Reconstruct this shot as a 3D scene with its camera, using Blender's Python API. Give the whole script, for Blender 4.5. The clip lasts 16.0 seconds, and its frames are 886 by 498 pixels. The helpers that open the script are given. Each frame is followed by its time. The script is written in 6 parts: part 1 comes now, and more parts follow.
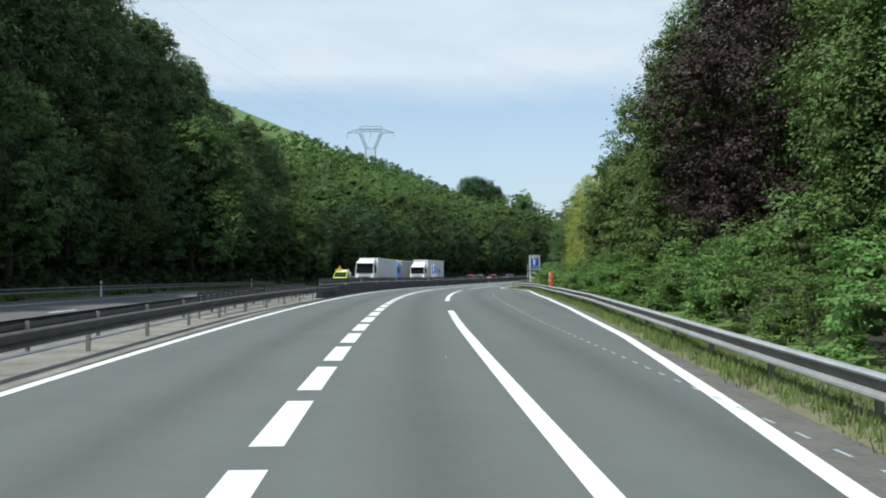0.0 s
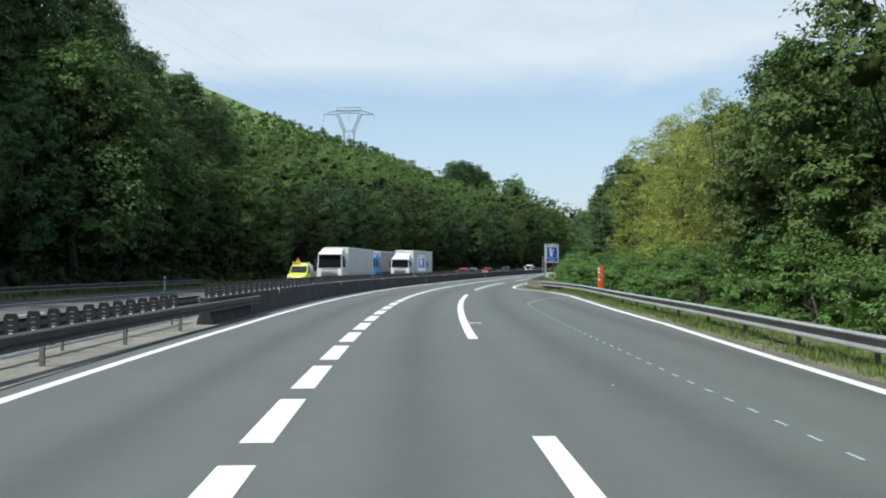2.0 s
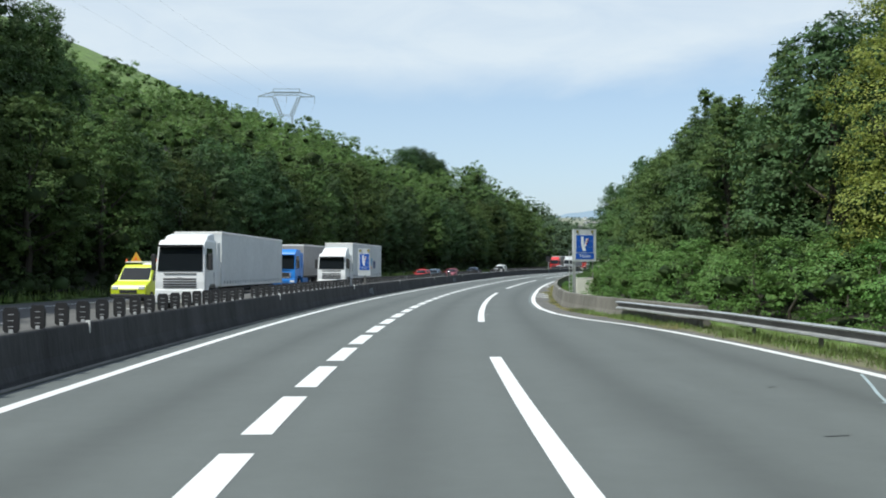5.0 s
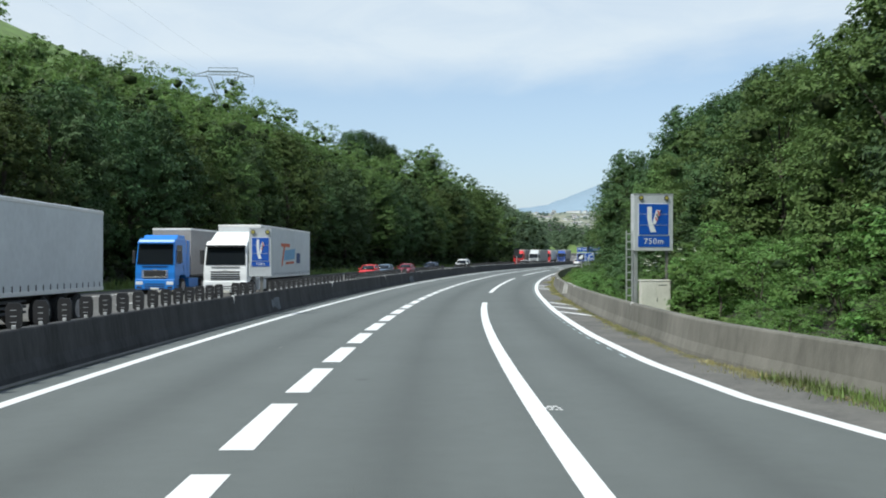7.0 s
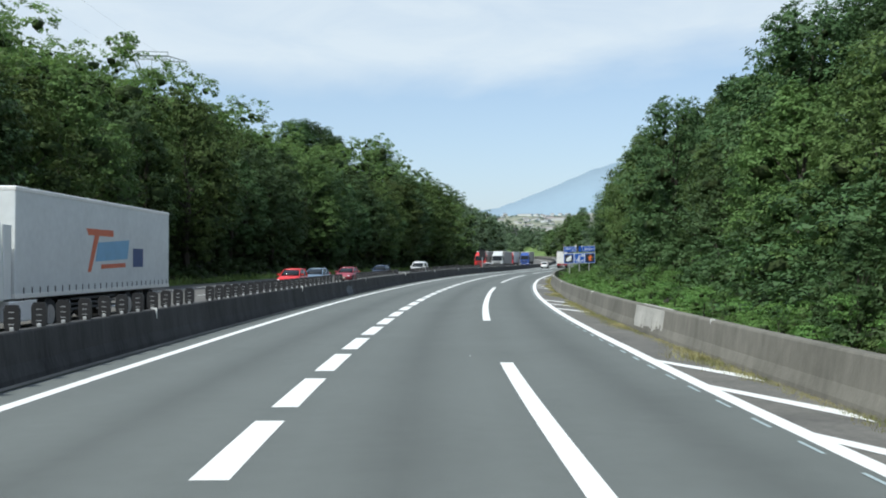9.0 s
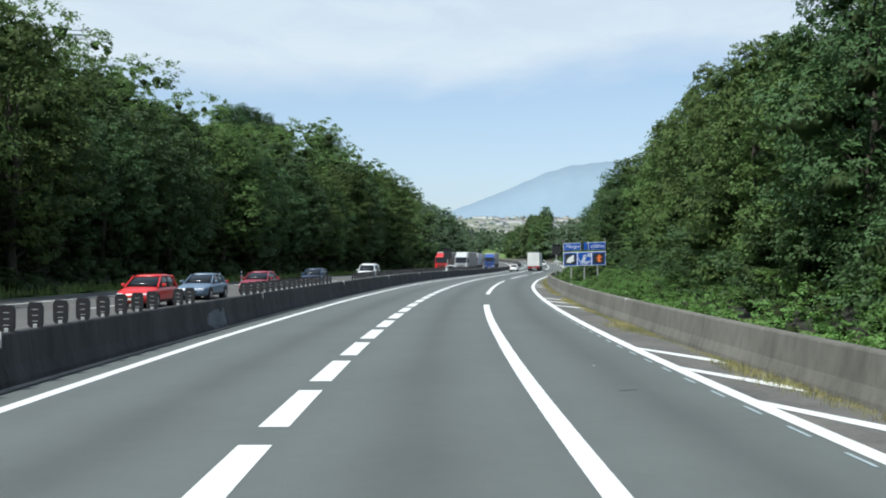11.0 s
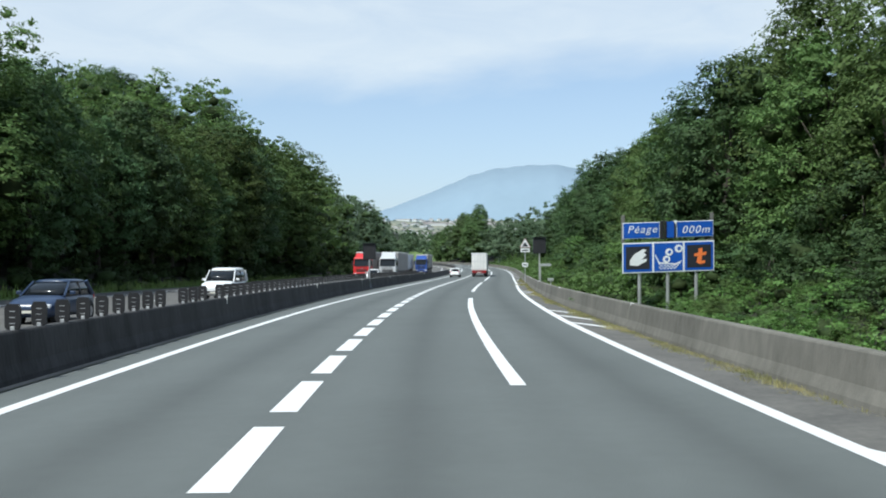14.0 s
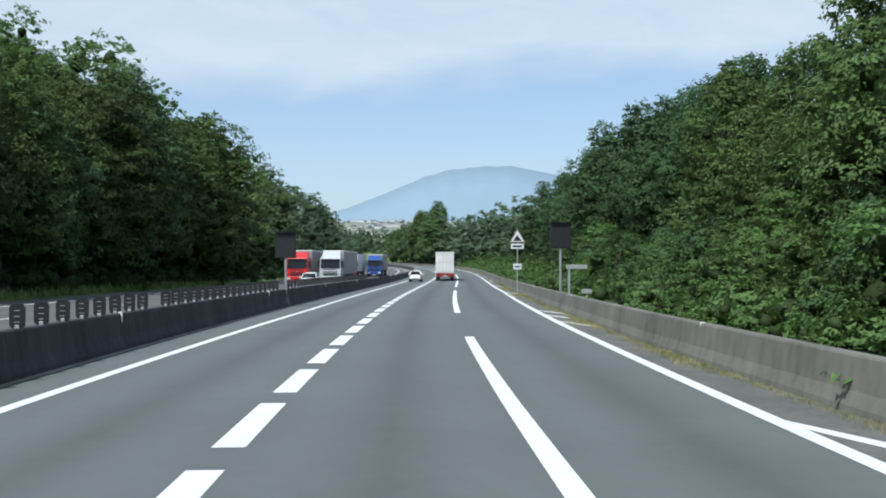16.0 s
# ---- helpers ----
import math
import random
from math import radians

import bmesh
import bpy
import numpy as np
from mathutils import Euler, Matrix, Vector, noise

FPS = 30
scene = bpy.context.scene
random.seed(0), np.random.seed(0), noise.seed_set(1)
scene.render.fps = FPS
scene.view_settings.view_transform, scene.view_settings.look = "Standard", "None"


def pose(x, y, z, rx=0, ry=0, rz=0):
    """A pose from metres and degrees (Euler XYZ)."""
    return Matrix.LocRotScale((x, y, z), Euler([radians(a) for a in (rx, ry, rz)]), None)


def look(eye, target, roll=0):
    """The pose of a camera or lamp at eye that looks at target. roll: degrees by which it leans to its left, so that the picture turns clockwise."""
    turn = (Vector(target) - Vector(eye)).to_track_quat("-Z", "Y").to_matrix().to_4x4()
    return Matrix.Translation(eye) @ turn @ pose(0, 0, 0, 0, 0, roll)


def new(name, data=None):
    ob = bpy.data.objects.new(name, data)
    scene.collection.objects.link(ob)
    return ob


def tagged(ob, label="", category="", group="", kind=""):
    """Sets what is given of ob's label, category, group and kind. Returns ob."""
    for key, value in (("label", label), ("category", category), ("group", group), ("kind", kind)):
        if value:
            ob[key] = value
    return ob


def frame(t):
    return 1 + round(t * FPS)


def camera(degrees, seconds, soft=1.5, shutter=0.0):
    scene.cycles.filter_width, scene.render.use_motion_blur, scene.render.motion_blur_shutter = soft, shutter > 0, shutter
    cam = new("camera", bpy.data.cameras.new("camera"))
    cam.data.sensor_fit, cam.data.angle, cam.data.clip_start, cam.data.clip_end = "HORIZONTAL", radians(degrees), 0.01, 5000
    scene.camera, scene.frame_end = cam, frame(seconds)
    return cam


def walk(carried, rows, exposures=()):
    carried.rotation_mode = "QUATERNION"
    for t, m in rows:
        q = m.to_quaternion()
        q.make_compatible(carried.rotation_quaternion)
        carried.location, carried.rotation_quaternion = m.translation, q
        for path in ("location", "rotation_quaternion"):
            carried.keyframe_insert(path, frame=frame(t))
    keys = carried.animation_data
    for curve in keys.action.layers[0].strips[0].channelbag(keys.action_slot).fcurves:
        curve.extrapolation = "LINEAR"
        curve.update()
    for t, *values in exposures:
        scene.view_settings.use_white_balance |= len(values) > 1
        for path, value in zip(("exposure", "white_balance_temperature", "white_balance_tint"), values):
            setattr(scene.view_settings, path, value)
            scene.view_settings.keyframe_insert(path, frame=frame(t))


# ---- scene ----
# camera and its way along the middle lane
cam = camera(51.9, 16.0, soft=1.9)
PATH = [
    (0.0, pose(1.452, -0.105, 2.007, 90.606, 0, -2.834)),
    (0.5, pose(1.516, 7.545, 1.993, 90.359, 0, -3.199)),
    (1.0, pose(1.609, 15.194, 1.955, 90.487, 0, -3.485)),
    (1.5, pose(1.716, 22.767, 1.896, 90.698, 0, -3.740)),
    (2.0, pose(1.935, 30.210, 1.820, 90.069, 0, -3.992)),
    (2.5, pose(2.176, 37.539, 1.729, 90.139, 0, -4.341)),
    (3.0, pose(2.432, 44.776, 1.627, 90.127, 0, -4.716)),
    (3.5, pose(2.734, 51.931, 1.515, 90.138, 0, -5.093)),
    (4.0, pose(3.139, 58.992, 1.396, 90.093, 0, -5.583)),
    (4.5, pose(3.618, 65.962, 1.272, 90.004, 0, -6.385)),
    (5.0, pose(4.207, 72.849, 1.143, 90.069, 0, -7.309)),
    (5.5, pose(4.840, 79.642, 1.011, 89.989, 0, -8.019)),
    (6.0, pose(5.577, 86.423, 0.876, 89.910, 0, -8.802)),
    (6.5, pose(6.424, 93.188, 0.739, 89.831, 0, -9.638)),
    (7.0, pose(7.382, 99.940, 0.599, 89.751, 0, -10.439)),
    (7.5, pose(8.446, 106.676, 0.459, 89.672, 0, -11.196)),
    (8.0, pose(9.593, 113.407, 0.320, 90.029, 0, -12.052)),
    (8.5, pose(10.829, 120.144, 0.181, 89.951, 0, -12.816)),
    (9.0, pose(12.150, 126.894, 0.045, 89.961, 0, -13.537)),
    (9.5, pose(13.578, 133.685, -0.088, 90.006, 0, -14.254)),
    (10.0, pose(15.100, 140.455, -0.215, 90.051, 0, -14.976)),
    (10.5, pose(16.719, 147.203, -0.334, 90.095, 0, -15.703)),
    (11.0, pose(18.433, 153.928, -0.445, 90.140, 0, -16.418)),
    (11.5, pose(20.238, 160.631, -0.547, 90.185, 0, -17.091)),
    (12.0, pose(22.097, 167.412, -0.645, 90.376, 0, -17.980)),
    (12.5, pose(24.093, 174.195, -0.737, 90.492, 0, -18.750)),
    (13.0, pose(26.177, 180.989, -0.825, 90.470, 0, -19.640)),
    (13.5, pose(28.386, 187.757, -0.909, 90.243, 0, -20.434)),
    (14.0, pose(30.704, 194.505, -0.991, 90.348, 0, -21.253)),
    (14.5, pose(33.143, 201.211, -1.069, 90.290, 0, -22.073)),
    (15.0, pose(35.573, 207.882, -1.145, 90.355, 0, -22.934)),
    (15.5, pose(38.079, 214.493, -1.218, 90.390, 0, -23.605)),
    (16.0, pose(40.652, 221.118, -1.292, 90.445, 0, -24.092)),
]

walk(cam, PATH, [(0.0, 0.1, 6150, 3), (9.0, 0.10, 6080, 3), (12.5, 0.10, 6020, 3), (14.5, 0.08, 5930, 3), (16.0, 0.02, 5820, 3)])

# ---- world and sun ----
SUN_AT = Vector((-1.5, -0.85, 2.6)).normalized()
world = bpy.data.worlds.new("sky")
scene.world = world
world.use_nodes = True
wn, wl = world.node_tree.nodes, world.node_tree.links
wn.clear()


def wnode(kind, **values):
    n = wn.new(kind)
    for k, v in values.items():
        n.inputs[k].default_value = v
    return n


sky = wn.new("ShaderNodeTexSky")
sky.sky_type, sky.sun_disc = "NISHITA", False
sky.sun_elevation = math.asin(SUN_AT.z)
sky.sun_rotation = math.atan2(SUN_AT.x, SUN_AT.y)
sky.air_density, sky.dust_density, sky.ozone_density = 1.0, 1.2, 1.4
# thin high cloud: a broad veil over the upper sky with a soft lower edge
coord = wn.new("ShaderNodeTexCoord")
sep = wn.new("ShaderNodeSeparateXYZ")
wl.new(coord.outputs["Generated"], sep.inputs[0])
mapn = wn.new("ShaderNodeMapping")
mapn.inputs["Scale"].default_value = (1.3, 1.3, 4.5)
wl.new(coord.outputs["Generated"], mapn.inputs[0])
cloud = wnode("ShaderNodeTexNoise", Scale=1.6, Detail=7.0, Roughness=0.55, Distortion=0.4)
wl.new(mapn.outputs[0], cloud.inputs["Vector"])
lift = wn.new("ShaderNodeMath"); lift.operation = "MULTIPLY_ADD"
lift.inputs[1].default_value, lift.inputs[2].default_value = 0.16, -0.08
wl.new(cloud.outputs["Fac"], lift.inputs[0])
addz = wn.new("ShaderNodeMath"); addz.operation = "ADD"
wl.new(sep.outputs["Z"], addz.inputs[0]); wl.new(lift.outputs[0], addz.inputs[1])
veil = wn.new("ShaderNodeValToRGB")
veil.color_ramp.elements[0].position, veil.color_ramp.elements[0].color = 0.165, (0, 0, 0, 1)
veil.color_ramp.elements[1].position, veil.color_ramp.elements[1].color = 0.215, (0.8, 0.8, 0.8, 1)
e = veil.color_ramp.elements.new(0.275); e.color = (0.75, 0.75, 0.75, 1)
e = veil.color_ramp.elements.new(0.34); e.color = (0.35, 0.35, 0.35, 1)
e = veil.color_ramp.elements.new(0.6); e.color = (0.15, 0.15, 0.15, 1)
wl.new(addz.outputs[0], veil.inputs[0])
haze = wn.new("ShaderNodeValToRGB")
haze.color_ramp.elements[0].position, haze.color_ramp.elements[0].color = 0.02, (0.55, 0.55, 0.55, 1)
haze.color_ramp.elements[1].position, haze.color_ramp.elements[1].color = 0.22, (0.3, 0.3, 0.3, 1)
wl.new(sep.outputs["Z"], haze.inputs[0])
mx1 = wn.new("ShaderNodeMixRGB"); mx1.inputs[2].default_value = (4.75, 5.35, 6.5, 1)
wl.new(haze.outputs[0], mx1.inputs[0]); wl.new(sky.outputs[0], mx1.inputs[1])
mx2 = wn.new("ShaderNodeMixRGB"); mx2.inputs[2].default_value = (5.6, 5.85, 6.2, 1)
fluff = wnode("ShaderNodeTexNoise", Scale=5.0, Detail=8.0, Roughness=0.6, Distortion=0.6)
wl.new(mapn.outputs[0], fluff.inputs["Vector"])
thin = wn.new("ShaderNodeMapRange")
thin.inputs[1].default_value, thin.inputs[2].default_value, thin.inputs[3].default_value, thin.inputs[4].default_value = 0.32, 0.62, 0.82, 1.1
wl.new(fluff.outputs["Fac"], thin.inputs[0])
dens = wn.new("ShaderNodeMath"); dens.operation = "MULTIPLY"
wl.new(veil.outputs[0], dens.inputs[0]); wl.new(thin.outputs[0], dens.inputs[1])
wl.new(dens.outputs[0], mx2.inputs[0]); wl.new(mx1.outputs[0], mx2.inputs[1])
bgn = wnode("ShaderNodeBackground", Strength=0.135)
wout = wn.new("ShaderNodeOutputWorld")
wl.new(mx2.outputs[0], bgn.inputs[0]); wl.new(bgn.outputs[0], wout.inputs[0])

sun = new("sun", bpy.data.lights.new("sun", "SUN"))
sun.data.energy, sun.data.angle, sun.data.color = 4.4, radians(0.6), (1.0, 0.95, 0.87)
sun.matrix_world = look(SUN_AT * 100, (0, 0, 0))

# ---- materials ----
MATS = {}


def mat(name, colour, rough=0.7, metal=0.0, vary=0.25, scale=1.0, bump=0.0, bscale=20.0, dark=None, random_amount=0.0,
        transmission=0.0, spec=0.5, detail=8.0, stretch=(1, 1, 1), emit=0.0, island=0.0, subsurf=0.0):
    """A procedural surface: two scales of noise over a base colour, fine bump, optional random tint by object or island."""
    if name in MATS:
        return MATS[name]
    m = bpy.data.materials.new(name)
    m.use_nodes = True
    n, l = m.node_tree.nodes, m.node_tree.links
    b = n["Principled BSDF"]
    b.inputs["Roughness"].default_value, b.inputs["Metallic"].default_value = rough, metal
    b.inputs["Specular IOR Level"].default_value = spec
    tc = n.new("ShaderNodeTexCoord")
    mp = n.new("ShaderNodeMapping"); mp.inputs["Scale"].default_value = stretch
    l.new(tc.outputs["Object"], mp.inputs[0])
    n1 = n.new("ShaderNodeTexNoise"); n1.inputs["Scale"].default_value, n1.inputs["Detail"].default_value = scale, detail
    n2 = n.new("ShaderNodeTexNoise"); n2.inputs["Scale"].default_value, n2.inputs["Detail"].default_value = scale * 9, 4
    l.new(mp.outputs[0], n1.inputs["Vector"]); l.new(mp.outputs[0], n2.inputs["Vector"])
    mixf = n.new("ShaderNodeMath"); mixf.operation = "MULTIPLY_ADD"; mixf.inputs[1].default_value = 0.6
    half = n.new("ShaderNodeMath"); half.operation = "MULTIPLY"; half.inputs[1].default_value = 0.4
    l.new(n2.outputs["Fac"], half.inputs[0]); l.new(n1.outputs["Fac"], mixf.inputs[0]); l.new(half.outputs[0], mixf.inputs[2])
    ramp = n.new("ShaderNodeValToRGB")
    lo = tuple(c * (1 - vary) for c in (dark or colour)); hi = tuple(min(1, c * (1 + vary)) for c in colour)
    ramp.color_ramp.elements[0].position, ramp.color_ramp.elements[0].color = 0.32, (*lo, 1)
    ramp.color_ramp.elements[1].position, ramp.color_ramp.elements[1].color = 0.68, (*hi, 1)
    l.new(mixf.outputs[0], ramp.inputs[0])
    out = ramp.outputs[0]
    for amount, kind, socket in ((random_amount, "ShaderNodeObjectInfo", "Random"), (island, "ShaderNodeNewGeometry", "Random Per Island")):
        if amount:
            oi = n.new(kind)
            hs = n.new("ShaderNodeHueSaturation")
            mr = n.new("ShaderNodeMapRange"); mr.inputs[3].default_value, mr.inputs[4].default_value = 1 - amount, 1 + amount
            mh = n.new("ShaderNodeMapRange"); mh.inputs[3].default_value, mh.inputs[4].default_value = 0.5 - amount * 0.05, 0.5 + amount * 0.05
            l.new(oi.outputs[socket], mr.inputs[0]); l.new(oi.outputs[socket], mh.inputs[0])
            l.new(mr.outputs[0], hs.inputs["Value"]); l.new(mh.outputs[0], hs.inputs["Hue"]); l.new(out, hs.inputs["Color"])
            out = hs.outputs[0]
    l.new(out, b.inputs["Base Color"])
    if bump:
        bn = n.new("ShaderNodeTexNoise"); bn.inputs["Scale"].default_value, bn.inputs["Detail"].default_value = bscale, 6
        l.new(mp.outputs[0], bn.inputs["Vector"])
        bp = n.new("ShaderNodeBump"); bp.inputs["Strength"].default_value, bp.inputs["Distance"].default_value = bump, 0.02
        l.new(bn.outputs["Fac"], bp.inputs["Height"]); l.new(bp.outputs[0], b.inputs["Normal"])
    if transmission:
        tr = n.new("ShaderNodeBsdfTranslucent"); ms = n.new("ShaderNodeMixShader"); ms.inputs[0].default_value = transmission
        l.new(out, tr.inputs["Color"])
        l.new(b.outputs[0], ms.inputs[1]); l.new(tr.outputs[0], ms.inputs[2]); l.new(ms.outputs[0], n["Material Output"].inputs[0])
    if emit:
        l.new(out, b.inputs["Emission Color"]); b.inputs["Emission Strength"].default_value = emit
    MATS[name] = m
    return m


ASPHALT = mat("asphalt", (0.110, 0.121, 0.116), 0.85, vary=0.08, scale=0.35, bump=0.5, bscale=60)


def worn_tracks(m):
    """Polished wheel tracks and a darker oily strip down the middle of each lane; the UV map holds metres across."""
    n, l = m.node_tree.nodes, m.node_tree.links
    b = n["Principled BSDF"]
    src = b.inputs["Base Color"].links[0].from_socket
    uv = n.new("ShaderNodeUVMap"); uv.uv_map = "across"
    sp = n.new("ShaderNodeSeparateXYZ"); l.new(uv.outputs[0], sp.inputs[0])
    fold = n.new("ShaderNodeMath"); fold.operation = "PINGPONG"; fold.inputs[1].default_value = 1.76
    l.new(sp.outputs["X"], fold.inputs[0])
    nz = n.new("ShaderNodeTexNoise"); nz.inputs["Scale"].default_value = 0.12
    tc = n.new("ShaderNodeTexCoord"); l.new(tc.outputs["Object"], nz.inputs["Vector"])
    wob = n.new("ShaderNodeMath"); wob.operation = "MULTIPLY_ADD"; wob.inputs[1].default_value = 0.5
    l.new(nz.outputs["Fac"], wob.inputs[0]); l.new(fold.outputs[0], wob.inputs[2])
    rp = n.new("ShaderNodeValToRGB")
    els = rp.color_ramp.elements
    els[0].position, els[0].color = 0.10, (0.51, 0.51, 0.51, 1)
    els[1].position, els[1].color = 0.97, (0.42, 0.42, 0.42, 1)
    e1 = els.new(0.45); e1.color = (0.55, 0.55, 0.55, 1)
    e2 = els.new(0.7); e2.color = (0.51, 0.51, 0.51, 1)
    sc = n.new("ShaderNodeMath"); sc.operation = "MULTIPLY"; sc.inputs[1].default_value = 0.5
    l.new(wob.outputs[0], sc.inputs[0]); l.new(sc.outputs[0], rp.inputs[0])
    mx = n.new("ShaderNodeMixRGB"); mx.blend_type = "MULTIPLY"; mx.inputs[0].default_value = 1.0
    dbl = n.new("ShaderNodeMixRGB"); dbl.blend_type = "ADD"; dbl.inputs[0].default_value = 1.0
    l.new(rp.outputs[0], dbl.inputs[1]); l.new(rp.outputs[0], dbl.inputs[2])
    l.new(src, mx.inputs[1]); l.new(dbl.outputs[0], mx.inputs[2]); l.new(mx.outputs[0], b.inputs["Base Color"])


worn_tracks(ASPHALT)
OLD_ASPHALT = mat("old_asphalt", (0.115, 0.112, 0.105), 0.9, vary=0.25, scale=0.6, bump=0.5, bscale=50)
PAINT = mat("road_paint", (0.74, 0.74, 0.725), 0.6, vary=0.07, scale=2.0, bump=0.3, bscale=60, detail=3)
BLUE_PAINT = mat("blue_road_paint", (0.36, 0.43, 0.45), 0.7, vary=0.2, scale=3.0)
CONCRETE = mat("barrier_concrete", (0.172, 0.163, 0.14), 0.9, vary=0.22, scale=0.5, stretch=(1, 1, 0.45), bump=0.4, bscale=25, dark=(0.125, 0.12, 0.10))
# stain streaks over a base darkened because the wall's visible face is shaded
STAINED_SHADE_CONCRETE = mat("stained_shade_concrete", (0.044, 0.044, 0.045), 0.9, vary=0.6, scale=1.3, stretch=(1, 1, 0.12), bump=0.4, bscale=25)
GALV = mat("galvanised_steel", (0.52, 0.53, 0.535), 0.45, metal=0.55, vary=0.2, scale=1.5)
# steel darkened to paint shade on rail faces and in the beam's channel
SHADED_STEEL = mat("shaded_steel", (0.085, 0.085, 0.08), 0.65, metal=0.2, vary=0.35, scale=1.5)
DARK_GALV = mat("weathered_steel", (0.2, 0.195, 0.18), 0.6, metal=0.4, vary=0.3, scale=1.5)
GRASS_SOIL = mat("grass_soil", (0.125, 0.20, 0.045), 0.95, vary=0.35, scale=0.25, bump=0.8, bscale=6, dark=(0.10, 0.135, 0.045))
DRY = mat("median_concrete", (0.21, 0.20, 0.175), 0.95, vary=0.35, scale=0.8, bump=0.6, bscale=18)
LEAF = mat("leaf", (0.122, 0.188, 0.06), 0.55, vary=0.25, scale=0.5, random_amount=0.22, island=0.16, transmission=0.32, spec=0.14)
LEAF_DARK = mat("dark_leaf", (0.07, 0.12, 0.046), 0.55, vary=0.25, scale=0.5, random_amount=0.2, island=0.16, transmission=0.25, spec=0.16)
# leaf colour darkened to paint the shade inside crowns and under the wood
LEAF_SHADED = mat("shaded_leaf", (0.04, 0.06, 0.022), 0.7, vary=0.3, scale=0.5, island=0.3, transmission=0.15, spec=0.1)
LEAF_MID = mat("hill_tree_leaf", (0.1, 0.162, 0.052), 0.55, vary=0.3, scale=0.4, random_amount=0.24, island=0.25, transmission=0.3, spec=0.3)
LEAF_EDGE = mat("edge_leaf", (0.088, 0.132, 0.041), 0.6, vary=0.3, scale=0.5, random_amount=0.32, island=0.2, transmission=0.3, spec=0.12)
LEAF_YELLOW = mat("yellow_green_leaf", (0.30, 0.34, 0.075), 0.55, vary=0.25, scale=0.5, random_amount=0.12, island=0.25, transmission=0.35, spec=0.3)
LEAF_PURPLE = mat("copper_leaf", (0.038, 0.023, 0.021), 0.55, vary=0.3, scale=0.5, random_amount=0.1, island=0.25, transmission=0.06, spec=0.2)
LEAF_BUSH = mat("bush_leaf", (0.138, 0.24, 0.066), 0.5, vary=0.25, scale=0.6, random_amount=0.2, island=0.2, transmission=0.35, spec=0.2)
BARK = mat("bark", (0.06, 0.052, 0.04), 0.95, vary=0.4, scale=2.0, bump=0.9, bscale=12, stretch=(1, 1, 0.3))

# ---- plan of the road ----
KNOT = 30.0
KAPPA = [0.480, 0.608, 0.757, 1.656, 2.469, 1.986, 2.044, 1.607, 1.496, 1.271, 0.681, 0.377, 0.128, -0.242, -0.573, -0.836, -1.071, -1.301]
SAG = [-5.685, -4.550, -2.903, -1.328, -0.509, 0.504, 1.877, 0.799, 0.451, -0.807, -0.445, 0.506, 1.074, 1.283, 1.078, 0.680, 0.273, -0.116]
S0, S1 = -160, 760
ss = np.arange(S0, S1 + 1, 1.0)
kk = np.interp(ss, -30 + KNOT * np.arange(18), np.array(KAPPA) * 1e-3)
kk[ss < -30], kk[ss > 440] = 0.0, -0.0015
qq = np.interp(ss, -30 + KNOT * np.arange(18), np.array(SAG) * 1e-4)
qq[ss < -30], qq[ss > 440] = 0.0, 0.0
O = -S0
th = np.cumsum(kk); th -= th[O]
gr = np.cumsum(qq); gr -= gr[O]
rx = np.cumsum(np.sin(th)); rx -= rx[O]
ry = np.cumsum(np.cos(th)); ry -= ry[O]
rz = np.cumsum(gr); rz -= rz[O]


def rd(s, l, h=0.0):
    """A point at distance s along the dashed line, l to its right and h above the road."""
    a = np.interp(s, ss, th)
    return Vector((np.interp(s, ss, rx) + l * math.cos(a), np.interp(s, ss, ry) - l * math.sin(a), np.interp(s, ss, rz) + h))


def heading(s):
    """Turn about z, in degrees, of a thing whose front (+y) looks along the road."""
    return -math.degrees(np.interp(s, ss, th))


def left_line(s):
    return -np.interp(s, -30 + KNOT * np.arange(12), [5.19, 4.79, 4.36, 3.99, 3.93, 4.01, 3.91, 4.02, 3.86, 3.68, 3.29, 3.35])


def right_line(s):
    return np.interp(s, -30 + KNOT * np.arange(14), [3.29, 3.23, 3.19, 3.31, 3.51, 3.55, 3.55, 3.57, 3.47, 3.47, 3.56, 3.70, 3.72, 3.70])


def edge_line(s):
    return np.interp(s, [-30, 7, 13, 18, 25, 43, 60, 80, 91, 97, 102, 106, 110, 114, 119, 126, 150, 180, 230, 260, 300, 760],
                     [3.9, 5.3, 6.1, 6.7, 7.5, 8.95, 9.95, 10.4, 10.45, 10.1, 9.5, 8.7, 7.5, 6.8, 6.45, 6.38, 6.66, 6.58, 6.62, 7.0, 7.65, 7.85])


def barrier_line(s):
    """Foot of the guard rail, then of the concrete wall, on the near side."""
    return np.interp(s, [-30, 7, 15, 25, 43, 60, 80, 91, 102, 108, 113, 120, 150, 250, 300, 760],
                     [5.7, 6.78, 7.4, 8.3, 9.9, 10.8, 11.25, 11.35, 10.6, 9.6, 8.5, 7.65, 8.0, 7.95, 8.75, 9.05])


# ---- helpers for meshes ----
def mesh_ob(name, verts, faces, material, parent=None, label="", smooth=False):
    me = bpy.data.meshes.new(name)
    me.from_pydata([tuple(v) for v in verts], [], faces)
    me.materials.append(material)
    if smooth:
        me.polygons.foreach_set("use_smooth", [True] * len(me.polygons))
    me.update()
    ob = new(name, me)
    if parent:
        ob.parent = parent
    if label:
        tagged(ob, label)
    return ob


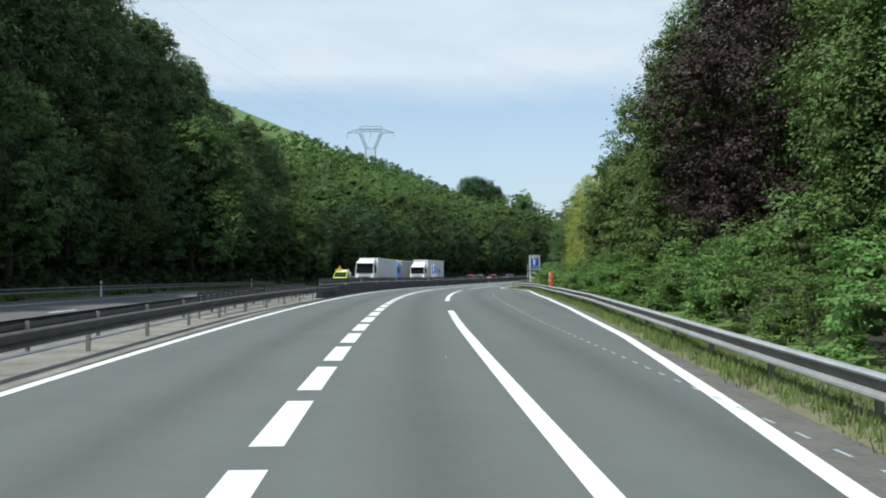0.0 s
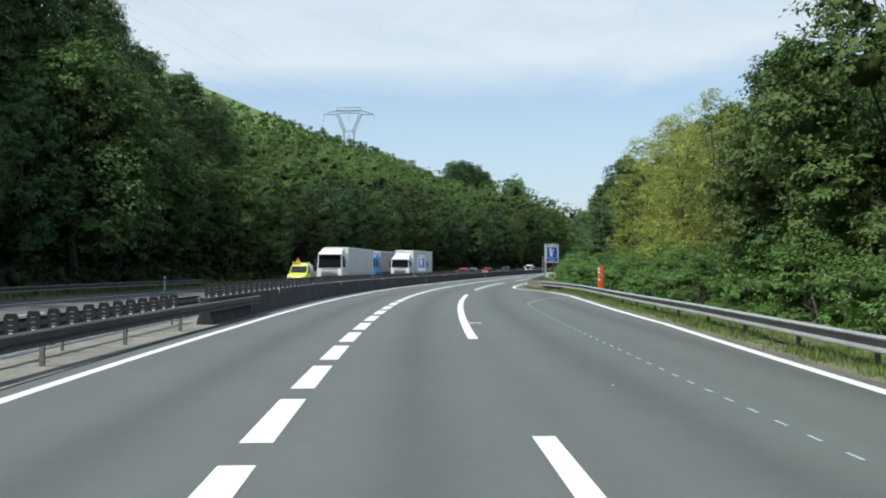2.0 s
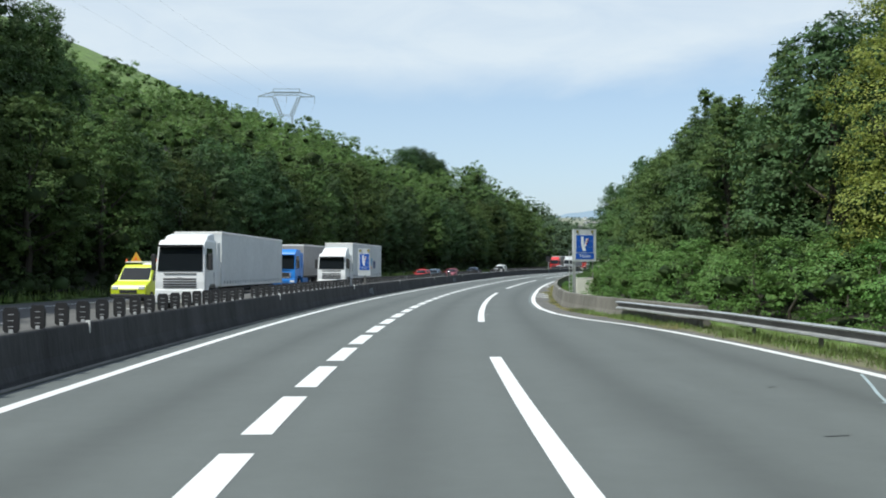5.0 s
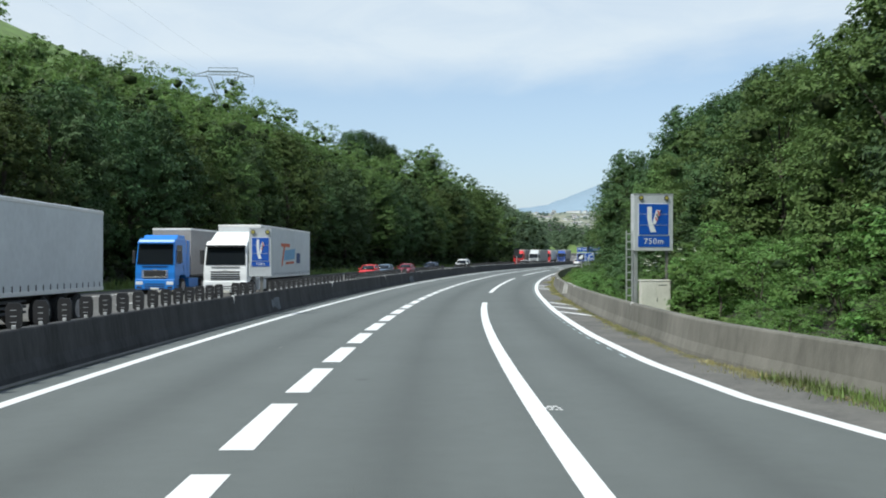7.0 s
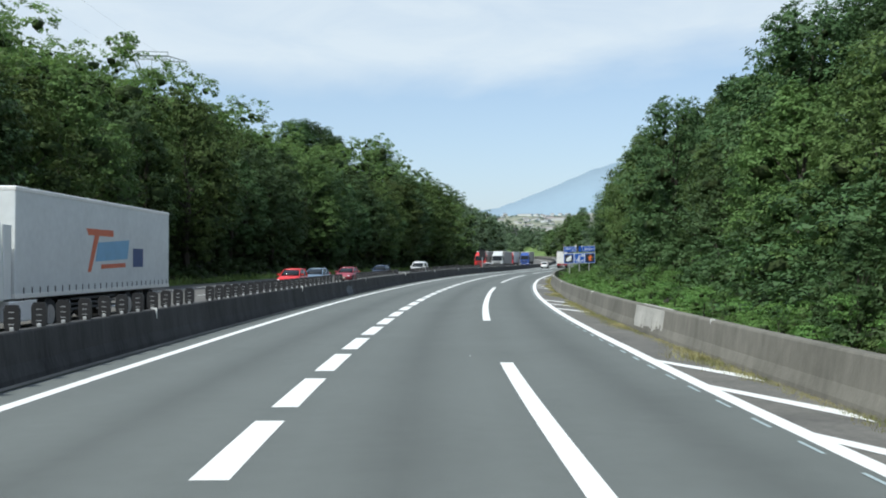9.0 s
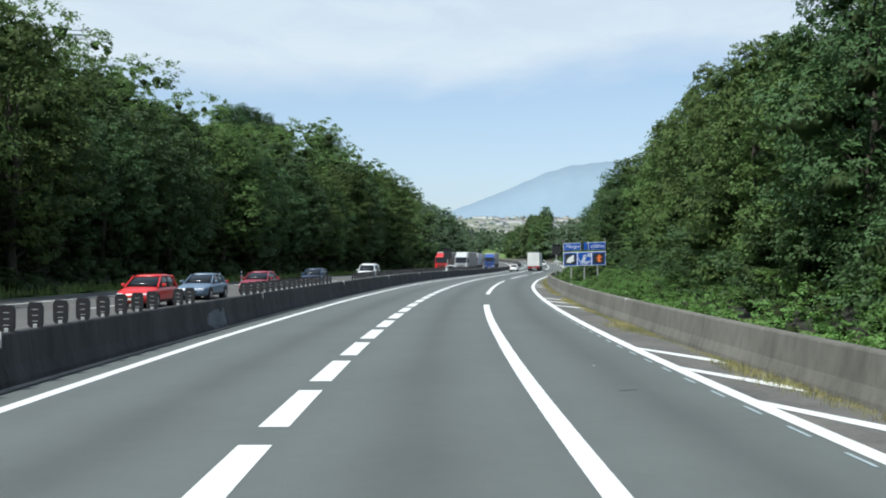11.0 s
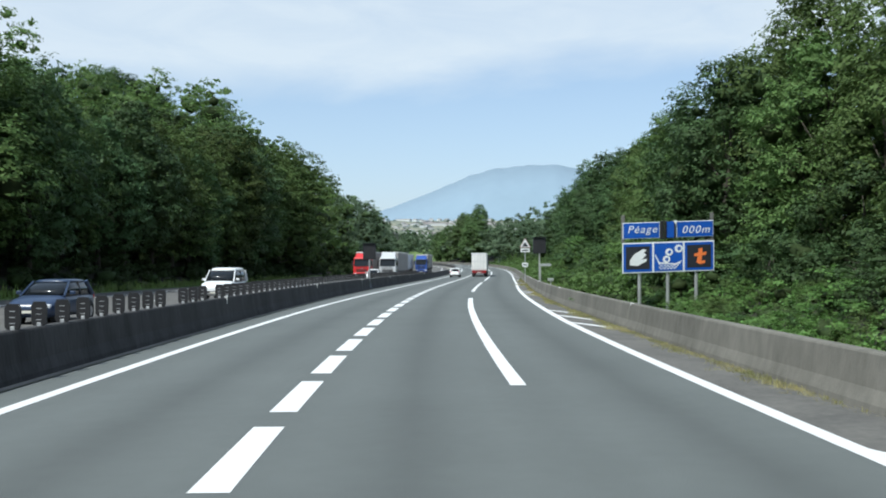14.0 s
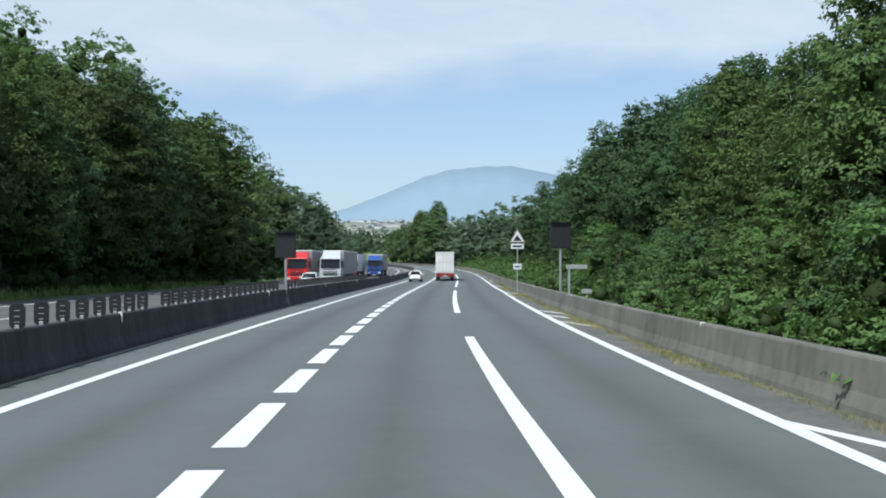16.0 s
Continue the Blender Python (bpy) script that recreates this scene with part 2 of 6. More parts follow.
def part(name, bm, material, parent=None, label="", smooth=False):
    me = bpy.data.meshes.new(name)
    bm.to_mesh(me); bm.free()
    me.materials.append(material)
    if smooth:
        me.polygons.foreach_set("use_smooth", [True] * len(me.polygons))
    ob = new(name, me)
    if parent:
        ob.parent = parent
    if label:
        tagged(ob, label)
    return ob


def box_bm(x0, x1, y0, y1, z0, z1, bevel=0.0, bm=None):
    bm = bm or bmesh.new()
    r = bmesh.ops.create_cube(bm, size=1.0)
    for v in r["verts"]:
        v.co = Vector(((x0 + x1) / 2 + v.co.x * (x1 - x0), (y0 + y1) / 2 + v.co.y * (y1 - y0), (z0 + z1) / 2 + v.co.z * (z1 - z0)))
    if bevel:
        es = list({ed for v in r["verts"] for ed in v.link_edges})
        bmesh.ops.bevel(bm, geom=es, offset=bevel, segments=2, affect="EDGES", profile=0.5)
    return bm


def cyl_bm(p, q, r0, r1=None, n=10, bm=None):
    bm = bm or bmesh.new()
    p, q = Vector(p), Vector(q)
    d = q - p
    m = Matrix.Translation((p + q) / 2) @ d.to_track_quat("Z", "Y").to_matrix().to_4x4()
    bmesh.ops.create_cone(bm, cap_ends=True, segments=n, radius1=r0, radius2=r0 if r1 is None else r1, depth=d.length, matrix=m)
    return bm


def sweep(name, profile, offset, s_from, s_to, step, material, parent=None, label="", closed=False, lift=0.0):
    """A section of (across, up) swept along the road at the lateral offset(s)."""
    stations = np.append(np.arange(s_from, s_to, step), s_to)
    n = len(profile)
    verts, faces = [], []
    for s in stations:
        o = offset(s) if callable(offset) else offset
        verts += [rd(s, o + a, b + lift) for a, b in profile]
    for i in range(len(stations) - 1):
        for j in range(n if closed else n - 1):
            a, b = i * n + j, i * n + (j + 1) % n
            faces.append((a, b, b + n, a + n))
    if closed:
        faces += [tuple(range(n))[::-1], tuple((len(stations) - 1) * n + j for j in range(n))]
    return mesh_ob(name, verts, faces, material, parent, label)
# litter tone taken nearly to black to paint the shade under the trees
SHADED_LITTER = mat("shaded_leaf_litter", (0.024, 0.024, 0.015), 0.95, vary=0.4, scale=0.5, bump=0.8, bscale=8)
# ---- ground and roads ----
def bank(s, l):
    """Height of the ground beside the road."""
    if l < -24:
        d = -l
        h = np.interp(d, [24, 30, 38, 44, 59, 68, 110, 149, 200, 260, 340, 450, 620], [0.2, 2.5, 7, 10, 16, 20, 40, 57, 82, 99, 99, 74, 45])
        if d > 620:
            return -14.0
        h *= np.interp(s, [-160, 340, 444, 520, 600, 760], [1.06, 1.04, 0.95, 0.75, 0.45, 0.15])
        return h + 1.2 * noise.noise((s * 0.03, l * 0.03, 0.3)) * min(1, (d - 24) / 12)
    b = barrier_line(s) + 1.2
    if l > b:
        d = l - b
        if l > 400:
            return -16.0
        h = max(0, d - 1.5) * 0.22 - max(0, d - 30) * 0.18 - max(0, d - 60) * 0.06
        return h + 0.5 * noise.noise((s * 0.08, l * 0.08, 4.3)) * min(1, d / 6)
    return 0.0


stations = list(range(S0, S1 + 1, 8))
lats = [-900, -720, -620, -520, -430, -360, -300, -250, -215, -185, -160, -140, -120, -104, -88, -74, -62, -52, -44, -38, -34, -31, -28, -25, -24, -22, -14, -6, 0, 6, 9, 11, 13, 15,
        17, 20, 24, 28, 33, 40, 50, 65, 85, 110, 140, 180, 260, 420, 700]
gv, gf = [], []
for s in stations:
    for l in lats:
        gv.append(rd(s, l, bank(s, l) - 0.03))
n = len(lats)
for i in range(len(stations) - 1):
    for j in range(n - 1):
        a = i * n + j
        gf.append((a, a + 1, a + n + 1, a + n))
# skirt out to the horizon
m0 = len(gv)
for k in range(96):
    a = 2 * math.pi * k / 96
    gv.append(Vector((900 * math.sin(a), 250 + 900 * math.cos(a), -14)))
    gv.append(Vector((4800 * math.sin(a), 250 + 4800 * math.cos(a), -30)))
for k in range(96):
    a, b = m0 + 2 * k, m0 + 2 * ((k + 1) % 96)
    gf.append((a, a + 1, b + 1, b))
mid = len(gv)
gv.append(Vector((0, 250, -16)))
for k in range(96):
    gf.append((mid, m0 + 2 * k, m0 + 2 * ((k + 1) % 96)))
ground = tagged(mesh_ob("ground", gv, gf, GRASS_SOIL, smooth=True), "grassy and wooded valley ground beside the motorway", "ground", kind="structure")

lit = [-104, -88, -74, -62, -52, -44, -38, -34, -31, -28, -25, -24.4]
fst = list(range(0, 640, 8))
tagged(mesh_ob("forest_floor", [rd(s, l, bank(s, l) + 0.05) for s in fst for l in lit], [(i * 12 + j, i * 12 + j + 1, i * 12 + j + 13, i * 12 + j + 12) for i in range(len(fst) - 1) for j in range(11)], SHADED_LITTER, smooth=True),
       "leaf litter on the floor of the wood, darkened for shade", "forest floor", kind="structure")


rst = list(range(0, 620, 4))
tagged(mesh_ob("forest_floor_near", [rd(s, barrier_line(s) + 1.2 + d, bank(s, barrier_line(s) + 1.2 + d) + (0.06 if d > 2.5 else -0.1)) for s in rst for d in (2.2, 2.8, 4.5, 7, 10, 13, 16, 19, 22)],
               [(i * 9 + j, i * 9 + j + 1, i * 9 + j + 10, i * 9 + j + 9) for i in range(len(rst) - 1) for j in range(8)], SHADED_LITTER, smooth=True),
       "leaf litter under the roadside trees, darkened for shade", "forest floor", kind="structure")


def across(s):
    return (-4.72, left_line(s), left_line(s) / 2, 0.0, right_line(s) / 2, right_line(s), (right_line(s) + edge_line(s)) / 2, edge_line(s), barrier_line(s) - 0.05 if s > 113 else barrier_line(s) - 0.4)


st = list(range(-150, 740, 2))
road = mesh_ob("road", [rd(s, l, 0.0) for s in st for l in across(s)], [(i * 9 + j, i * 9 + j + 1, i * 9 + j + 10, i * 9 + j + 9) for i in range(len(st) - 1) for j in range(8)], ASPHALT)
lay = road.data.uv_layers.new(name="across")
flat = [l for s in st for l in across(s)]
lay.data.foreach_set("uv", [c for lp in road.data.loops for c in (flat[lp.vertex_index], 0.0)])
tagged(road, "grey asphalt motorway carriageway curving gently to one side", "road", kind="structure")
road2 = sweep("road_opposite", [(-22.5, 0.0), (-17, 0.0), (-12, 0.0), (-7.2, 0.0)], 0.0, -150, 740, 4, OLD_ASPHALT)
tagged(road2, "paler grey asphalt of the opposite carriageway", "road", kind="structure")
median = sweep("median_strip", [(-7.3, 0.02), (-4.7, 0.02)], 0.0, -150, 740, 4, DRY)
tagged(median, "dusty concrete strip between the two carriageways", "median", kind="structure")
verge = sweep("verge", [(-0.5, 0.006), (-0.35, 0.05), (0.0, 0.08), (0.5, 0.09), (1.3, 0.06)], lambda s: barrier_line(s), -150, 105, 3, mat("verge_earth", (0.13, 0.135, 0.07), 0.95, vary=0.35, scale=1.6, bump=0.9, bscale=25, dark=(0.2, 0.175, 0.13)))
tagged(verge, "grassy earth verge below the guard rail", "verge", kind="structure")
SHOULDER = mat("dusty_asphalt", (0.125, 0.12, 0.108), 0.95, vary=0.3, scale=0.9, bump=0.5, bscale=45, dark=(0.115, 0.112, 0.105))
shoulder = mesh_ob("shoulder", *(lambda st: ([rd(s, l, 0.003) for s in st for l in (edge_line(s) + 0.12, barrier_line(s) - 0.44 if s < 112 else barrier_line(s) + 0.02)],
                   [(i * 2, i * 2 + 1, i * 2 + 3, i * 2 + 2) for i in range(len(st) - 1)]))(list(range(-150, 740, 2))), SHOULDER)
tagged(shoulder, "dusty worn asphalt shoulder", "shoulder", kind="structure")


def stripe(name, s_from, s_to, offset, width, material=PAINT, h=0.006, step=1.5):
    return sweep(name, [(-width / 2, h), (width / 2, h)], offset, s_from, s_to, step, material)


_ = tagged(stripe("edge_line", -150, 700, left_line, 0.24), "white painted line along the median edge", "road marking", kind="structure")
tagged(stripe("edge_line_outer", -150, 700, edge_line, 0.26), "white painted line along the outer edge", "road marking", kind="structure")
for k in range(-6, 11):
    a = 1.25 + 53.05 * k
    tagged(stripe("lane_line_long", a, a + 39.4, right_line, 0.27), "long white lane line between the two outer lanes", "road marking", "long lane lines", "structure")
for k in range(-30, 130):
    a = 9.81 + 4.369 * k
    tagged(stripe("lane_dash", a, a + 3.25, 0.0, 0.38, step=1.7), "short broad white dash of the lane line", "road marking", "lane dashes", "structure")
for k in range(-12, 40):
    tagged(stripe("opposite_dash", 13 * k, 13 * k + 3, -13.9, 0.2), "white dash on the opposite carriageway", "road marking", "opposite dashes", "structure")
tagged(stripe("old_median_line", -60, 66, -6.82, 0.2, h=0.03), "old white line on the paved median between the rails", "road marking", kind="structure")
tagged(stripe("opposite_edge", -150, 700, -8.6, 0.22), "white edge line of the opposite carriageway", "road marking", kind="structure")
tagged(stripe("opposite_edge_outer", -150, 700, -19.2, 0.22), "white outer edge line of the opposite carriageway", "road marking", kind="structure")

for k in range(140):
    a = -20.24 + 0.975 * k
    if a < 76.1:
        o = np.interp(a, [-20, 31, 43, 52, 74, 84], [5.95, 6.12, 6.33, 6.5, 6.75, 7.0])
        tagged(stripe("blue_dash", a, a + 0.38, o, 0.05, BLUE_PAINT, 0.008, 0.38), "faint pale blue setting-out dash", "road marking", "blue dashes", "structure")
for k in range(54):
    a = 120 + 1.6 * k
    tagged(stripe("blue_dash", a, a + 0.7, lambda s: edge_line(s) - 0.26, 0.05, BLUE_PAINT, 0.008, 0.7), "faint pale blue setting-out dash", "road marking", "blue dashes", "structure")
# curl at the end of the setting-out line
cv = [(76.6, 6.82), (78.0, 6.97), (80.2, 7.39), (82.6, 7.85), (85.3, 8.5), (87.2, 9.1), (88.6, 9.64), (90.2, 10.2)]
for _ in range(3):
    cv = [cv[0]] + [(p[0] * w + q[0] * (1 - w), p[1] * w + q[1] * (1 - w)) for p, q in zip(cv, cv[1:]) for w in (0.75, 0.25)] + [cv[-1]]
tagged(mesh_ob("blue_curl", [rd(s, l + d, 0.008) for s, l in cv for d in (-0.03, 0.03)], [(2 * i, 2 * i + 1, 2 * i + 3, 2 * i + 2) for i in range(len(cv) - 1)], BLUE_PAINT), "faint pale blue curved setting-out line", "road marking", kind="structure")
tagged(mesh_ob("worn_paint", [rd(86.5, 8.75, 0.008), rd(86.2, 9.1, 0.008), rd(85.2, 9.75, 0.008), rd(85.4, 9.8, 0.008), rd(86.6, 9.2, 0.008)], [(0, 1, 2, 3, 4)], BLUE_PAINT), "faint worn smear of pale paint", "road marking", kind="structure")
# groups of three hatch bars on the shoulder
for g in range(12):
    for k in range(3):
        s0 = 137.7 + 30.4 * g + (0.4, 4.8, 8.9)[k]
        lo, hi = edge_line(s0) + 0.12, barrier_line(s0) - 0.15
        vs = [rd(s0 + 0.75, lo, 0.009), rd(s0 + 0.05, lo, 0.009), rd(s0 - 3.0, hi, 0.009), rd(s0 - 2.0, hi, 0.009)]
        tagged(mesh_ob("hatch_bar", vs, [(0, 1, 2, 3)], PAINT), "white slanting hatch bar on the shoulder", "road marking", "hatch bars", "structure")
# survey marks sprayed in white
def sprayed(s, l, size, rows):
    bm = bmesh.new()
    for j, row in enumerate(rows):
        for x0, x1 in row:
            c = [rd(s - j * size, l + x * size, 0.009) for x in (x0, x1)] + [rd(s - j * size + size * 0.55, l + x * size, 0.009) for x in (x1, x0)]
            bm.faces.new([bm.verts.new(v) for v in c])
    ob = part("survey_mark", bm, PAINT)
    tagged(ob, "white survey mark sprayed beside the lane line", "road marking", "survey marks", "structure")


for s, k in ((61.2, 0.3), (113.2, 0.14)):
    sprayed(s, right_line(s) + 0.17, k, [[(0.0, 0.5), (0.62, 1.05)], [(-0.25, 0.1), (0.25, 0.62), (0.95, 1.3)], [(0.0, 0.42), (0.6, 0.86), (0.98, 1.35)]])

# sealed cracks and scraps on the outer lane
CRACK = mat("tar", (0.03, 0.03, 0.03), 0.7, vary=0.3, scale=6)
for k, (s, l, ds, dl) in enumerate(((83.8, 6.77, 0.05, 0.32), (88.3, 7.75, 0.12, 0.2), (89.6, 8.6, -0.4, 0.4), (116.2, 0.75, 0.06, 0.24), (61.0, 5.2, 0.3, 0.12), (97.5, 5.1, 0.2, 0.35), (170.3, 4.9, 0.1, 0.3))):
    w = 0.018
    pts = [(0, 0), (0.3, 0.36), (0.55, 0.5), (1, 1)]
    vs = [rd(s + a * ds + o, l + b * dl, 0.006) for a, b in pts for o in (-w, w)]
    tagged(mesh_ob("tar_crack", vs, [(2 * i, 2 * i + 2, 2 * i + 3, 2 * i + 1) for i in range(3)], CRACK), "short dark crack in the asphalt", "crack", "asphalt cracks", "structure")
for k in range(1, 26, 3):
    s, l = 8 + 8.6 * k + 3 * math.sin(k * 2.1), (-3.4, 2.6, 5.4, -1.2, 4.6)[k % 5] + 0.5 * math.sin(k * 3.7)
    vs = [rd(s + 0.05 * math.cos(a) * (1 + 0.4 * math.sin(3 * a + k)), l + 0.025 * math.sin(a), 0.007) for a in (0, 1.05, 2.1, 3.14, 4.19, 5.24)]
    tagged(mesh_ob("paint_spot", vs, [tuple(range(6))], PAINT), "small spot of dropped white paint on the asphalt", "spot", "paint spots", "structure")

# ---- barriers ----
GBA = [(0.0, 0.0), (0.015, 0.1), (0.09, 0.3), (0.15, 0.76), (0.17, 0.79), (0.39, 0.79), (0.41, 0.76), (0.47, 0.3), (0.545, 0.1), (0.56, 0.0)]
tagged(sweep("concrete_barrier_near", GBA, barrier_line, 103, 700, 2, CONCRETE, closed=True), "weathered grey concrete safety barrier beside the shoulder", "barrier", kind="structure")
tagged(sweep("concrete_barrier_median", [(-a, b * 1.11) for a, b in GBA][::-1], -4.88, 60, 700, 2, STAINED_SHADE_CONCRETE, closed=True), "stained concrete safety barrier on the median, darkened for its shaded face", "barrier", kind="structure")

# pale mended length of the near wall
rs = random.Random(8)
FRESH = mat("fresh_concrete", (0.4, 0.39, 0.36), 0.85, vary=0.2, scale=1.2, bump=0.3, bscale=30)
repair, z0 = None, 0.3
for k in range(20):
    z0 = min(0.58, max(0.14, z0 + rs.uniform(-0.13, 0.13)))
    x0, xm = (float(np.interp(z, [0.12, 0.302, 0.765], [0.012, 0.085, 0.146])) for z in (z0, 0.6))
    strip = sweep("repair_strip" if repair else "wall_repair", [(x0, z0), (xm, 0.6), (0.146, 0.765), (0.41, 0.8), (0.41, 0.78), (0.2, 0.76), (xm + 0.05, 0.6), (x0 + 0.05, z0)], barrier_line, 152.6 + 0.2 * k, 152.8 + 0.2 * k, 0.1, FRESH, repair, closed=True)
    repair = repair or tagged(strip, "pale freshly mended length of the concrete wall", "barrier", kind="structure")
# scraped and patched places on the median wall
SCRAPE = mat("scraped_concrete", (0.12, 0.135, 0.155), 0.8, vary=0.5, scale=1.6, bump=0.4, bscale=20)
for a, b in ((182.6, 184.6), (136.9, 138.4), (272.6, 273.8)):
    scrape, z0, z1 = None, 0.22, 0.5
    for k in range(int((b - a) / 0.2)):
        z0 = min(0.3, max(0.04, z0 + rs.uniform(-0.09, 0.06)))
        z1 = min(0.6, max(0.36, z1 + rs.uniform(-0.1, 0.1)))
        face = [(float(np.interp(z, [0.02, 0.1, 0.3, 0.6], [0.004, -0.008, -0.083, -0.122])), float(z)) for z in np.linspace(z0, z1, 4)]
        strip = sweep("scrape_strip" if scrape else "wall_scrape", face + [(x - 0.006, z) for x, z in face[::-1]], -4.875, a + 0.2 * k, a + 0.2 * k + 0.2, 0.1, SCRAPE, scrape, closed=True)
        scrape = scrape or tagged(strip, "pale scraped patch on the median wall", "scrape", "wall scrapes", "structure")
# ---- vegetation ----


def leaf_tris(centres, normals, size, r, loose=0.42):
    """Pointed leaves at the centres, facing about along the normals."""
    n = len(centres)
    nn = normals / (np.linalg.norm(normals, axis=1)[:, None] + 1e-9) + r.normal(0, loose, (n, 3))
    nn /= np.linalg.norm(nn, axis=1)[:, None] + 1e-9
    t = np.cross(nn, r.normal(0, 1, (n, 3)))
    t /= np.linalg.norm(t, axis=1)[:, None] + 1e-9
    b = np.cross(nn, t)
    sz = size * r.uniform(0.6, 1.35, (n, 1))
    v = np.empty((n, 3, 3))
    v[:, 0] = centres - t * sz * 0.50 - b * sz * 0.36
    v[:, 1] = centres - t * sz * 0.42 + b * sz * 0.40
    v[:, 2] = centres + t * sz * 0.66
    return v.reshape(-1, 3)


ICO = {}
for level in (1, 2):
    ib = bmesh.new(); bmesh.ops.create_icosphere(ib, subdivisions=level, radius=1.0)
    ICO[len(ib.verts)] = (np.array([v.co[:] for v in ib.verts]), np.array([[v.index for v in f.verts] for f in ib.faces])); ib.free()
COARSE, FINE = 12, 42


def build_mesh(name, leaves, cores, material, inner=None):
    """One mesh of leaves and the dense lumps inside them, coloured by inner."""
    me = bpy.data.meshes.new(name)
    verts = np.concatenate([leaves] + list(cores))
    n0 = len(leaves)
    tri, at = [np.arange(n0).reshape(-1, 3)], n0
    for c in cores:
        tri.append(ICO[len(c)][1] + at)
        at += len(c)
    loops = np.concatenate([t.ravel() for t in tri]).astype(np.int32)
    starts = (np.arange(len(loops) // 3) * 3).astype(np.int32)
    me.vertices.add(len(verts)); me.vertices.foreach_set("co", verts.astype(np.float32).ravel())
    me.loops.add(len(loops)); me.loops.foreach_set("vertex_index", loops)
    me.polygons.add(len(starts)); me.polygons.foreach_set("loop_start", starts)
    me.materials.append(material)
    # most lumps get the leaf colour darkened for the shade within a crown
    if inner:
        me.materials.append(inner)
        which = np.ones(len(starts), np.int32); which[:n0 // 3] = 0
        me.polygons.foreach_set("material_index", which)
    me.update(calc_edges=True)
    me.validate()
    return me


def crown_data(r, height, base, radius, sprays, leaves, leaf, shape="round", core=0.5, fine=False):
    """Leaves and inner lumps of one crown: limbs end in rounded lumps, and each lump is clothed in tufts of leaves."""
    out, cores, tips = [], [], []
    lumps = max(3, sprays // 7)
    n = leaves * 7
    up = np.array((0, 0, 1.0))
    ball = ICO[FINE if fine else COARSE][0]
    for k in range(lumps):
        f = (k + r.uniform(0.1, 0.9)) / lumps
        z = base + (height - base) * (0.05 + (0.87 if fine else 0.81) * f)
        if shape == "round":
            w = math.sin(math.pi * min(0.95, 0.16 + 0.78 * f)) ** 0.7
        elif shape == "cone":
            w = (1 - f) ** 0.8 * 1.05 + 0.06
        else:
            w = 0.8 * math.sin(math.pi * min(0.97, 0.22 + 0.75 * f)) ** 0.6
        a = k * 2.39996 + r.uniform(-0.5, 0.5)
        d = radius * w * (0.35 + 0.42 * r.uniform(0, 1) ** 0.5) * (0.8 if f > 0.74 else 1.0)
        o = np.array((math.cos(a), math.sin(a), 0.0))
        c = o * d + up * z
        big = radius * 0.43 * r.uniform(0.7, 1.25) * (0.6 + 0.4 * w)
        crest = f > 0.74
        squash = np.array((1, 1, 0.92) if crest else (1, 1, 0.78))
        big *= 0.95 if crest else 1.0
        tips.append(c)
        cores.append(c - 0.2 * big * up - 0.1 * big * o + ball * squash * big * core * (0.5 if crest else 1.0) * r.uniform(0.55, 1.3, (len(ball), 1)))
        nt = max(7, n // 15)
        v = r.normal(0, 1, (nt, 3)) + 0.5 * o + 0.4 * up
        v /= np.linalg.norm(v, axis=1)[:, None]
        reach = r.uniform(0.42, 1.08, nt) ** 0.7
        far = r.uniform(0, 1, nt) < (0.06 if crest else 0.14)
        reach[far] *= r.uniform(1.08, 1.32, far.sum())
        tc = c + v * squash * big * reach[:, None]
        pick = r.integers(0, nt, n)
        spread = max(0.12 * big, 0.62 * leaf)
        p = tc[pick] + r.normal(0, spread, (n, 3)) * np.array((1, 1, 0.5))
        out.append(leaf_tris(p, v[pick] * 0.8 + 0.65 * up, leaf, r, 0.36))
    return np.concatenate(out), cores, tips


def trunk_bm(r, height, tips, thick):
    bm = bmesh.new()
    top = Vector((r.uniform(-0.3, 0.3), r.uniform(-0.3, 0.3), height * 0.82))
    p = Vector((0, 0, -0.5))
    for k in range(5):
        q = Vector((0, 0, 0)).lerp(top, (k + 1) / 5) + Vector((r.uniform(-0.15, 0.15), r.uniform(-0.15, 0.15), 0))
        cyl_bm(p, q, thick * (1 - k * 0.18), thick * (1 - (k + 1) * 0.18), 8, bm)
        p = q
    for c in tips[::2]:
        z = max(0.6, c[2] * 0.62)
        cyl_bm((top.x * z / height, top.y * z / height, z), Vector(c) * 0.94, thick * 0.3, thick * 0.08, 5, bm)
    return bm


PROTO = {}


def tree_kind(key, name, height, base, radius, sprays, leaves, leaf, material, shape, seed, thick=0.2, core=0.36, inner=None):
    r = np.random.default_rng(seed)
    tris, cores, tips = crown_data(r, height, base, radius, sprays, leaves, leaf, shape, core, True)
    crown = build_mesh("crown", tris, cores, material, inner or LEAF_SHADED)
    tm = bpy.data.meshes.new("trunk")
    b = trunk_bm(r, height, tips, thick); b.to_mesh(tm); b.free(); tm.materials.append(BARK)
    PROTO[key] = (name, tm, crown, height)


def plant(key, place, height, turn, label, category, group, width=1.0):
    name, tm, crown, h0 = PROTO[key]
    k = height / h0
    ob = new(name)
    ob.matrix_world = Matrix.Translation(place) @ Matrix.Rotation(turn, 4, "Z") @ Matrix.Diagonal((k * width, k * width, k, 1))
    for nm, me in (("trunk", tm), ("crown", crown)):
        new(nm, me).parent = ob
    return tagged(ob, label, category, group)


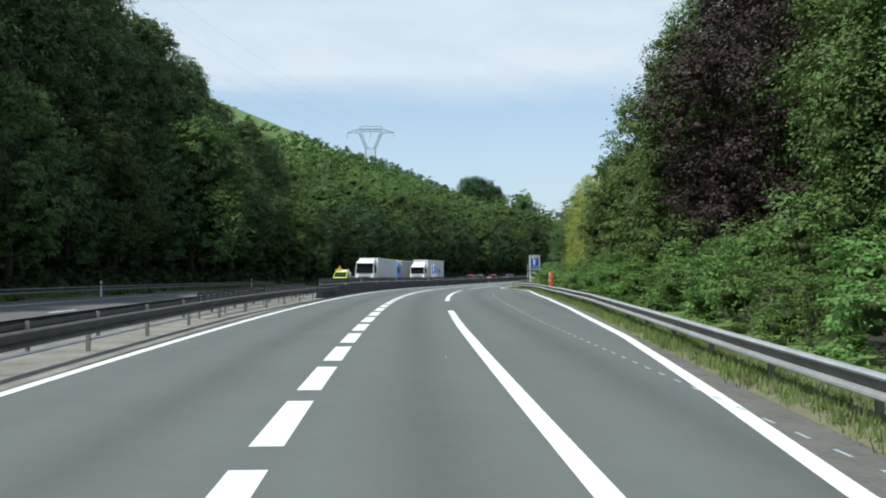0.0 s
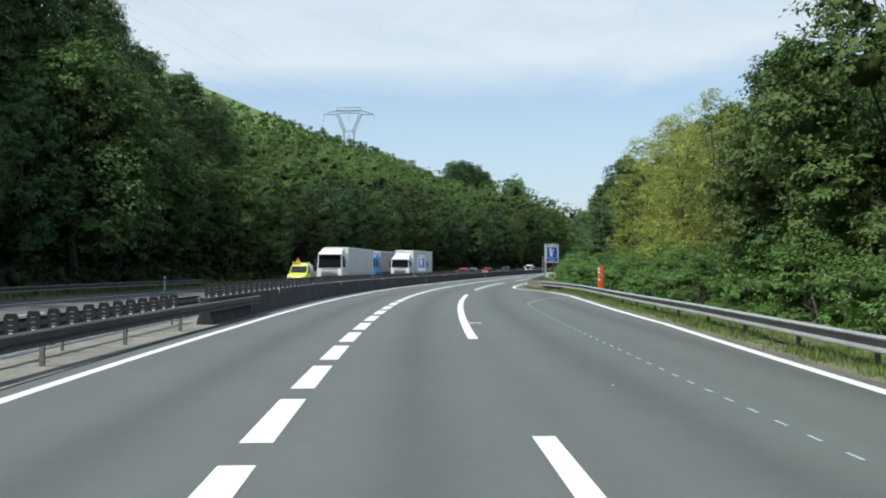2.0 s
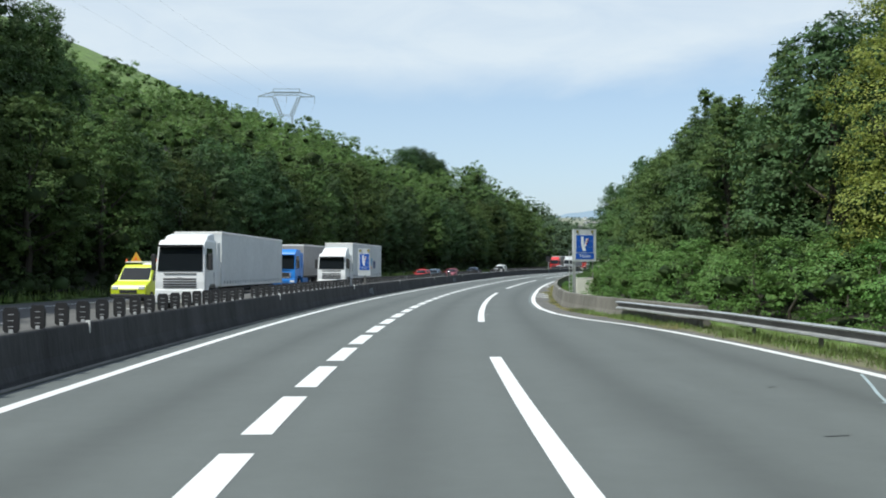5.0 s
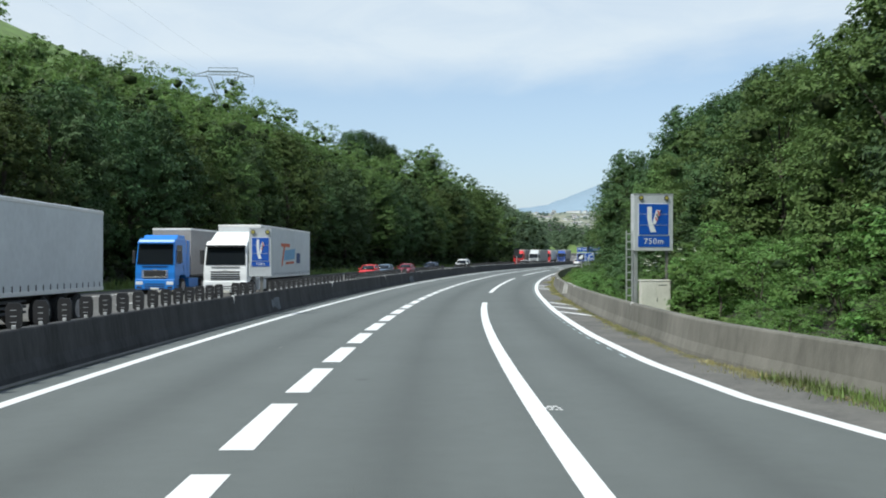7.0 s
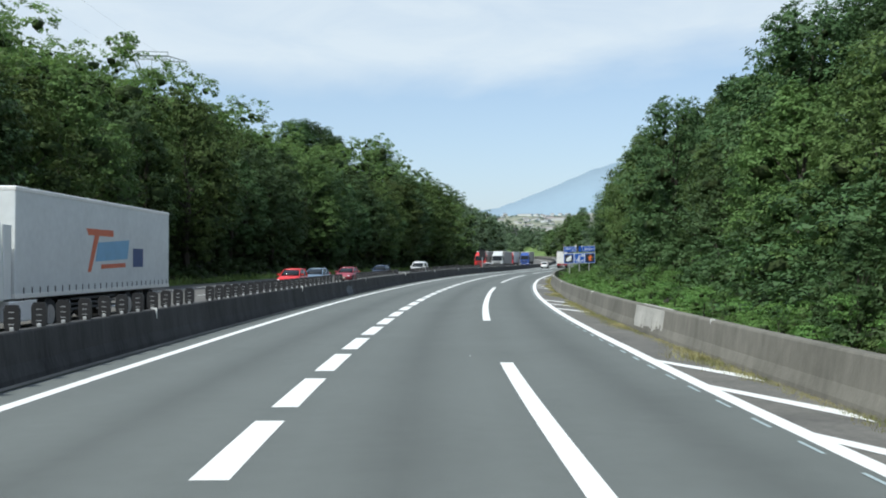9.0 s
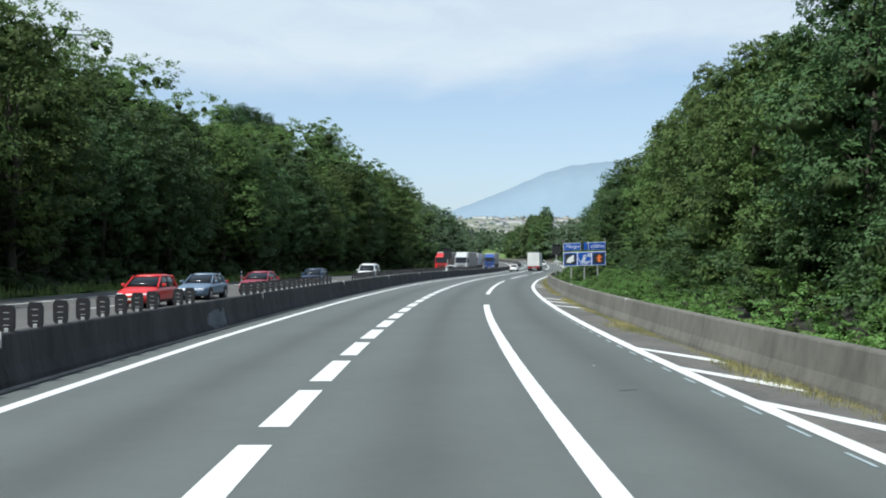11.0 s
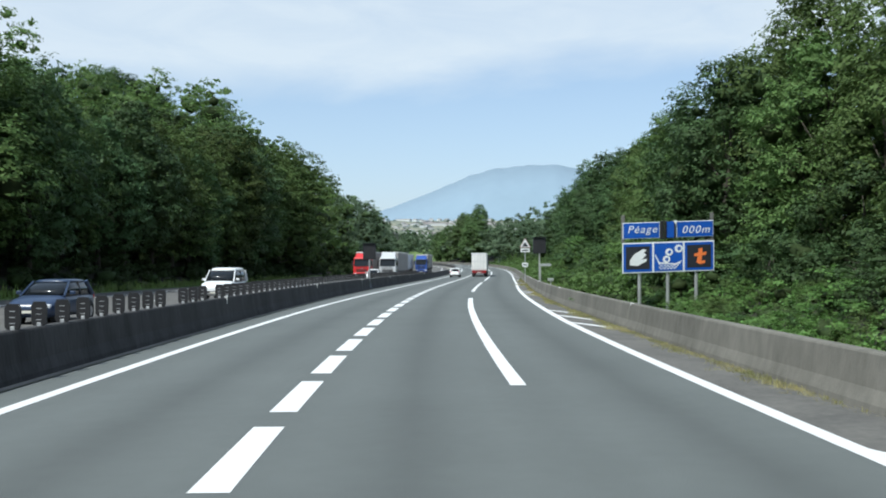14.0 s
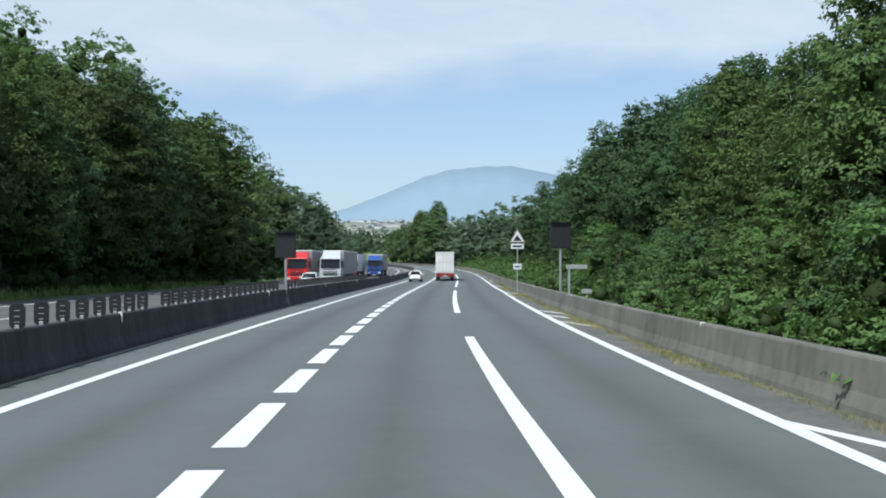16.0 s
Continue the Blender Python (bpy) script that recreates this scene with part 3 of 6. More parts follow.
for i in range(4):
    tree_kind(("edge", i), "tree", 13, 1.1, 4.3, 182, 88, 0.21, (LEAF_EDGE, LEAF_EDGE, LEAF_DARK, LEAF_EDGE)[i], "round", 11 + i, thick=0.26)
for i in range(2):
    tree_kind(("hill", i), "tree", 13, 0.8, 4.6, 182, 76, 0.26, LEAF_MID, "round", 21 + i, thick=0.24)
for i in range(4):
    tree_kind(("near", i), "tree", 11, 0.4, 3.5, 182, 116, 0.15, (LEAF, LEAF_DARK, LEAF, LEAF_DARK)[i], "round", 31 + i)
tree_kind(("tall", 0), "tree", 13, 0.6, 2.6, 161, 100, 0.14, LEAF, "tall", 41)
for i in range(2):
    tree_kind(("willow", i), "yellow_tree", 12, 0.8, 3.1, 182, 150, 0.078, LEAF_YELLOW, ("tall", "round")[i], 51 + i, core=0.1, inner=LEAF_YELLOW)
tree_kind(("copper", 0), "copper_beech", 16, 0.8, 4.6, 266, 130, 0.14, LEAF_PURPLE, "round", 61, inner=LEAF_PURPLE, core=0.16)
tree_kind(("pine", 0), "conifer", 14, 0.6, 4.0, 182, 90, 0.14, LEAF_DARK, "cone", 71)
for i in range(4):
    tree_kind(("bush", i), "bush", 3.0, -0.2, 2.0, 49, 84, 0.085, (LEAF_BUSH, LEAF, LEAF_BUSH, LEAF_DARK)[i], "round", 81 + i, thick=0.06)
for i in range(2):
    tree_kind(("giant", i), "tree", 30, 4.0, 6.6, 420, 110, 0.27, LEAF_MID, "round", 95 + i, thick=0.5)
for i in range(2):
    tree_kind(("mature", i), "tree", 17, 0.8, 4.8, 280, 165, 0.15, (LEAF, LEAF_DARK)[i], ("tall", "round")[i], 101 + i, thick=0.3)

rv = random.Random(5)


def on_bank(s, l):
    return rd(s, l, bank(s, l) - 0.15)


def wood_top(s):
    """Top of the wood's edge above the carriageway across the median."""
    return np.interp(s, [30, 71, 81, 100, 112, 117, 129, 136, 160, 172, 180, 200, 227, 245, 255, 265, 276, 290, 300, 318, 330, 345, 360, 381, 460, 600],
                     [26, 29, 29.5, 28, 24.6, 19.2, 16.4, 14.0, 15.8, 17.8, 18.8, 19.3, 19.3, 18.6, 17.6, 17.0, 18.2, 20.0, 21.2, 22.8, 22.2, 21.4, 20.0, 19.0, 18.4, 16])


# edge of the wood across the motorway
s = 30.0
while s < 345:
    l = -27.3 + rv.uniform(-1.5, 1.5)
    h = (wood_top(s) - bank(s, l)) * rv.uniform(0.66, 0.95) * np.interp(s, [92, 106], [0.6, 1.0])
    plant(("edge", rv.randrange(4)), on_bank(s, l), h, rv.uniform(0, 6.3), "tall dark green broadleaf tree at the edge of the wood", "tree", "wood edge trees", rv.uniform(0.85, 1.1))
    s += rv.uniform(4.4, 6.2)
# old tall trees behind the edge, on the slope
s = 24.0
while s < 152:
    l = -38.5 + rv.uniform(-1.8, 1.8)
    h = (np.interp(s, [24, 60, 100, 118, 135, 152], [39, 39, 37, 33.5, 30.5, 26]) - bank(s, l)) * rv.uniform(0.93, 1.04)
    plant(("giant", rv.randrange(2)), on_bank(s, l), h, rv.uniform(0, 6.3), "very tall dark green broadleaf tree on the wooded slope", "tree", "tall wood trees", rv.uniform(0.85, 1.05))
    s += rv.uniform(6.0, 8.0)
# a clump of older trees on the shoulder of the hill
for s, l, h in ((395, -73, 20.8), (390, -75, 20.4), (385, -77, 19.4), (400, -71, 19.6), (393, -69, 19.4), (379, -78, 17.4), (367, -48, 21.2), (370.5, -50, 19.4)):
    plant(("mature", 1), on_bank(s, l), h, rv.uniform(0, 6.3), "old dark round-crowned tree standing above the wood", "tree", "old hillside trees", 1.15)

# wooded slope behind, one mass of crowns
bulk, cores, inner, inner_cores, beyond, beyond_cores = [], [], [], [], [], []
r = np.random.default_rng(99)
# undergrowth below the wood edge, one mass in the shade-darkened leaf colour
low, low_cores = [], []
for a in np.arange(24, 420, 1.9):
    for l, h in ((-30.5, 4.2), (-28.0, 3.0), (-25.6, 1.5)):
        q, c, _ = crown_data(r, h * r.uniform(0.7, 1.25), -0.2, r.uniform(1.5, 2.3), 28, 14, 0.2, "round", 0.8)
        o = np.array(on_bank(a + r.uniform(-1, 1), l + r.uniform(-1.2, 1.2))[:])
        low.append(q + o); low_cores.extend(x + o for x in c)
tagged(new("undergrowth", build_mesh("undergrowth", np.concatenate(low), low_cores, LEAF_SHADED, LEAF_SHADED)), "dense undergrowth below the wood, its green darkened for shade", "undergrowth", kind="stuff")


def add_crown(s, l, h, rad, sprays, leaves, leaf, deep=False):
    q, c, _ = crown_data(r, h, h * (0.02 if deep else 0.12), rad, sprays, leaves, leaf, "round", 0.55)
    o = np.array(on_bank(s, l)[:])
    pair = (inner, inner_cores) if deep else (beyond, beyond_cores) if s > 385 else (bulk, cores)
    pair[0].append(q + o); pair[1].extend(x + o for x in c)


for a in np.arange(20, 640, 6.6):
    l = -33.5
    while l > -175:
        s, ll = a + r.uniform(-3, 3), l + r.uniform(-2.2, 2.2)
        top = np.interp(s, [20, 230, 270, 330, 420, 640], [-92, -96, -108, -124, -140, -150])
        gap = ll < top and r.uniform() > np.interp(ll, [top - 40, top], [0.0, 0.45])
        far = max(0.0, min(1.0, (-ll - 44) / 45))
        l -= 6.6 - 1.0 * far
        if gap:
            continue
        h = r.uniform(10, 15.5) * (1 - 0.6 * far) * np.interp(s, [20, 120, 135, 165, 200, 640], [1.4, 1.3, 1.0, 1.2, 1.5, 1.25])
        if ll > -46:
            tier = np.interp(-ll, [33, 40], [0.62 if s < 116 else 0.86, 1.0])
            h = min(34.0, max(8.0, (2 + (wood_top(s + 2.0 * (ll + 28) * np.interp(s, [130, 170], [0, 1])) - 2) * (1.5 - ll) / 29.0) * tier * r.uniform(0.98, 1.08) - bank(s, ll)))
        else:
            crest = np.interp(s + 1.9 * (ll + 55), [20, 150, 200, 228, 260, 285, 300, 315, 330, 345, 360, 400, 640], [60, 40, 29.5, 30.5, 32, 31, 28.5, 29, 31, 34.5, 37, 41, 41])
            h = max(5.0, min(h, 2 + (crest - 2) * (1.5 - ll) / 56.5 - bank(s, ll)))
        if ll < top:
            h = r.uniform(2.0, 4.0)
        near = ll > -62 and s < 330
        add_crown(s, ll, h, max(2.4, h * r.uniform(0.28, 0.38)), 42 if near else 28, 46 if near else (20 if s < 385 else 10), (0.31 if near else 0.42 if s < 385 else 0.5) * (0.8 + 0.2 * h / 12), ll > -35.5 and s < 350)
for a in np.arange(346, 640, 5.6):
    add_crown(a, -27.3 + r.uniform(-1.5, 1.5), (wood_top(a) - 1.5) * r.uniform(0.98, 1.1), 4.6, 35, 26, 0.4)
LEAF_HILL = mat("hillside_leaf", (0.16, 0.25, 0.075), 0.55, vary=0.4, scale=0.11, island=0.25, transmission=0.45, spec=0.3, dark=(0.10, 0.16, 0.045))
# trees inside the wood carry their shade in the leaf colour
shade = new("inner_wood", build_mesh("inner_wood", np.concatenate(inner), inner_cores, LEAF_SHADED, LEAF_SHADED))
tagged(shade, "crowded trees just inside the wood, leaf colour darkened for shade", "woodland", kind="stuff")
wood = new("woodland", build_mesh("woodland", np.concatenate(bulk), cores, LEAF_HILL, LEAF_SHADED))
tagged(wood, "dense green broadleaf woodland covering the hillside", "woodland", kind="stuff")

# planting beside the shoulder
s = 10.0
while s < 300:
    b = barrier_line(s) + 0.6
    light = 84 < s < 136
    h = rv.uniform(1.9, 3.0) if s < 118 else rv.uniform(1.0, 2.2)
    back = np.interp(s, [70, 88, 106, 112, 140, 143, 150, 160, 166, 195, 200], [0.9, 1.4, 1.2, 2.2, 2.6, 0.6, 0.2, 0.2, 1.8, 2.8, 2.2])
    herbs = 141 < s < 236
    if herbs:
        h *= 0.72
    if 126 < s < 136.5 or 214 < s < 234:
        h, back = rv.uniform(0.7, 1.25), back + 0.6
    plant(("bush", rv.choice((0, 2)) if light else rv.choice((0, 0, 1, 2) if s < 236 else (1, 3))), on_bank(s, b + back + rv.uniform(1.2, 2.2)), h, rv.uniform(0, 6.3), "leafy light green shrub beside the barrier", "bush", "roadside shrubs", rv.uniform(1.0, 1.5))
    s += rv.uniform(1.9, 3.2)
for s in np.arange(206, 240, 1.7):
    plant(("bush", 3), on_bank(s, barrier_line(s) + rv.uniform(6.0, 8.5)), rv.uniform(1.5, 2.4), rv.uniform(0, 6.3), "dark leafy shrub on the bank behind the sign", "bush", "bank shrubs", rv.uniform(1.1, 1.5))
for s in list(np.arange(117, 126, 1.3)) + list(np.arange(136.5, 141, 1.3)) + list(np.arange(204, 214, 1.4)) + [220.5, 222.0, 223.6, 225.2]:
    plant(("bush", rv.choice((0, 2, 1))), on_bank(s, barrier_line(s) + rv.uniform(1.5, 3.4)), rv.uniform(0.7, 1.2), rv.uniform(0, 6.3), "low leafy bramble behind the concrete wall", "bush", "low brambles", rv.uniform(1.1, 1.6))
for s in np.arange(212, 237, 0.9):
    plant(("bush", rv.choice((0, 1, 3))), on_bank(s, barrier_line(s) + rv.uniform(2.6, 6.0)), rv.uniform(0.55, 0.95), rv.uniform(0, 6.3), "low leafy bramble below the toll sign", "bush", "low brambles", rv.uniform(1.2, 1.8))
for s, o, h in ((130.5, 3.4, 1.9), (132.0, 4.4, 2.3), (133.6, 3.9, 2.1), (136.4, 3.6, 2.2), (137.6, 2.8, 1.8), (139.2, 3.3, 2.0), (134.6, 5.2, 2.7), (129.0, 4.2, 2.0)):
    plant(("bush", 0 if h < 2.15 else 2), on_bank(s, barrier_line(s) + o), h, s * 1.7, "leafy light green shrub behind the cabinet", "bush", "bank shrubs", 1.25)
s = 10.0
while s < 290:
    b = barrier_line(s) + 0.6
    light = 84 < s < 136
    h = rv.uniform(2.2, 3.4) if light else rv.uniform(2.4, 4.2)
    plant(("bush", rv.choice((0, 2)) if light else 3 if 141 < s < 240 else rv.choice((0, 1, 3))), on_bank(s, b + rv.uniform(3.8, 5.4) + (3.4 if 204 < s < 236 else 1.0 if 141 < s < 204 else 0)), h, rv.uniform(0, 6.3), "tall green shrub on the bank", "bush", "bank shrubs", rv.uniform(1.0, 1.4))
    s += rv.uniform(2.8, 4.4)


def right_top(s):
    """Skyline of the trees on the bank beside the shoulder."""
    return np.interp(s, [10, 52, 63, 68, 80, 90, 108, 113, 117, 124, 141, 145, 160, 178, 203, 216, 236, 250, 260, 272, 293, 305, 333, 400, 463, 620],
                     [18.5, 16.5, 11.5, 10.8, 10.8, 10.8, 12.0, 11.5, 10.6, 10.8, 11.6, 12.0, 11.8, 12.7, 13.4, 13.4, 12.9, 11.6, 10.9, 11.9, 14.2, 14.2, 13.4, 14.5, 18, 17])


def setback(s):
    return np.interp(s, [62, 72, 84, 92, 125, 140, 205, 215, 232, 240, 260], [0.6, 0.2, 1.8, 2.8, 2.6, 1.2, 0.6, 3.4, 3.4, 0.6, 1.4])


s = 12.0
while s < 340:
    b = barrier_line(s) + 0.6
    h = right_top(s) * rv.uniform(0.62, 0.95)
    if not (s < 64 or 71 < s < 99):
        pick = rv.randrange(4)
        plant(("near", pick | 1 if s < 62 else pick), on_bank(s, b + setback(s) + rv.uniform(5.0, 6.8)), h, rv.uniform(0, 6.3), "bushy green broadleaf tree beside the road", "tree", "roadside trees", rv.uniform(0.85, 1.1))
    s += rv.uniform(4.6, 7.0)
s = 14.0
while s < 340:
    b = barrier_line(s) + 0.6
    h = right_top(s) * rv.uniform(0.92, 1.06)
    key = rv.choice((("near", 0), ("near", 1), ("near", 2), ("near", 3), ("tall", 0)))
    key = ("mature", rv.randrange(2)) if s < 64 else key
    plant(key, on_bank(s, b + setback(s) + rv.uniform(9.5, 12)), h, rv.uniform(0, 6.3), "taller green tree behind the roadside trees", "tree", "back row trees", rv.uniform(0.95, 1.15))
    s += rv.uniform(4.4, 6.0)
for s, l, h in ((75.5, 16.2, 10.5), (81.5, 15.8, 10.5), (87.5, 16.6, 11.2), (100.5, 16.6, 11.4)):
    plant(("willow", int(h * 10) % 2), on_bank(s, l), h, s, "yellow-green loose-leaved tree beside the road", "tree", "yellow trees", 1.05)
for s, l, h in ((37.5, 16.8, 15.6), (42.5, 17.2, 16.2)):
    plant(("copper", 0), on_bank(s, l), h, s, "dark purple-leaved copper beech beside the road", "tree", "copper beeches", 1.0)
for s, l, h, key in ((30.0, 18.4, 15.0, ("mature", 0)), (47.5, 15.6, 14.6, ("mature", 0)), (51.5, 17.8, 17.0, ("mature", 0)), (57.5, 16.2, 12.6, ("near", 0)), (63.5, 15.4, 9.6, ("near", 0)), (68, 17.6, 10.5, ("near", 1)), (106.5, 16.2, 10.6, ("near", 1)), (115.5, 14.8, 9.6, ("tall", 0)), (131.5, 17.6, 12.4, ("tall", 0)), (157, 18.5, 11.2, ("near", 3)), (168, 17.6, 12.2, ("near", 1))):
    plant(key, on_bank(s, l), h, 1.0 + s, "tall dark-leaved tree standing above its neighbours", "tree", "", 1.0)
plant(("pine", 0), on_bank(384, 18.5), 16.0, 2.0, "dark conifer standing above the roadside trees", "tree", "", 0.9)
# the trees go on down the road as one mass
bulk, cores = [], []
for a in np.arange(12, 342, 4.4):
    add_crown(a, barrier_line(a) + 16.0 + setback(a) + r.uniform(-1, 1), right_top(a) * r.uniform(0.8, 0.98), 3.6, 35, 30, 0.26)
for a in np.arange(342, 610, 4.8):
    for off, k in ((6, 0.85), (11, 1.05)):
        add_crown(a, barrier_line(a) + 1.5 + off + r.uniform(-1, 1), right_top(a) * k * r.uniform(0.85, 1.05), 3.4, 35, 24, 0.36)
herbs_low, herb_cores = [], []
for a in np.arange(139, 262, 0.95):
    for o, h, w in ((1.9, 0.55, 0.7), (3.0, 0.75, 0.9), (4.4, 1.0, 1.1), (6.2, 1.3, 1.3)):
        k = 0.75 + 0.6 * noise.noise((a * 0.16, o, 1.5))
        q, c, _ = crown_data(r, h * k * r.uniform(0.8, 1.25), -0.15, w * r.uniform(0.8, 1.2), 21, 12, 0.095, "round", 0.6)
        at = np.array(on_bank(a + r.uniform(-0.6, 0.6), barrier_line(a) + o + r.uniform(-0.4, 0.5))[:])
        herbs_low.append(q + at); herb_cores.extend(x + at for x in c)
tagged(new("herb_layer", build_mesh("herb_layer", np.concatenate(herbs_low), herb_cores, LEAF_BUSH, LEAF_SHADED)), "low leafy green herbs and ivy behind the concrete wall", "herbs", kind="stuff")
scrub, scrub_cores = [], []
for a in np.arange(236, 520, 1.5):
    for o, h in ((2.2, 1.3), (4.2, 2.4), (6.8, 3.6)):
        if o > 3 or not 262 < a < 300:
            q, c, _ = crown_data(r, h * r.uniform(0.7, 1.2), -0.2, r.uniform(1.2, 2.0), 28, 16 if a < 330 else 10, 0.13 if a < 330 else 0.22, "round", 0.6)
            at = np.array(on_bank(a + r.uniform(-1, 1), barrier_line(a) + o + r.uniform(-0.5, 0.8))[:])
            scrub.append(q + at); scrub_cores.extend(x + at for x in c)
tagged(new("bank_scrub", build_mesh("bank_scrub", np.concatenate(scrub), scrub_cores, LEAF, LEAF_SHADED)), "tangle of green scrub on the bank behind the wall", "scrub", kind="stuff")
# leaf green paled towards blue-grey to paint in the haze of distance
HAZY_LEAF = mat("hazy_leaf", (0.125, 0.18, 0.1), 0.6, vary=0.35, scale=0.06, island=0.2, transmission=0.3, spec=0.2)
tagged(new("valley_side_wood", build_mesh("valley_side_wood", np.concatenate(beyond), beyond_cores, HAZY_LEAF, LEAF_SHADED)), "green wood down the valley, leaf colour paled for haze", "woodland", kind="stuff")
right_wood = new("roadside_wood", build_mesh("roadside_wood", np.concatenate(bulk), cores, LEAF_DARK, LEAF_SHADED))
tagged(right_wood, "belt of green broadleaf trees lining the motorway", "woodland", kind="stuff")

# dark conical shrub standing alone behind the wall
plant(("pine", 0), on_bank(147.6, 11.2), 3.1, 0.7, "dark blue-green conical shrub behind the concrete wall", "bush", "", 1.25)

# flat white flower heads on the elder by the cabinet
FLOWER = mat("elder_flower", (0.62, 0.62, 0.5), 0.8, vary=0.1, scale=4)
elder = plant(("bush", 0), on_bank(135.2, 11.4), 2.5, 0.4, "flowering elder bush beside the sign cabinet", "bush", "", 1.2)
fb = bmesh.new()
for k in range(70):
    a, d = rv.uniform(0, 6.28), 1.9 * rv.uniform(0, 1) ** 0.5
    c = Vector((d * math.cos(a), d * math.sin(a), 3.05 - 0.32 * d * d * rv.uniform(0.6, 1.3)))
    ring = [fb.verts.new(c + Vector((0.10 * math.cos(t), 0.10 * math.sin(t), rv.uniform(-0.02, 0.02)))) for t in (0, 1.05, 2.1, 3.14, 4.19, 5.24)]
    fb.faces.new(ring)
part("flower_heads", fb, FLOWER, elder, "flat creamy white flower heads")
# ---- median and shoulder furniture ----
BLACK = mat("black_plastic", (0.018, 0.018, 0.02), 0.5, vary=0.3, scale=4)
BLADE_MARK = mat("dulled_reflector", (0.4, 0.41, 0.42), 0.5, vary=0.2, scale=4)
WHITE_BAND = mat("reflective_white", (0.72, 0.72, 0.7), 0.4, vary=0.1, scale=4)
SIGN_BLUE = mat("sign_blue", (0.012, 0.085, 0.42), 0.4, vary=0.12, scale=1.5)
SIGN_WHITE = mat("sign_white", (0.75, 0.77, 0.78), 0.45, vary=0.08, scale=2)
SIGN_GREY = mat("sign_case_grey", (0.5, 0.52, 0.53), 0.5, vary=0.15, scale=1.5)
SIGN_RED = mat("sign_red", (0.5, 0.03, 0.03), 0.45, vary=0.15, scale=3)
SIGN_DARK = mat("sign_dark", (0.02, 0.022, 0.03), 0.5, vary=0.2, scale=3)
ORANGE = mat("orange_paint", (0.75, 0.13, 0.025), 0.5, vary=0.15, scale=2)
SIGN_ORANGE = mat("sign_orange", (0.8, 0.2, 0.05), 0.5, vary=0.1, scale=3)
CABINET = mat("cabinet_cream", (0.62, 0.60, 0.54), 0.6, vary=0.12, scale=1.5)
LATTICE = mat("pylon_steel", (0.33, 0.36, 0.38), 0.55, metal=0.5, vary=0.15, scale=0.2)
YELLOW_LENS = mat("dull_lens", (0.36, 0.32, 0.08), 0.25, vary=0.2, scale=6)

# guard rails: a W beam on posts
W_BEAM = [(0.0, 0.0), (0.07, 0.0), (0.1, 0.025), (0.095, 0.06), (0.0, 0.1), (-0.02, 0.12), (-0.02, 0.2), (0.0, 0.215), (0.09, 0.25), (0.11, 0.28), (0.07, 0.31), (0.0, 0.315)]


def guard_rail(name, offset, s_from, s_to, spacing, side, label, material, top=0.75):
    rail = new(name)
    tagged(rail, label, "guard rail")
    prof = [(-side * a, top - 0.31 + b) for a, b in W_BEAM]
    back = [(-side * a * 0.9 + side * 0.012, top - 0.31 + b) for a, b in W_BEAM][::-1]
    sweep("beam", prof + back, offset, s_from, s_to, 2.0, material, rail, closed=True)
    # added dark strip that paints the shade under the upper ridge
    sweep("grime", [(side * 0.016, top - 0.19), (side * 0.016, top - 0.11), (-side * 0.004, top - 0.094), (-side * 0.07, top - 0.068), (-side * 0.07, top - 0.071), (-side * 0.004, top - 0.21), (side * 0.016, top - 0.195)], offset, s_from + 0.1, s_to - 0.1, 2.0, SHADED_STEEL, rail, "dark strip standing for the shade in the channel of the beam", closed=True)
    pb = box_bm(-0.05, 0.05, -0.03, 0.03, -0.4, top - 0.05, 0.008)
    pm = bpy.data.meshes.new("post"); pb.to_mesh(pm); pb.free(); pm.materials.append(DARK_GALV)
    s = s_from + 0.6
    while s < s_to:
        p = new("post", pm); p.parent = rail
        o = offset(s) if callable(offset) else offset
        p.matrix_world = Matrix.Translation(rd(s, o + side * 0.12, 0.0)) @ Matrix.Rotation(radians(heading(s)), 4, "Z")
        s += spacing
    return rail


guard_rail("guard_rail", lambda s: barrier_line(s) - np.interp(s, [100, 104], [0.0, 0.14]), -30, 110, 4.0, 1, "galvanised steel W-beam guard rail along the grass verge", GALV, top=0.7)
# both median rails have the shade of their visible faces in the colour
guard_rail("guard_rail", lambda s: np.interp(s, [36, 60, 68], [-5.52, -4.95, -4.78]), -30, 67, 4.55, -1, "weathered steel guard rail along the median, darkened for its shaded face", SHADED_STEEL)
guard_rail("guard_rail", -7.1, -30, 67, 4.55, 1, "weathered steel guard rail facing the opposite carriageway, darkened for shade", SHADED_STEEL)
guard_rail("guard_rail", -21.9, -30, 112, 4.0, -1, "dull steel guard rail below the wood", DARK_GALV)

# anti-dazzle blades on the median wall
bb = bmesh.new()
outline = [(-0.10, 0.0), (0.10, 0.0), (0.135, 0.05), (0.14, 0.36), (0.10, 0.44), (-0.10, 0.44), (-0.14, 0.36), (-0.135, 0.05)]
fr = [bb.verts.new((x, -0.025, z)) for x, z in outline]
bk = [bb.verts.new((x, 0.025, z)) for x, z in outline]
bb.faces.new(fr); bb.faces.new(bk[::-1])
for i in range(8):
    bb.faces.new((fr[i], fr[(i + 1) % 8], bk[(i + 1) % 8], bk[i]))
bmesh.ops.recalc_face_normals(bb, faces=bb.faces[:])
blade_me = bpy.data.meshes.new("blade"); bb.to_mesh(blade_me); bb.free(); blade_me.materials.append(BLACK)
mm = box_bm(-0.05, 0.05, -0.030, -0.024, 0.0, 0.011)
mark_me = bpy.data.meshes.new("mark"); mm.to_mesh(mark_me); mm.free(); mark_me.materials.append(BLADE_MARK)
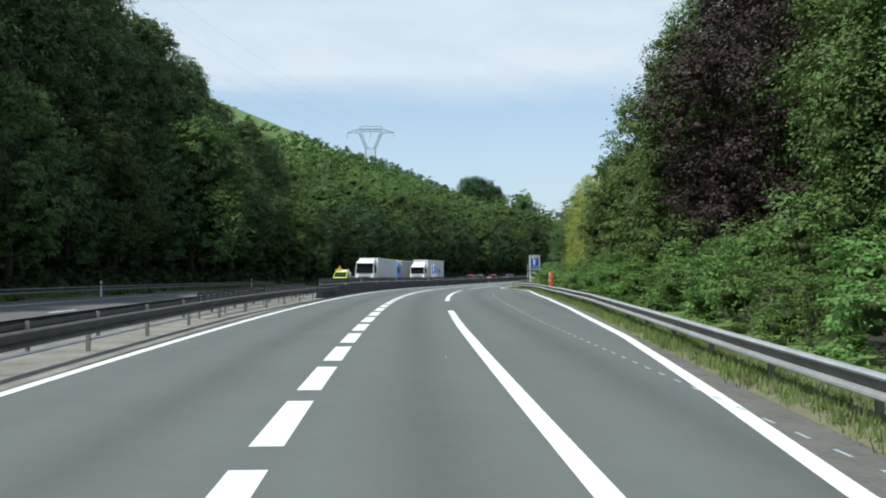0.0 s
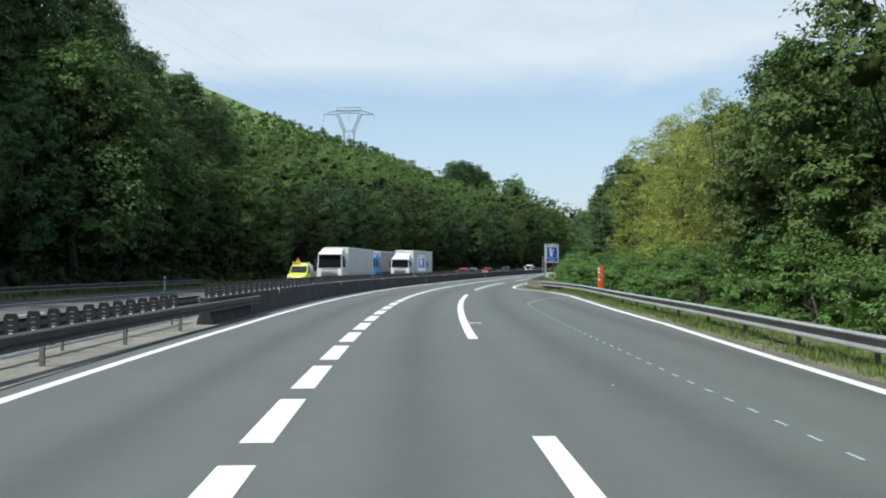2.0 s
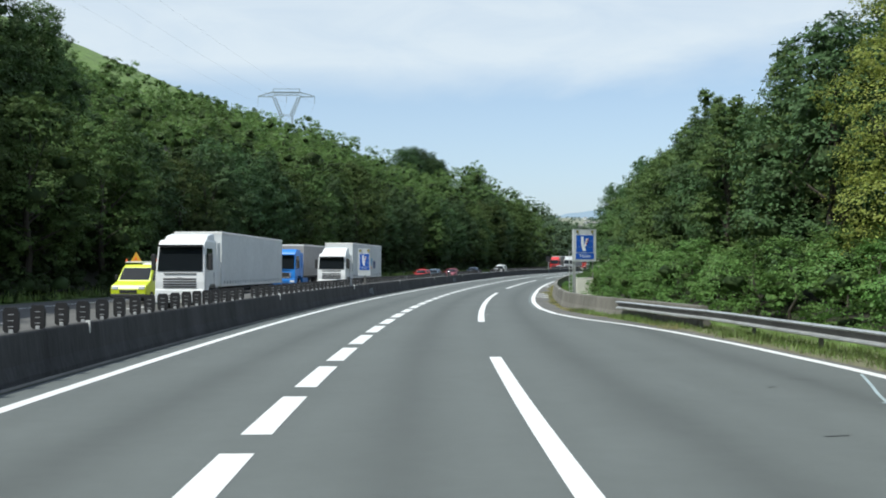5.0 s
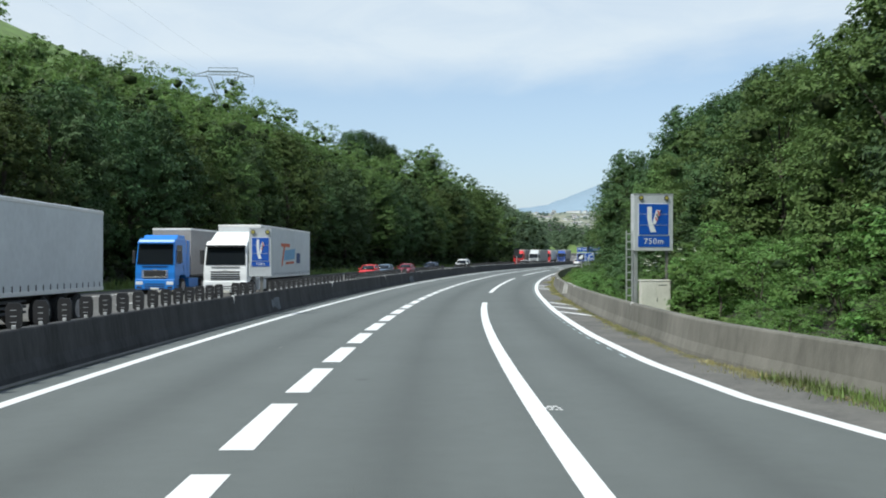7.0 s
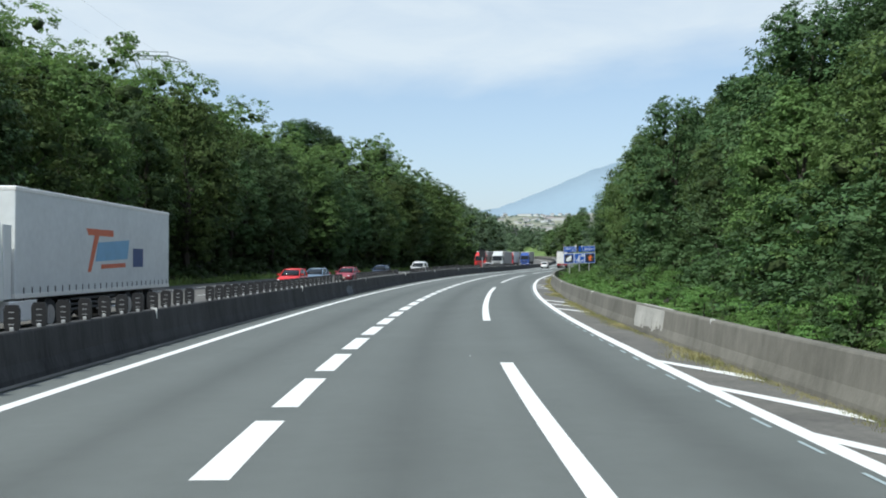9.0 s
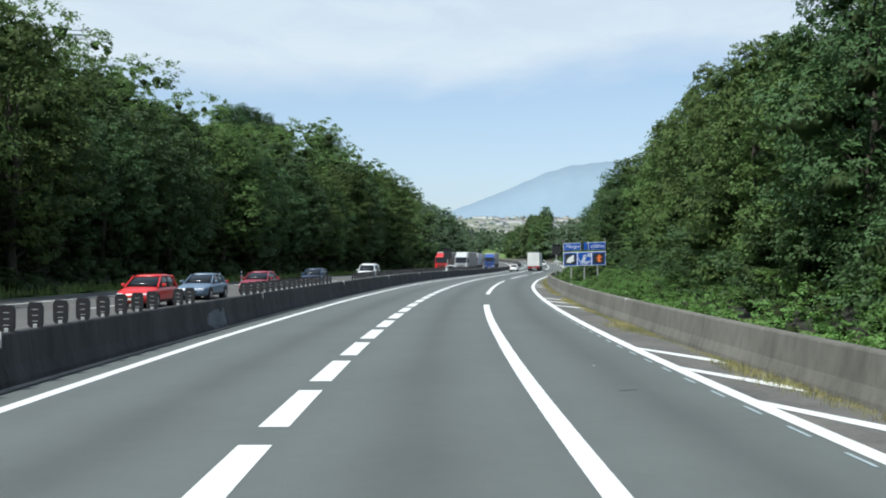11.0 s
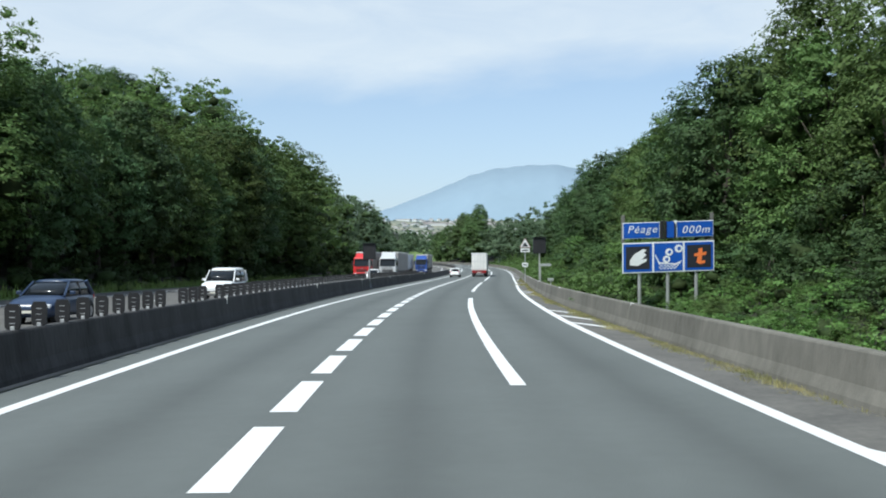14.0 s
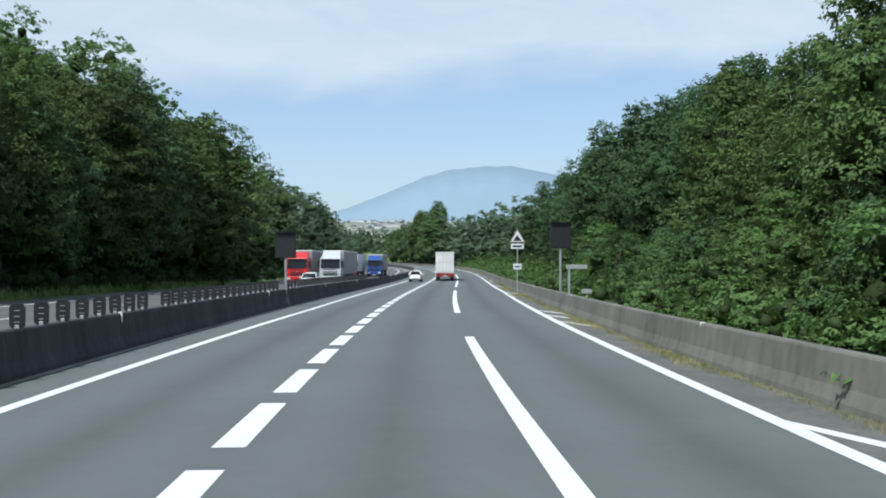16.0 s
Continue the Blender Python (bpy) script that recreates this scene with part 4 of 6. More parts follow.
fm = box_bm(-0.04, 0.04, -0.03, 0.03, -0.03, 0.06, 0.01)
foot_me = bpy.data.meshes.new("foot"); fm.to_mesh(foot_me); fm.free(); foot_me.materials.append(GALV)


def blade(s, wall=0.885, l=-5.17):
    ob = new("antidazzle_blade")
    ob.matrix_world = Matrix.Translation(rd(s, l, wall)) @ Matrix.Rotation(radians(heading(s) + 4 * math.sin(s * 7.3)), 4, "Z")
    for nm, me in (("blade", blade_me), ("foot", foot_me)):
        c = new(nm, me); c.parent = ob
    for k in range(3):
        c = new("reflector", mark_me); c.parent = ob; c.location.z = 0.10 + k * 0.105
    return tagged(ob, "black plastic anti-dazzle blade with three pale reflector bars", "blade", "anti-dazzle blades")


for k in range(245):
    s = 60.6 + 1.052 * k
    if k % 23 not in (21,) and not 134.6 < s < 136.4 and not 272 < s < 274 and not 181.7 < s < 187.6 and not 206.4 < s < 213.3 and not 223.2 < s < 224.2:
        blade(s)
# before the wall starts the blades stand on a low steel channel
chan = new("blade_channel")
sweep("beam", [(-0.06, 0.50), (-0.06, 0.56), (0.06, 0.56), (0.06, 0.50)], -6.2, 33, 61, 2.0, GALV, chan, closed=True)
cp = box_bm(-0.03, 0.03, -0.03, 0.03, -0.3, 0.51, 0.006)
cp_me = bpy.data.meshes.new("post"); cp.to_mesh(cp_me); cp.free(); cp_me.materials.append(DARK_GALV)
for k in range(7):
    c = new("post", cp_me); c.parent = chan
    c.matrix_world = Matrix.Translation(rd(33.5 + 4.4 * k, -6.2, 0.0)) @ Matrix.Rotation(radians(heading(33.5 + 4.4 * k)), 4, "Z")
tagged(chan, "pale steel channel carrying blades between the guard rails", "rail")
for k in range(26):
    if k not in (11, 12):
        blade(33.8 + 1.052 * k, 0.56, -6.2)
# reflectors clipped to the wall top
rb = box_bm(-0.05, 0.05, -0.015, 0.015, 0.0, 0.12, 0.004)
box_bm(-0.05, 0.05, -0.012, 0.012, -0.14, 0.0, 0.0, rb)
refl_me = bpy.data.meshes.new("reflector"); rb.to_mesh(refl_me); rb.free(); refl_me.materials.append(WHITE_BAND)
for s in list(np.arange(72.5, 420, 19.6)):
    o = new("wall_reflector", refl_me); o.matrix_world = Matrix.Translation(rd(s, -5.045, 0.80)) @ Matrix.Rotation(radians(heading(s)), 4, "Z")
    tagged(o, "small white reflector clipped to the concrete wall", "reflector", "wall reflectors")
for s in list(np.arange(128.5, 420, 19.6)):
    o = new("wall_reflector", refl_me); o.matrix_world = Matrix.Translation(rd(s, barrier_line(s) + 0.195, 0.70)) @ Matrix.Rotation(radians(heading(s)), 4, "Z")
    tagged(o, "small white reflector clipped to the concrete wall", "reflector", "wall reflectors")
# white delineator posts by the wood
for s in (63.0, 101.0, 140, 190, 240):
    o = new("delineator_post"); o.matrix_world = Matrix.Translation(rd(s, -20.8, 0)) @ Matrix.Rotation(radians(heading(s)), 4, "Z")
    part("post", box_bm(-0.06, 0.06, -0.05, 0.05, -0.1, 1.15, 0.02), SIGN_WHITE, o)
    part("band", box_bm(-0.062, 0.062, -0.052, 0.052, 0.8, 0.95, 0.01), SIGN_DARK, o)
    tagged(o, "white plastic delineator post with a dark band", "post", "delineator posts")


# ---- signs ----
def text_ob(body, size, material, parent, place, name="lettering", extrude=0.004, align="CENTER", space=1.0, lean=0.0):
    cu = bpy.data.curves.new(name, "FONT")
    cu.space_character, cu.shear = space, lean
    cu.body, cu.size, cu.extrude, cu.align_x, cu.align_y = body, size, extrude, align, "CENTER"
    tmp = bpy.data.objects.new(name, cu)
    me = bpy.data.meshes.new_from_object(tmp)
    bpy.data.objects.remove(tmp)
    me.materials.append(material)
    ob = new(name, me)
    ob.parent = parent
    ob.matrix_local = Matrix.Translation(place) @ Matrix.Rotation(radians(90), 4, "X")
    return ob


def plate(points, y0, y1, bm=None):
    """A flat shape of (x, z) points with thickness in y."""
    bm = bm or bmesh.new()
    f = [bm.verts.new((x, y0, z)) for x, z in points]
    b = [bm.verts.new((x, y1, z)) for x, z in points]
    bm.faces.new(f); bm.faces.new(b[::-1])
    n = len(points)
    for i in range(n):
        bm.faces.new((f[i], f[(i + 1) % n], b[(i + 1) % n], b[i]))
    bmesh.ops.recalc_face_normals(bm, faces=bm.faces[:])
    return bm


def arc(cx, cz, r, n=20, a0=0, a1=360):
    return [(cx + r * math.cos(radians(a0 + (a1 - a0) * k / n)), cz + r * math.sin(radians(a0 + (a1 - a0) * k / n))) for k in range(n)]


def escape_sign(place, turn, size, base_z, field, strip, label):
    """The case sign for the escape lane: blue panel, a white road with a chequered branch, a distance below.
    field and strip are the (bottom, top) of the panel and of the distance plate within the case."""
    ob = new("escape_lane_sign")
    ob.matrix_world = Matrix.Translation(place) @ Matrix.Rotation(radians(turn), 4, "Z")
    wide, tall, deep = size
    u = wide / 1.4
    part("case", box_bm(-0.5 * wide, 0.5 * wide, 0.0, deep, base_z, base_z + tall, 0.025), SIGN_GREY, ob, "pale grey metal sign case")
    part("case_rim", box_bm(-0.5 * wide - 0.012, 0.5 * wide + 0.012, -0.008, 0.05, base_z + tall - 0.03, base_z + tall + 0.012, 0.005), GALV, ob)
    part("case_rim", box_bm(-0.5 * wide - 0.012, 0.5 * wide + 0.012, -0.008, 0.05, base_z - 0.012, base_z + 0.03, 0.005), GALV, ob)
    k = (field[1] - field[0]) / 1.09
    h = lambda z: base_z + field[0] + (z - 0.555) * k
    shape = lambda pts: [(x * u, h(z)) for x, z in pts]
    part("face", plate(shape([(-0.55, 0.53), (0.55, 0.53), (0.55, 1.67), (-0.55, 1.67)]), -0.012, 0.0), SIGN_WHITE, ob)
    panel = part("panel", plate(shape([(-0.525, 0.555), (0.525, 0.555), (0.525, 1.645), (-0.525, 1.645)]), -0.02, -0.012), SIGN_BLUE, ob, "blue panel with a white border")
    part("road_symbol", plate(shape([(-0.235, 1.55), (-0.235, 1.15), (-0.18, 0.85), (-0.11, 0.64), (0.09, 0.65), (0.005, 0.85), (-0.07, 1.05), (-0.07, 1.55)]), -0.027, -0.02), SIGN_WHITE, panel)
    part("branch_symbol", plate(shape([(-0.045, 0.94), (0.055, 0.92), (0.14, 1.1), (0.24, 1.425), (0.09, 1.44), (-0.005, 1.15)]), -0.027, -0.02), SIGN_WHITE, panel)
    for i in range(6):
        for j in range(3):
            if (i + j) % 2:
                x0, z0 = 0.015 + j * 0.048 + i * 0.019, 1.06 + i * 0.06
                part("chequer", plate(shape([(x0, z0), (x0 + 0.048, z0 - 0.008), (x0 + 0.067, z0 + 0.052), (x0 + 0.019, z0 + 0.06)]), -0.032, -0.027), SIGN_RED if (i + j) % 4 == 1 else SIGN_DARK, panel)
    for z in (0.89, 1.28):
        part("seam", box_bm(-0.545 * u, 0.545 * u, -0.03, -0.018, h(z), h(z) + 0.012), SIGN_GREY, panel)
    low = part("distance_plate", plate([(-0.545 * u, base_z + strip[0]), (0.565 * u, base_z + strip[0]), (0.565 * u, base_z + strip[1]), (-0.545 * u, base_z + strip[1])], -0.012, 0.0), SIGN_BLUE, ob, "blue distance plate")
    text_ob("750m", 0.76 * min(strip[1] - strip[0], 0.4 * u), SIGN_WHITE, low, (0.0, -0.018, base_z + 0.5 * (strip[0] + strip[1])), space=1.18)
    for x in (-0.45 * u, 0.45 * u):
        z = base_z + tall - 0.15
        lm = part("warning_lamp", cyl_bm((x, -0.05, z), (x, 0.0, z), 0.09, n=14), SIGN_DARK, ob)
        part("lens", cyl_bm((x, -0.06, z), (x, -0.05, z), 0.065, n=14), YELLOW_LENS, lm, "dull amber lens")
    return tagged(ob, label, "road sign", "escape lane signs")


sg = escape_sign(rd(135.3, 9.93, 0), heading(135) + 12, (1.58, 2.14, 0.32), 2.49, (0.60, 1.76), (0.14, 0.55), "blue escape lane sign in a grey case beside the shoulder")
part("leg", box_bm(-0.74, -0.60, 0.08, 0.24, -0.3, 2.5, 0.01), GALV, sg)
part("leg", box_bm(0.56, 0.63, 0.08, 0.24, -0.3, 2.5, 0.01), DARK_GALV, sg)
lad = part("ladder", box_bm(-1.06, -1.02, 0.08, 0.13, -0.2, 3.25, 0.004), GALV, sg)
part("stile", box_bm(-0.84, -0.80, 0.08, 0.13, -0.2, 3.25, 0.004), GALV, lad)
for k in range(11):
    part("rung", box_bm(-1.03, -0.83, 0.085, 0.125, 0.2 + k * 0.29, 0.24 + k * 0.29), GALV, lad)
cab = new("control_cabinet")
cab.matrix_world = Matrix.Translation(rd(135.0, 9.86, 0)) @ Matrix.Rotation(radians(heading(135) + 3), 4, "Z")
part("body", box_bm(-0.55, 0.55, -0.42, -0.02, 0.0, 1.36, 0.02), CABINET, cab)
part("lid", box_bm(-0.57, 0.57, -0.44, 0.0, 1.36, 1.40, 0.01), CABINET, cab)
part("door", box_bm(-0.51, -0.012, -0.432, -0.42, 0.08, 1.30, 0.004), CABINET, cab)
part("door", box_bm(0.012, 0.51, -0.432, -0.42, 0.08, 1.30, 0.004), CABINET, cab)
part("vent", box_bm(0.1, 0.4, -0.438, -0.431, 1.2, 1.23), DARK_GALV, cab)
part("lock", box_bm(0.03, 0.06, -0.446, -0.431, 0.6, 0.73, 0.004), DARK_GALV, cab)
tagged(cab, "cream painted metal control cabinet below the sign", "cabinet")
sg = escape_sign(rd(135.6, -5.12, 0), heading(135.6) + 9, (0.86, 1.86, 0.24), 1.50, (0.60, 1.49), (0.38, 0.57), "blue escape lane sign in a grey case on the median")
part("leg", box_bm(-0.02, 0.10, 0.06, 0.18, 0.87, 1.52, 0.01), DARK_GALV, sg)

# toll announcement
toll = new("toll_sign")
toll.matrix_world = Matrix.Translation(rd(233.6, 10.97, 0)) @ Matrix.Rotation(radians(heading(233.6) + 1), 4, "Z") @ Matrix.Diagonal((1.277, 1.25, 1.25, 1))
Z0 = 1.36
for x in (-0.86, 0.0, 0.86):
    part("post", cyl_bm((x, 0.09, -0.4), (x, 0.09, Z0 + 0.02), 0.055, n=10), GALV, toll)
for x in (-1.36, 1.33):
    part("support", box_bm(x - 0.05, x + 0.05, 0.03, 0.1, Z0 + 0.95, Z0 + 1.80, 0.01), DARK_GALV, toll)
for x0, nm in ((-1.39, "ticket_panel"), (-0.465, "coin_panel"), (0.46, "badge_panel")):
    f = part(nm, box_bm(x0, x0 + 0.925, 0.0, 0.05, Z0, Z0 + 0.94, 0.01), SIGN_WHITE, toll)
    part("panel_field", box_bm(x0 + 0.03, x0 + 0.895, -0.006, 0.0, Z0 + 0.04, Z0 + 0.90), SIGN_BLUE, f)
    c = x0 + 0.4625
    if nm == "coin_panel":
        for cx, cz, rr in ((c + 0.02, Z0 + 0.62, 0.115), (c - 0.06, Z0 + 0.40, 0.115), (c + 0.31, Z0 + 0.72, 0.125)):
            coin = part("coin", plate(arc(cx, cz, rr), -0.012, -0.006), SIGN_WHITE, f)
            part("coin_mark", plate(arc(cx + 0.01, cz, rr * 0.45, 12), -0.015, -0.012), SIGN_BLUE, coin)
        for k in range(4):
            for j in range(7):
                x, z = c - 0.34 + j * 0.1 + (k % 2) * 0.05, Z0 + 0.09 + k * 0.05
                if abs(x - c) < 0.38 - (3 - k) * 0.04:
                    part("basket_square", plate([(x, z), (x + 0.05, z), (x + 0.05, z + 0.04), (x, z + 0.04)], -0.012, -0.006), SIGN_WHITE, f)
        part("basket_rim", plate([(c - 0.42, Z0 + 0.56), (c - 0.39, Z0 + 0.56), (c - 0.28, Z0 + 0.32), (c + 0.22, Z0 + 0.26), (c + 0.4, Z0 + 0.36), (c + 0.41, Z0 + 0.33), (c + 0.24, Z0 + 0.22), (c - 0.3, Z0 + 0.28)], -0.012, -0.006), SIGN_WHITE, f)
    else:
        part("black_field", box_bm(x0 + 0.10, x0 + 0.825, -0.011, -0.006, Z0 + 0.12, Z0 + 0.82), SIGN_DARK, f)
    if nm == "ticket_panel":
        part("hand_symbol", plate([(c - 0.25, Z0 + 0.25), (c + 0.0, Z0 + 0.22), (c + 0.26, Z0 + 0.36), (c + 0.27, Z0 + 0.44), (c + 0.12, Z0 + 0.42), (c + 0.26, Z0 + 0.56), (c + 0.18, Z0 + 0.62), (c + 0.27, Z0 + 0.70), (c + 0.16, Z0 + 0.74), (c - 0.12, Z0 + 0.58), (c - 0.24, Z0 + 0.4)], -0.017, -0.011), SIGN_WHITE, f)
    if nm == "badge_panel":
        part("orange_mark", plate([(c - 0.14, Z0 + 0.55), (c - 0.02, Z0 + 0.57), (c - 0.02, Z0 + 0.70), (c + 0.10, Z0 + 0.72), (c + 0.10, Z0 + 0.58), (c + 0.22, Z0 + 0.60), (c + 0.22, Z0 + 0.51), (c + 0.09, Z0 + 0.48), (c + 0.07, Z0 + 0.32), (c + 0.18, Z0 + 0.34), (c + 0.18, Z0 + 0.25), (c + 0.02, Z0 + 0.22), (c - 0.08, Z0 + 0.28), (c - 0.04, Z0 + 0.47), (c - 0.15, Z0 + 0.46)], -0.017, -0.011), SIGN_ORANGE, f, "plain orange mark")
for x0, x1, words in ((-1.38, -0.26, "P\u00e9age"), (0.24, 1.36, "000m")):
    b = part("name_board", box_bm(x0, x1, 0.0, 0.05, Z0 + 1.06, Z0 + 1.56, 0.01), SIGN_WHITE, toll)
    part("board_field", box_bm(x0 + 0.02, x1 - 0.02, -0.006, 0.0, Z0 + 1.08, Z0 + 1.54), SIGN_BLUE, b)
    text_ob(words, 0.33, SIGN_WHITE, b, ((x0 + x1) / 2 + 0.02, -0.012, Z0 + 1.31), space=1.2, lean=0.25)
part("middle_board", box_bm(-0.05, 0.20, 0.0, 0.05, Z0 + 1.06, Z0 + 1.56, 0.01), SIGN_BLUE, toll)
for x, w in ((-0.20, 0.05), (-0.09, 0.035), (0.20, 0.03)):
    part("black_cover", box_bm(x - w, x + w, -0.03, 0.06, Z0 + 1.02, Z0 + 1.59, 0.02), BLACK, toll, "black strap cover")
part("torn_cover", plate([(0.13, Z0 + 1.58), (0.24, Z0 + 1.60), (0.22, Z0 + 1.42), (0.19, Z0 + 1.50)], -0.036, -0.030), SIGN_WHITE, toll, "torn white scrap of covering")
part("crossbar", box_bm(-1.38, 1.35, 0.05, 0.09, Z0 + 1.28, Z0 + 1.34), DARK_GALV, toll)
# the boards sit a little out of level on their upright posts
for c in toll.children_recursive:
    if c.name.split(".")[0] != "post":
        at = c.matrix_local.translation
        flat_text = c.name.startswith("lettering")
        for v in c.data.vertices:
            if flat_text:
                v.co.y += 0.034 * (v.co.x + at.x)
            else:
                v.co.z += 0.034 * v.co.x
tagged(toll, "blue toll announcement sign with three symbol panels on steel posts", "road sign")


def matrix_board(place, turn, label, pole_z):
    ob = new("matrix_sign")
    ob.matrix_world = Matrix.Translation(place) @ Matrix.Rotation(radians(turn), 4, "Z")
    part("housing", box_bm(-0.52, 0.52, 0.0, 0.2, pole_z, pole_z + 1.3, 0.02), SIGN_DARK, ob)
    part("screen", box_bm(-0.47, 0.47, -0.012, 0.0, pole_z + 0.05, pole_z + 1.25), BLACK, ob)
    part("visor", box_bm(-0.53, 0.53, -0.14, 0.02, pole_z + 1.3, pole_z + 1.33), SIGN_DARK, ob)
    part("pole", cyl_bm((0, 0.1, -0.3), (0, 0.1, pole_z), 0.06, n=10), GALV, ob)
    return tagged(ob, label, "matrix sign", "matrix signs")


matrix_board(rd(273.0, 8.88, 0), heading(273), "dark unlit matrix sign on a steel pole by the shoulder", 2.95)
matrix_board(rd(273.0, -5.05, 0.0), heading(273), "dark unlit matrix sign on a steel pole on the median", 2.45)
det = new("detector_frame")
det.matrix_world = Matrix.Translation(rd(268.5, 8.75, 0)) @ Matrix.Rotation(radians(heading(268)), 4, "Z")
part("post", box_bm(-0.12, -0.02, 0, 0.08, -0.3, 1.9, 0.01), GALV, det)
part("arm", box_bm(-0.2, 0.75, -0.02, 0.1, 1.9, 2.1, 0.015), GALV, det)
part("box", box_bm(0.5, 0.95, -0.05, 0.15, 0.78, 0.98, 0.015), GALV, det)
part("leg", box_bm(0.70, 0.78, 0, 0.08, -0.2, 0.8, 0.01), GALV, det)
tagged(det, "grey steel detector frame with an arm behind the wall", "detector")

tri = new("warning_sign")
tri.matrix_world = Matrix.Translation(rd(298.0, 8.55, 0)) @ Matrix.Rotation(radians(heading(298)), 4, "Z")
part("pole", cyl_bm((0, 0.05, -0.3), (0, 0.05, 4.9), 0.05, n=10), GALV, tri)
t1 = part("triangle", plate([(-0.6, 3.95), (0.6, 3.95), (0.0, 5.0)], 0.0, 0.02), mat("faded_red", (0.42, 0.30, 0.29), 0.55, vary=0.2, scale=3), tri, "faded red-edged triangle")
part("triangle_field", plate([(-0.49, 4.01), (0.49, 4.01), (0.0, 4.87)], -0.006, 0.0), SIGN_WHITE, t1)
part("slope_symbol", plate([(-0.34, 4.06), (0.34, 4.06), (-0.02, 4.55)], -0.012, -0.006), SIGN_DARK, t1)
pl = part("plate", box_bm(-0.5, 0.5, 0.0, 0.03, 3.45, 3.85, 0.005), SIGN_WHITE, tri)
part("unread_line", box_bm(-0.36, 0.36, -0.006, 0.0, 3.58, 3.72), SIGN_DARK, pl)
p2 = part("lower_plate", box_bm(-0.32, 0.32, 0.0, 0.03, 1.85, 2.3, 0.005), SIGN_WHITE, tri)
part("unread_line", box_bm(-0.2, 0.2, -0.006, 0.0, 2.0, 2.12), SIGN_DARK, p2)
tagged(tri, "red-edged triangular slope warning sign with plates on a pole", "road sign")

# emergency telephone
sos = new("emergency_telephone")
sos.matrix_world = Matrix.Translation(rd(91.8, 12.5, 0.1)) @ Matrix.Rotation(radians(heading(92) + 10), 4, "Z")
part("base", box_bm(-0.3, 0.3, -0.3, 0.3, -0.3, 0.05, 0.02), CONCRETE, sos)
part("body", box_bm(-0.16, 0.16, -0.15, 0.15, 0.05, 1.82, 0.03), ORANGE, sos)
part("cap", box_bm(-0.175, 0.175, -0.165, 0.165, 1.82, 1.87, 0.02), ORANGE, sos)
for z in (1.72, 1.5, 1.02):
    part("white_panel", box_bm(-0.164, -0.06, -0.154, 0.1, z - 0.09, z + 0.03), SIGN_WHITE, sos)
part("speaker_panel", box_bm(-0.1, 0.13, -0.158, -0.15, 1.2, 1.32, 0.004), SIGN_GREY, sos)
part("speaker_grille", box_bm(-0.06, 0.09, -0.163, -0.158, 1.23, 1.29, 0.0), SIGN_DARK, sos)
hr = bmesh.new()
cyl_bm((0.3, 0.3, 0), (0.3, 0.3, 0.95), 0.025, n=8, bm=hr); cyl_bm((0.72, 0.3, 0), (0.72, 0.3, 0.95), 0.025, n=8, bm=hr); cyl_bm((0.3, 0.3, 0.95), (0.72, 0.3, 0.95), 0.025, n=8, bm=hr)
part("handrail", hr, GALV, sos)
tagged(sos, "orange emergency telephone post behind the guard rail", "telephone post")


# ---- pylons and power lines ----
def bar(bm, p, q, r):
    cyl_bm(p, q, r, n=5, bm=bm)


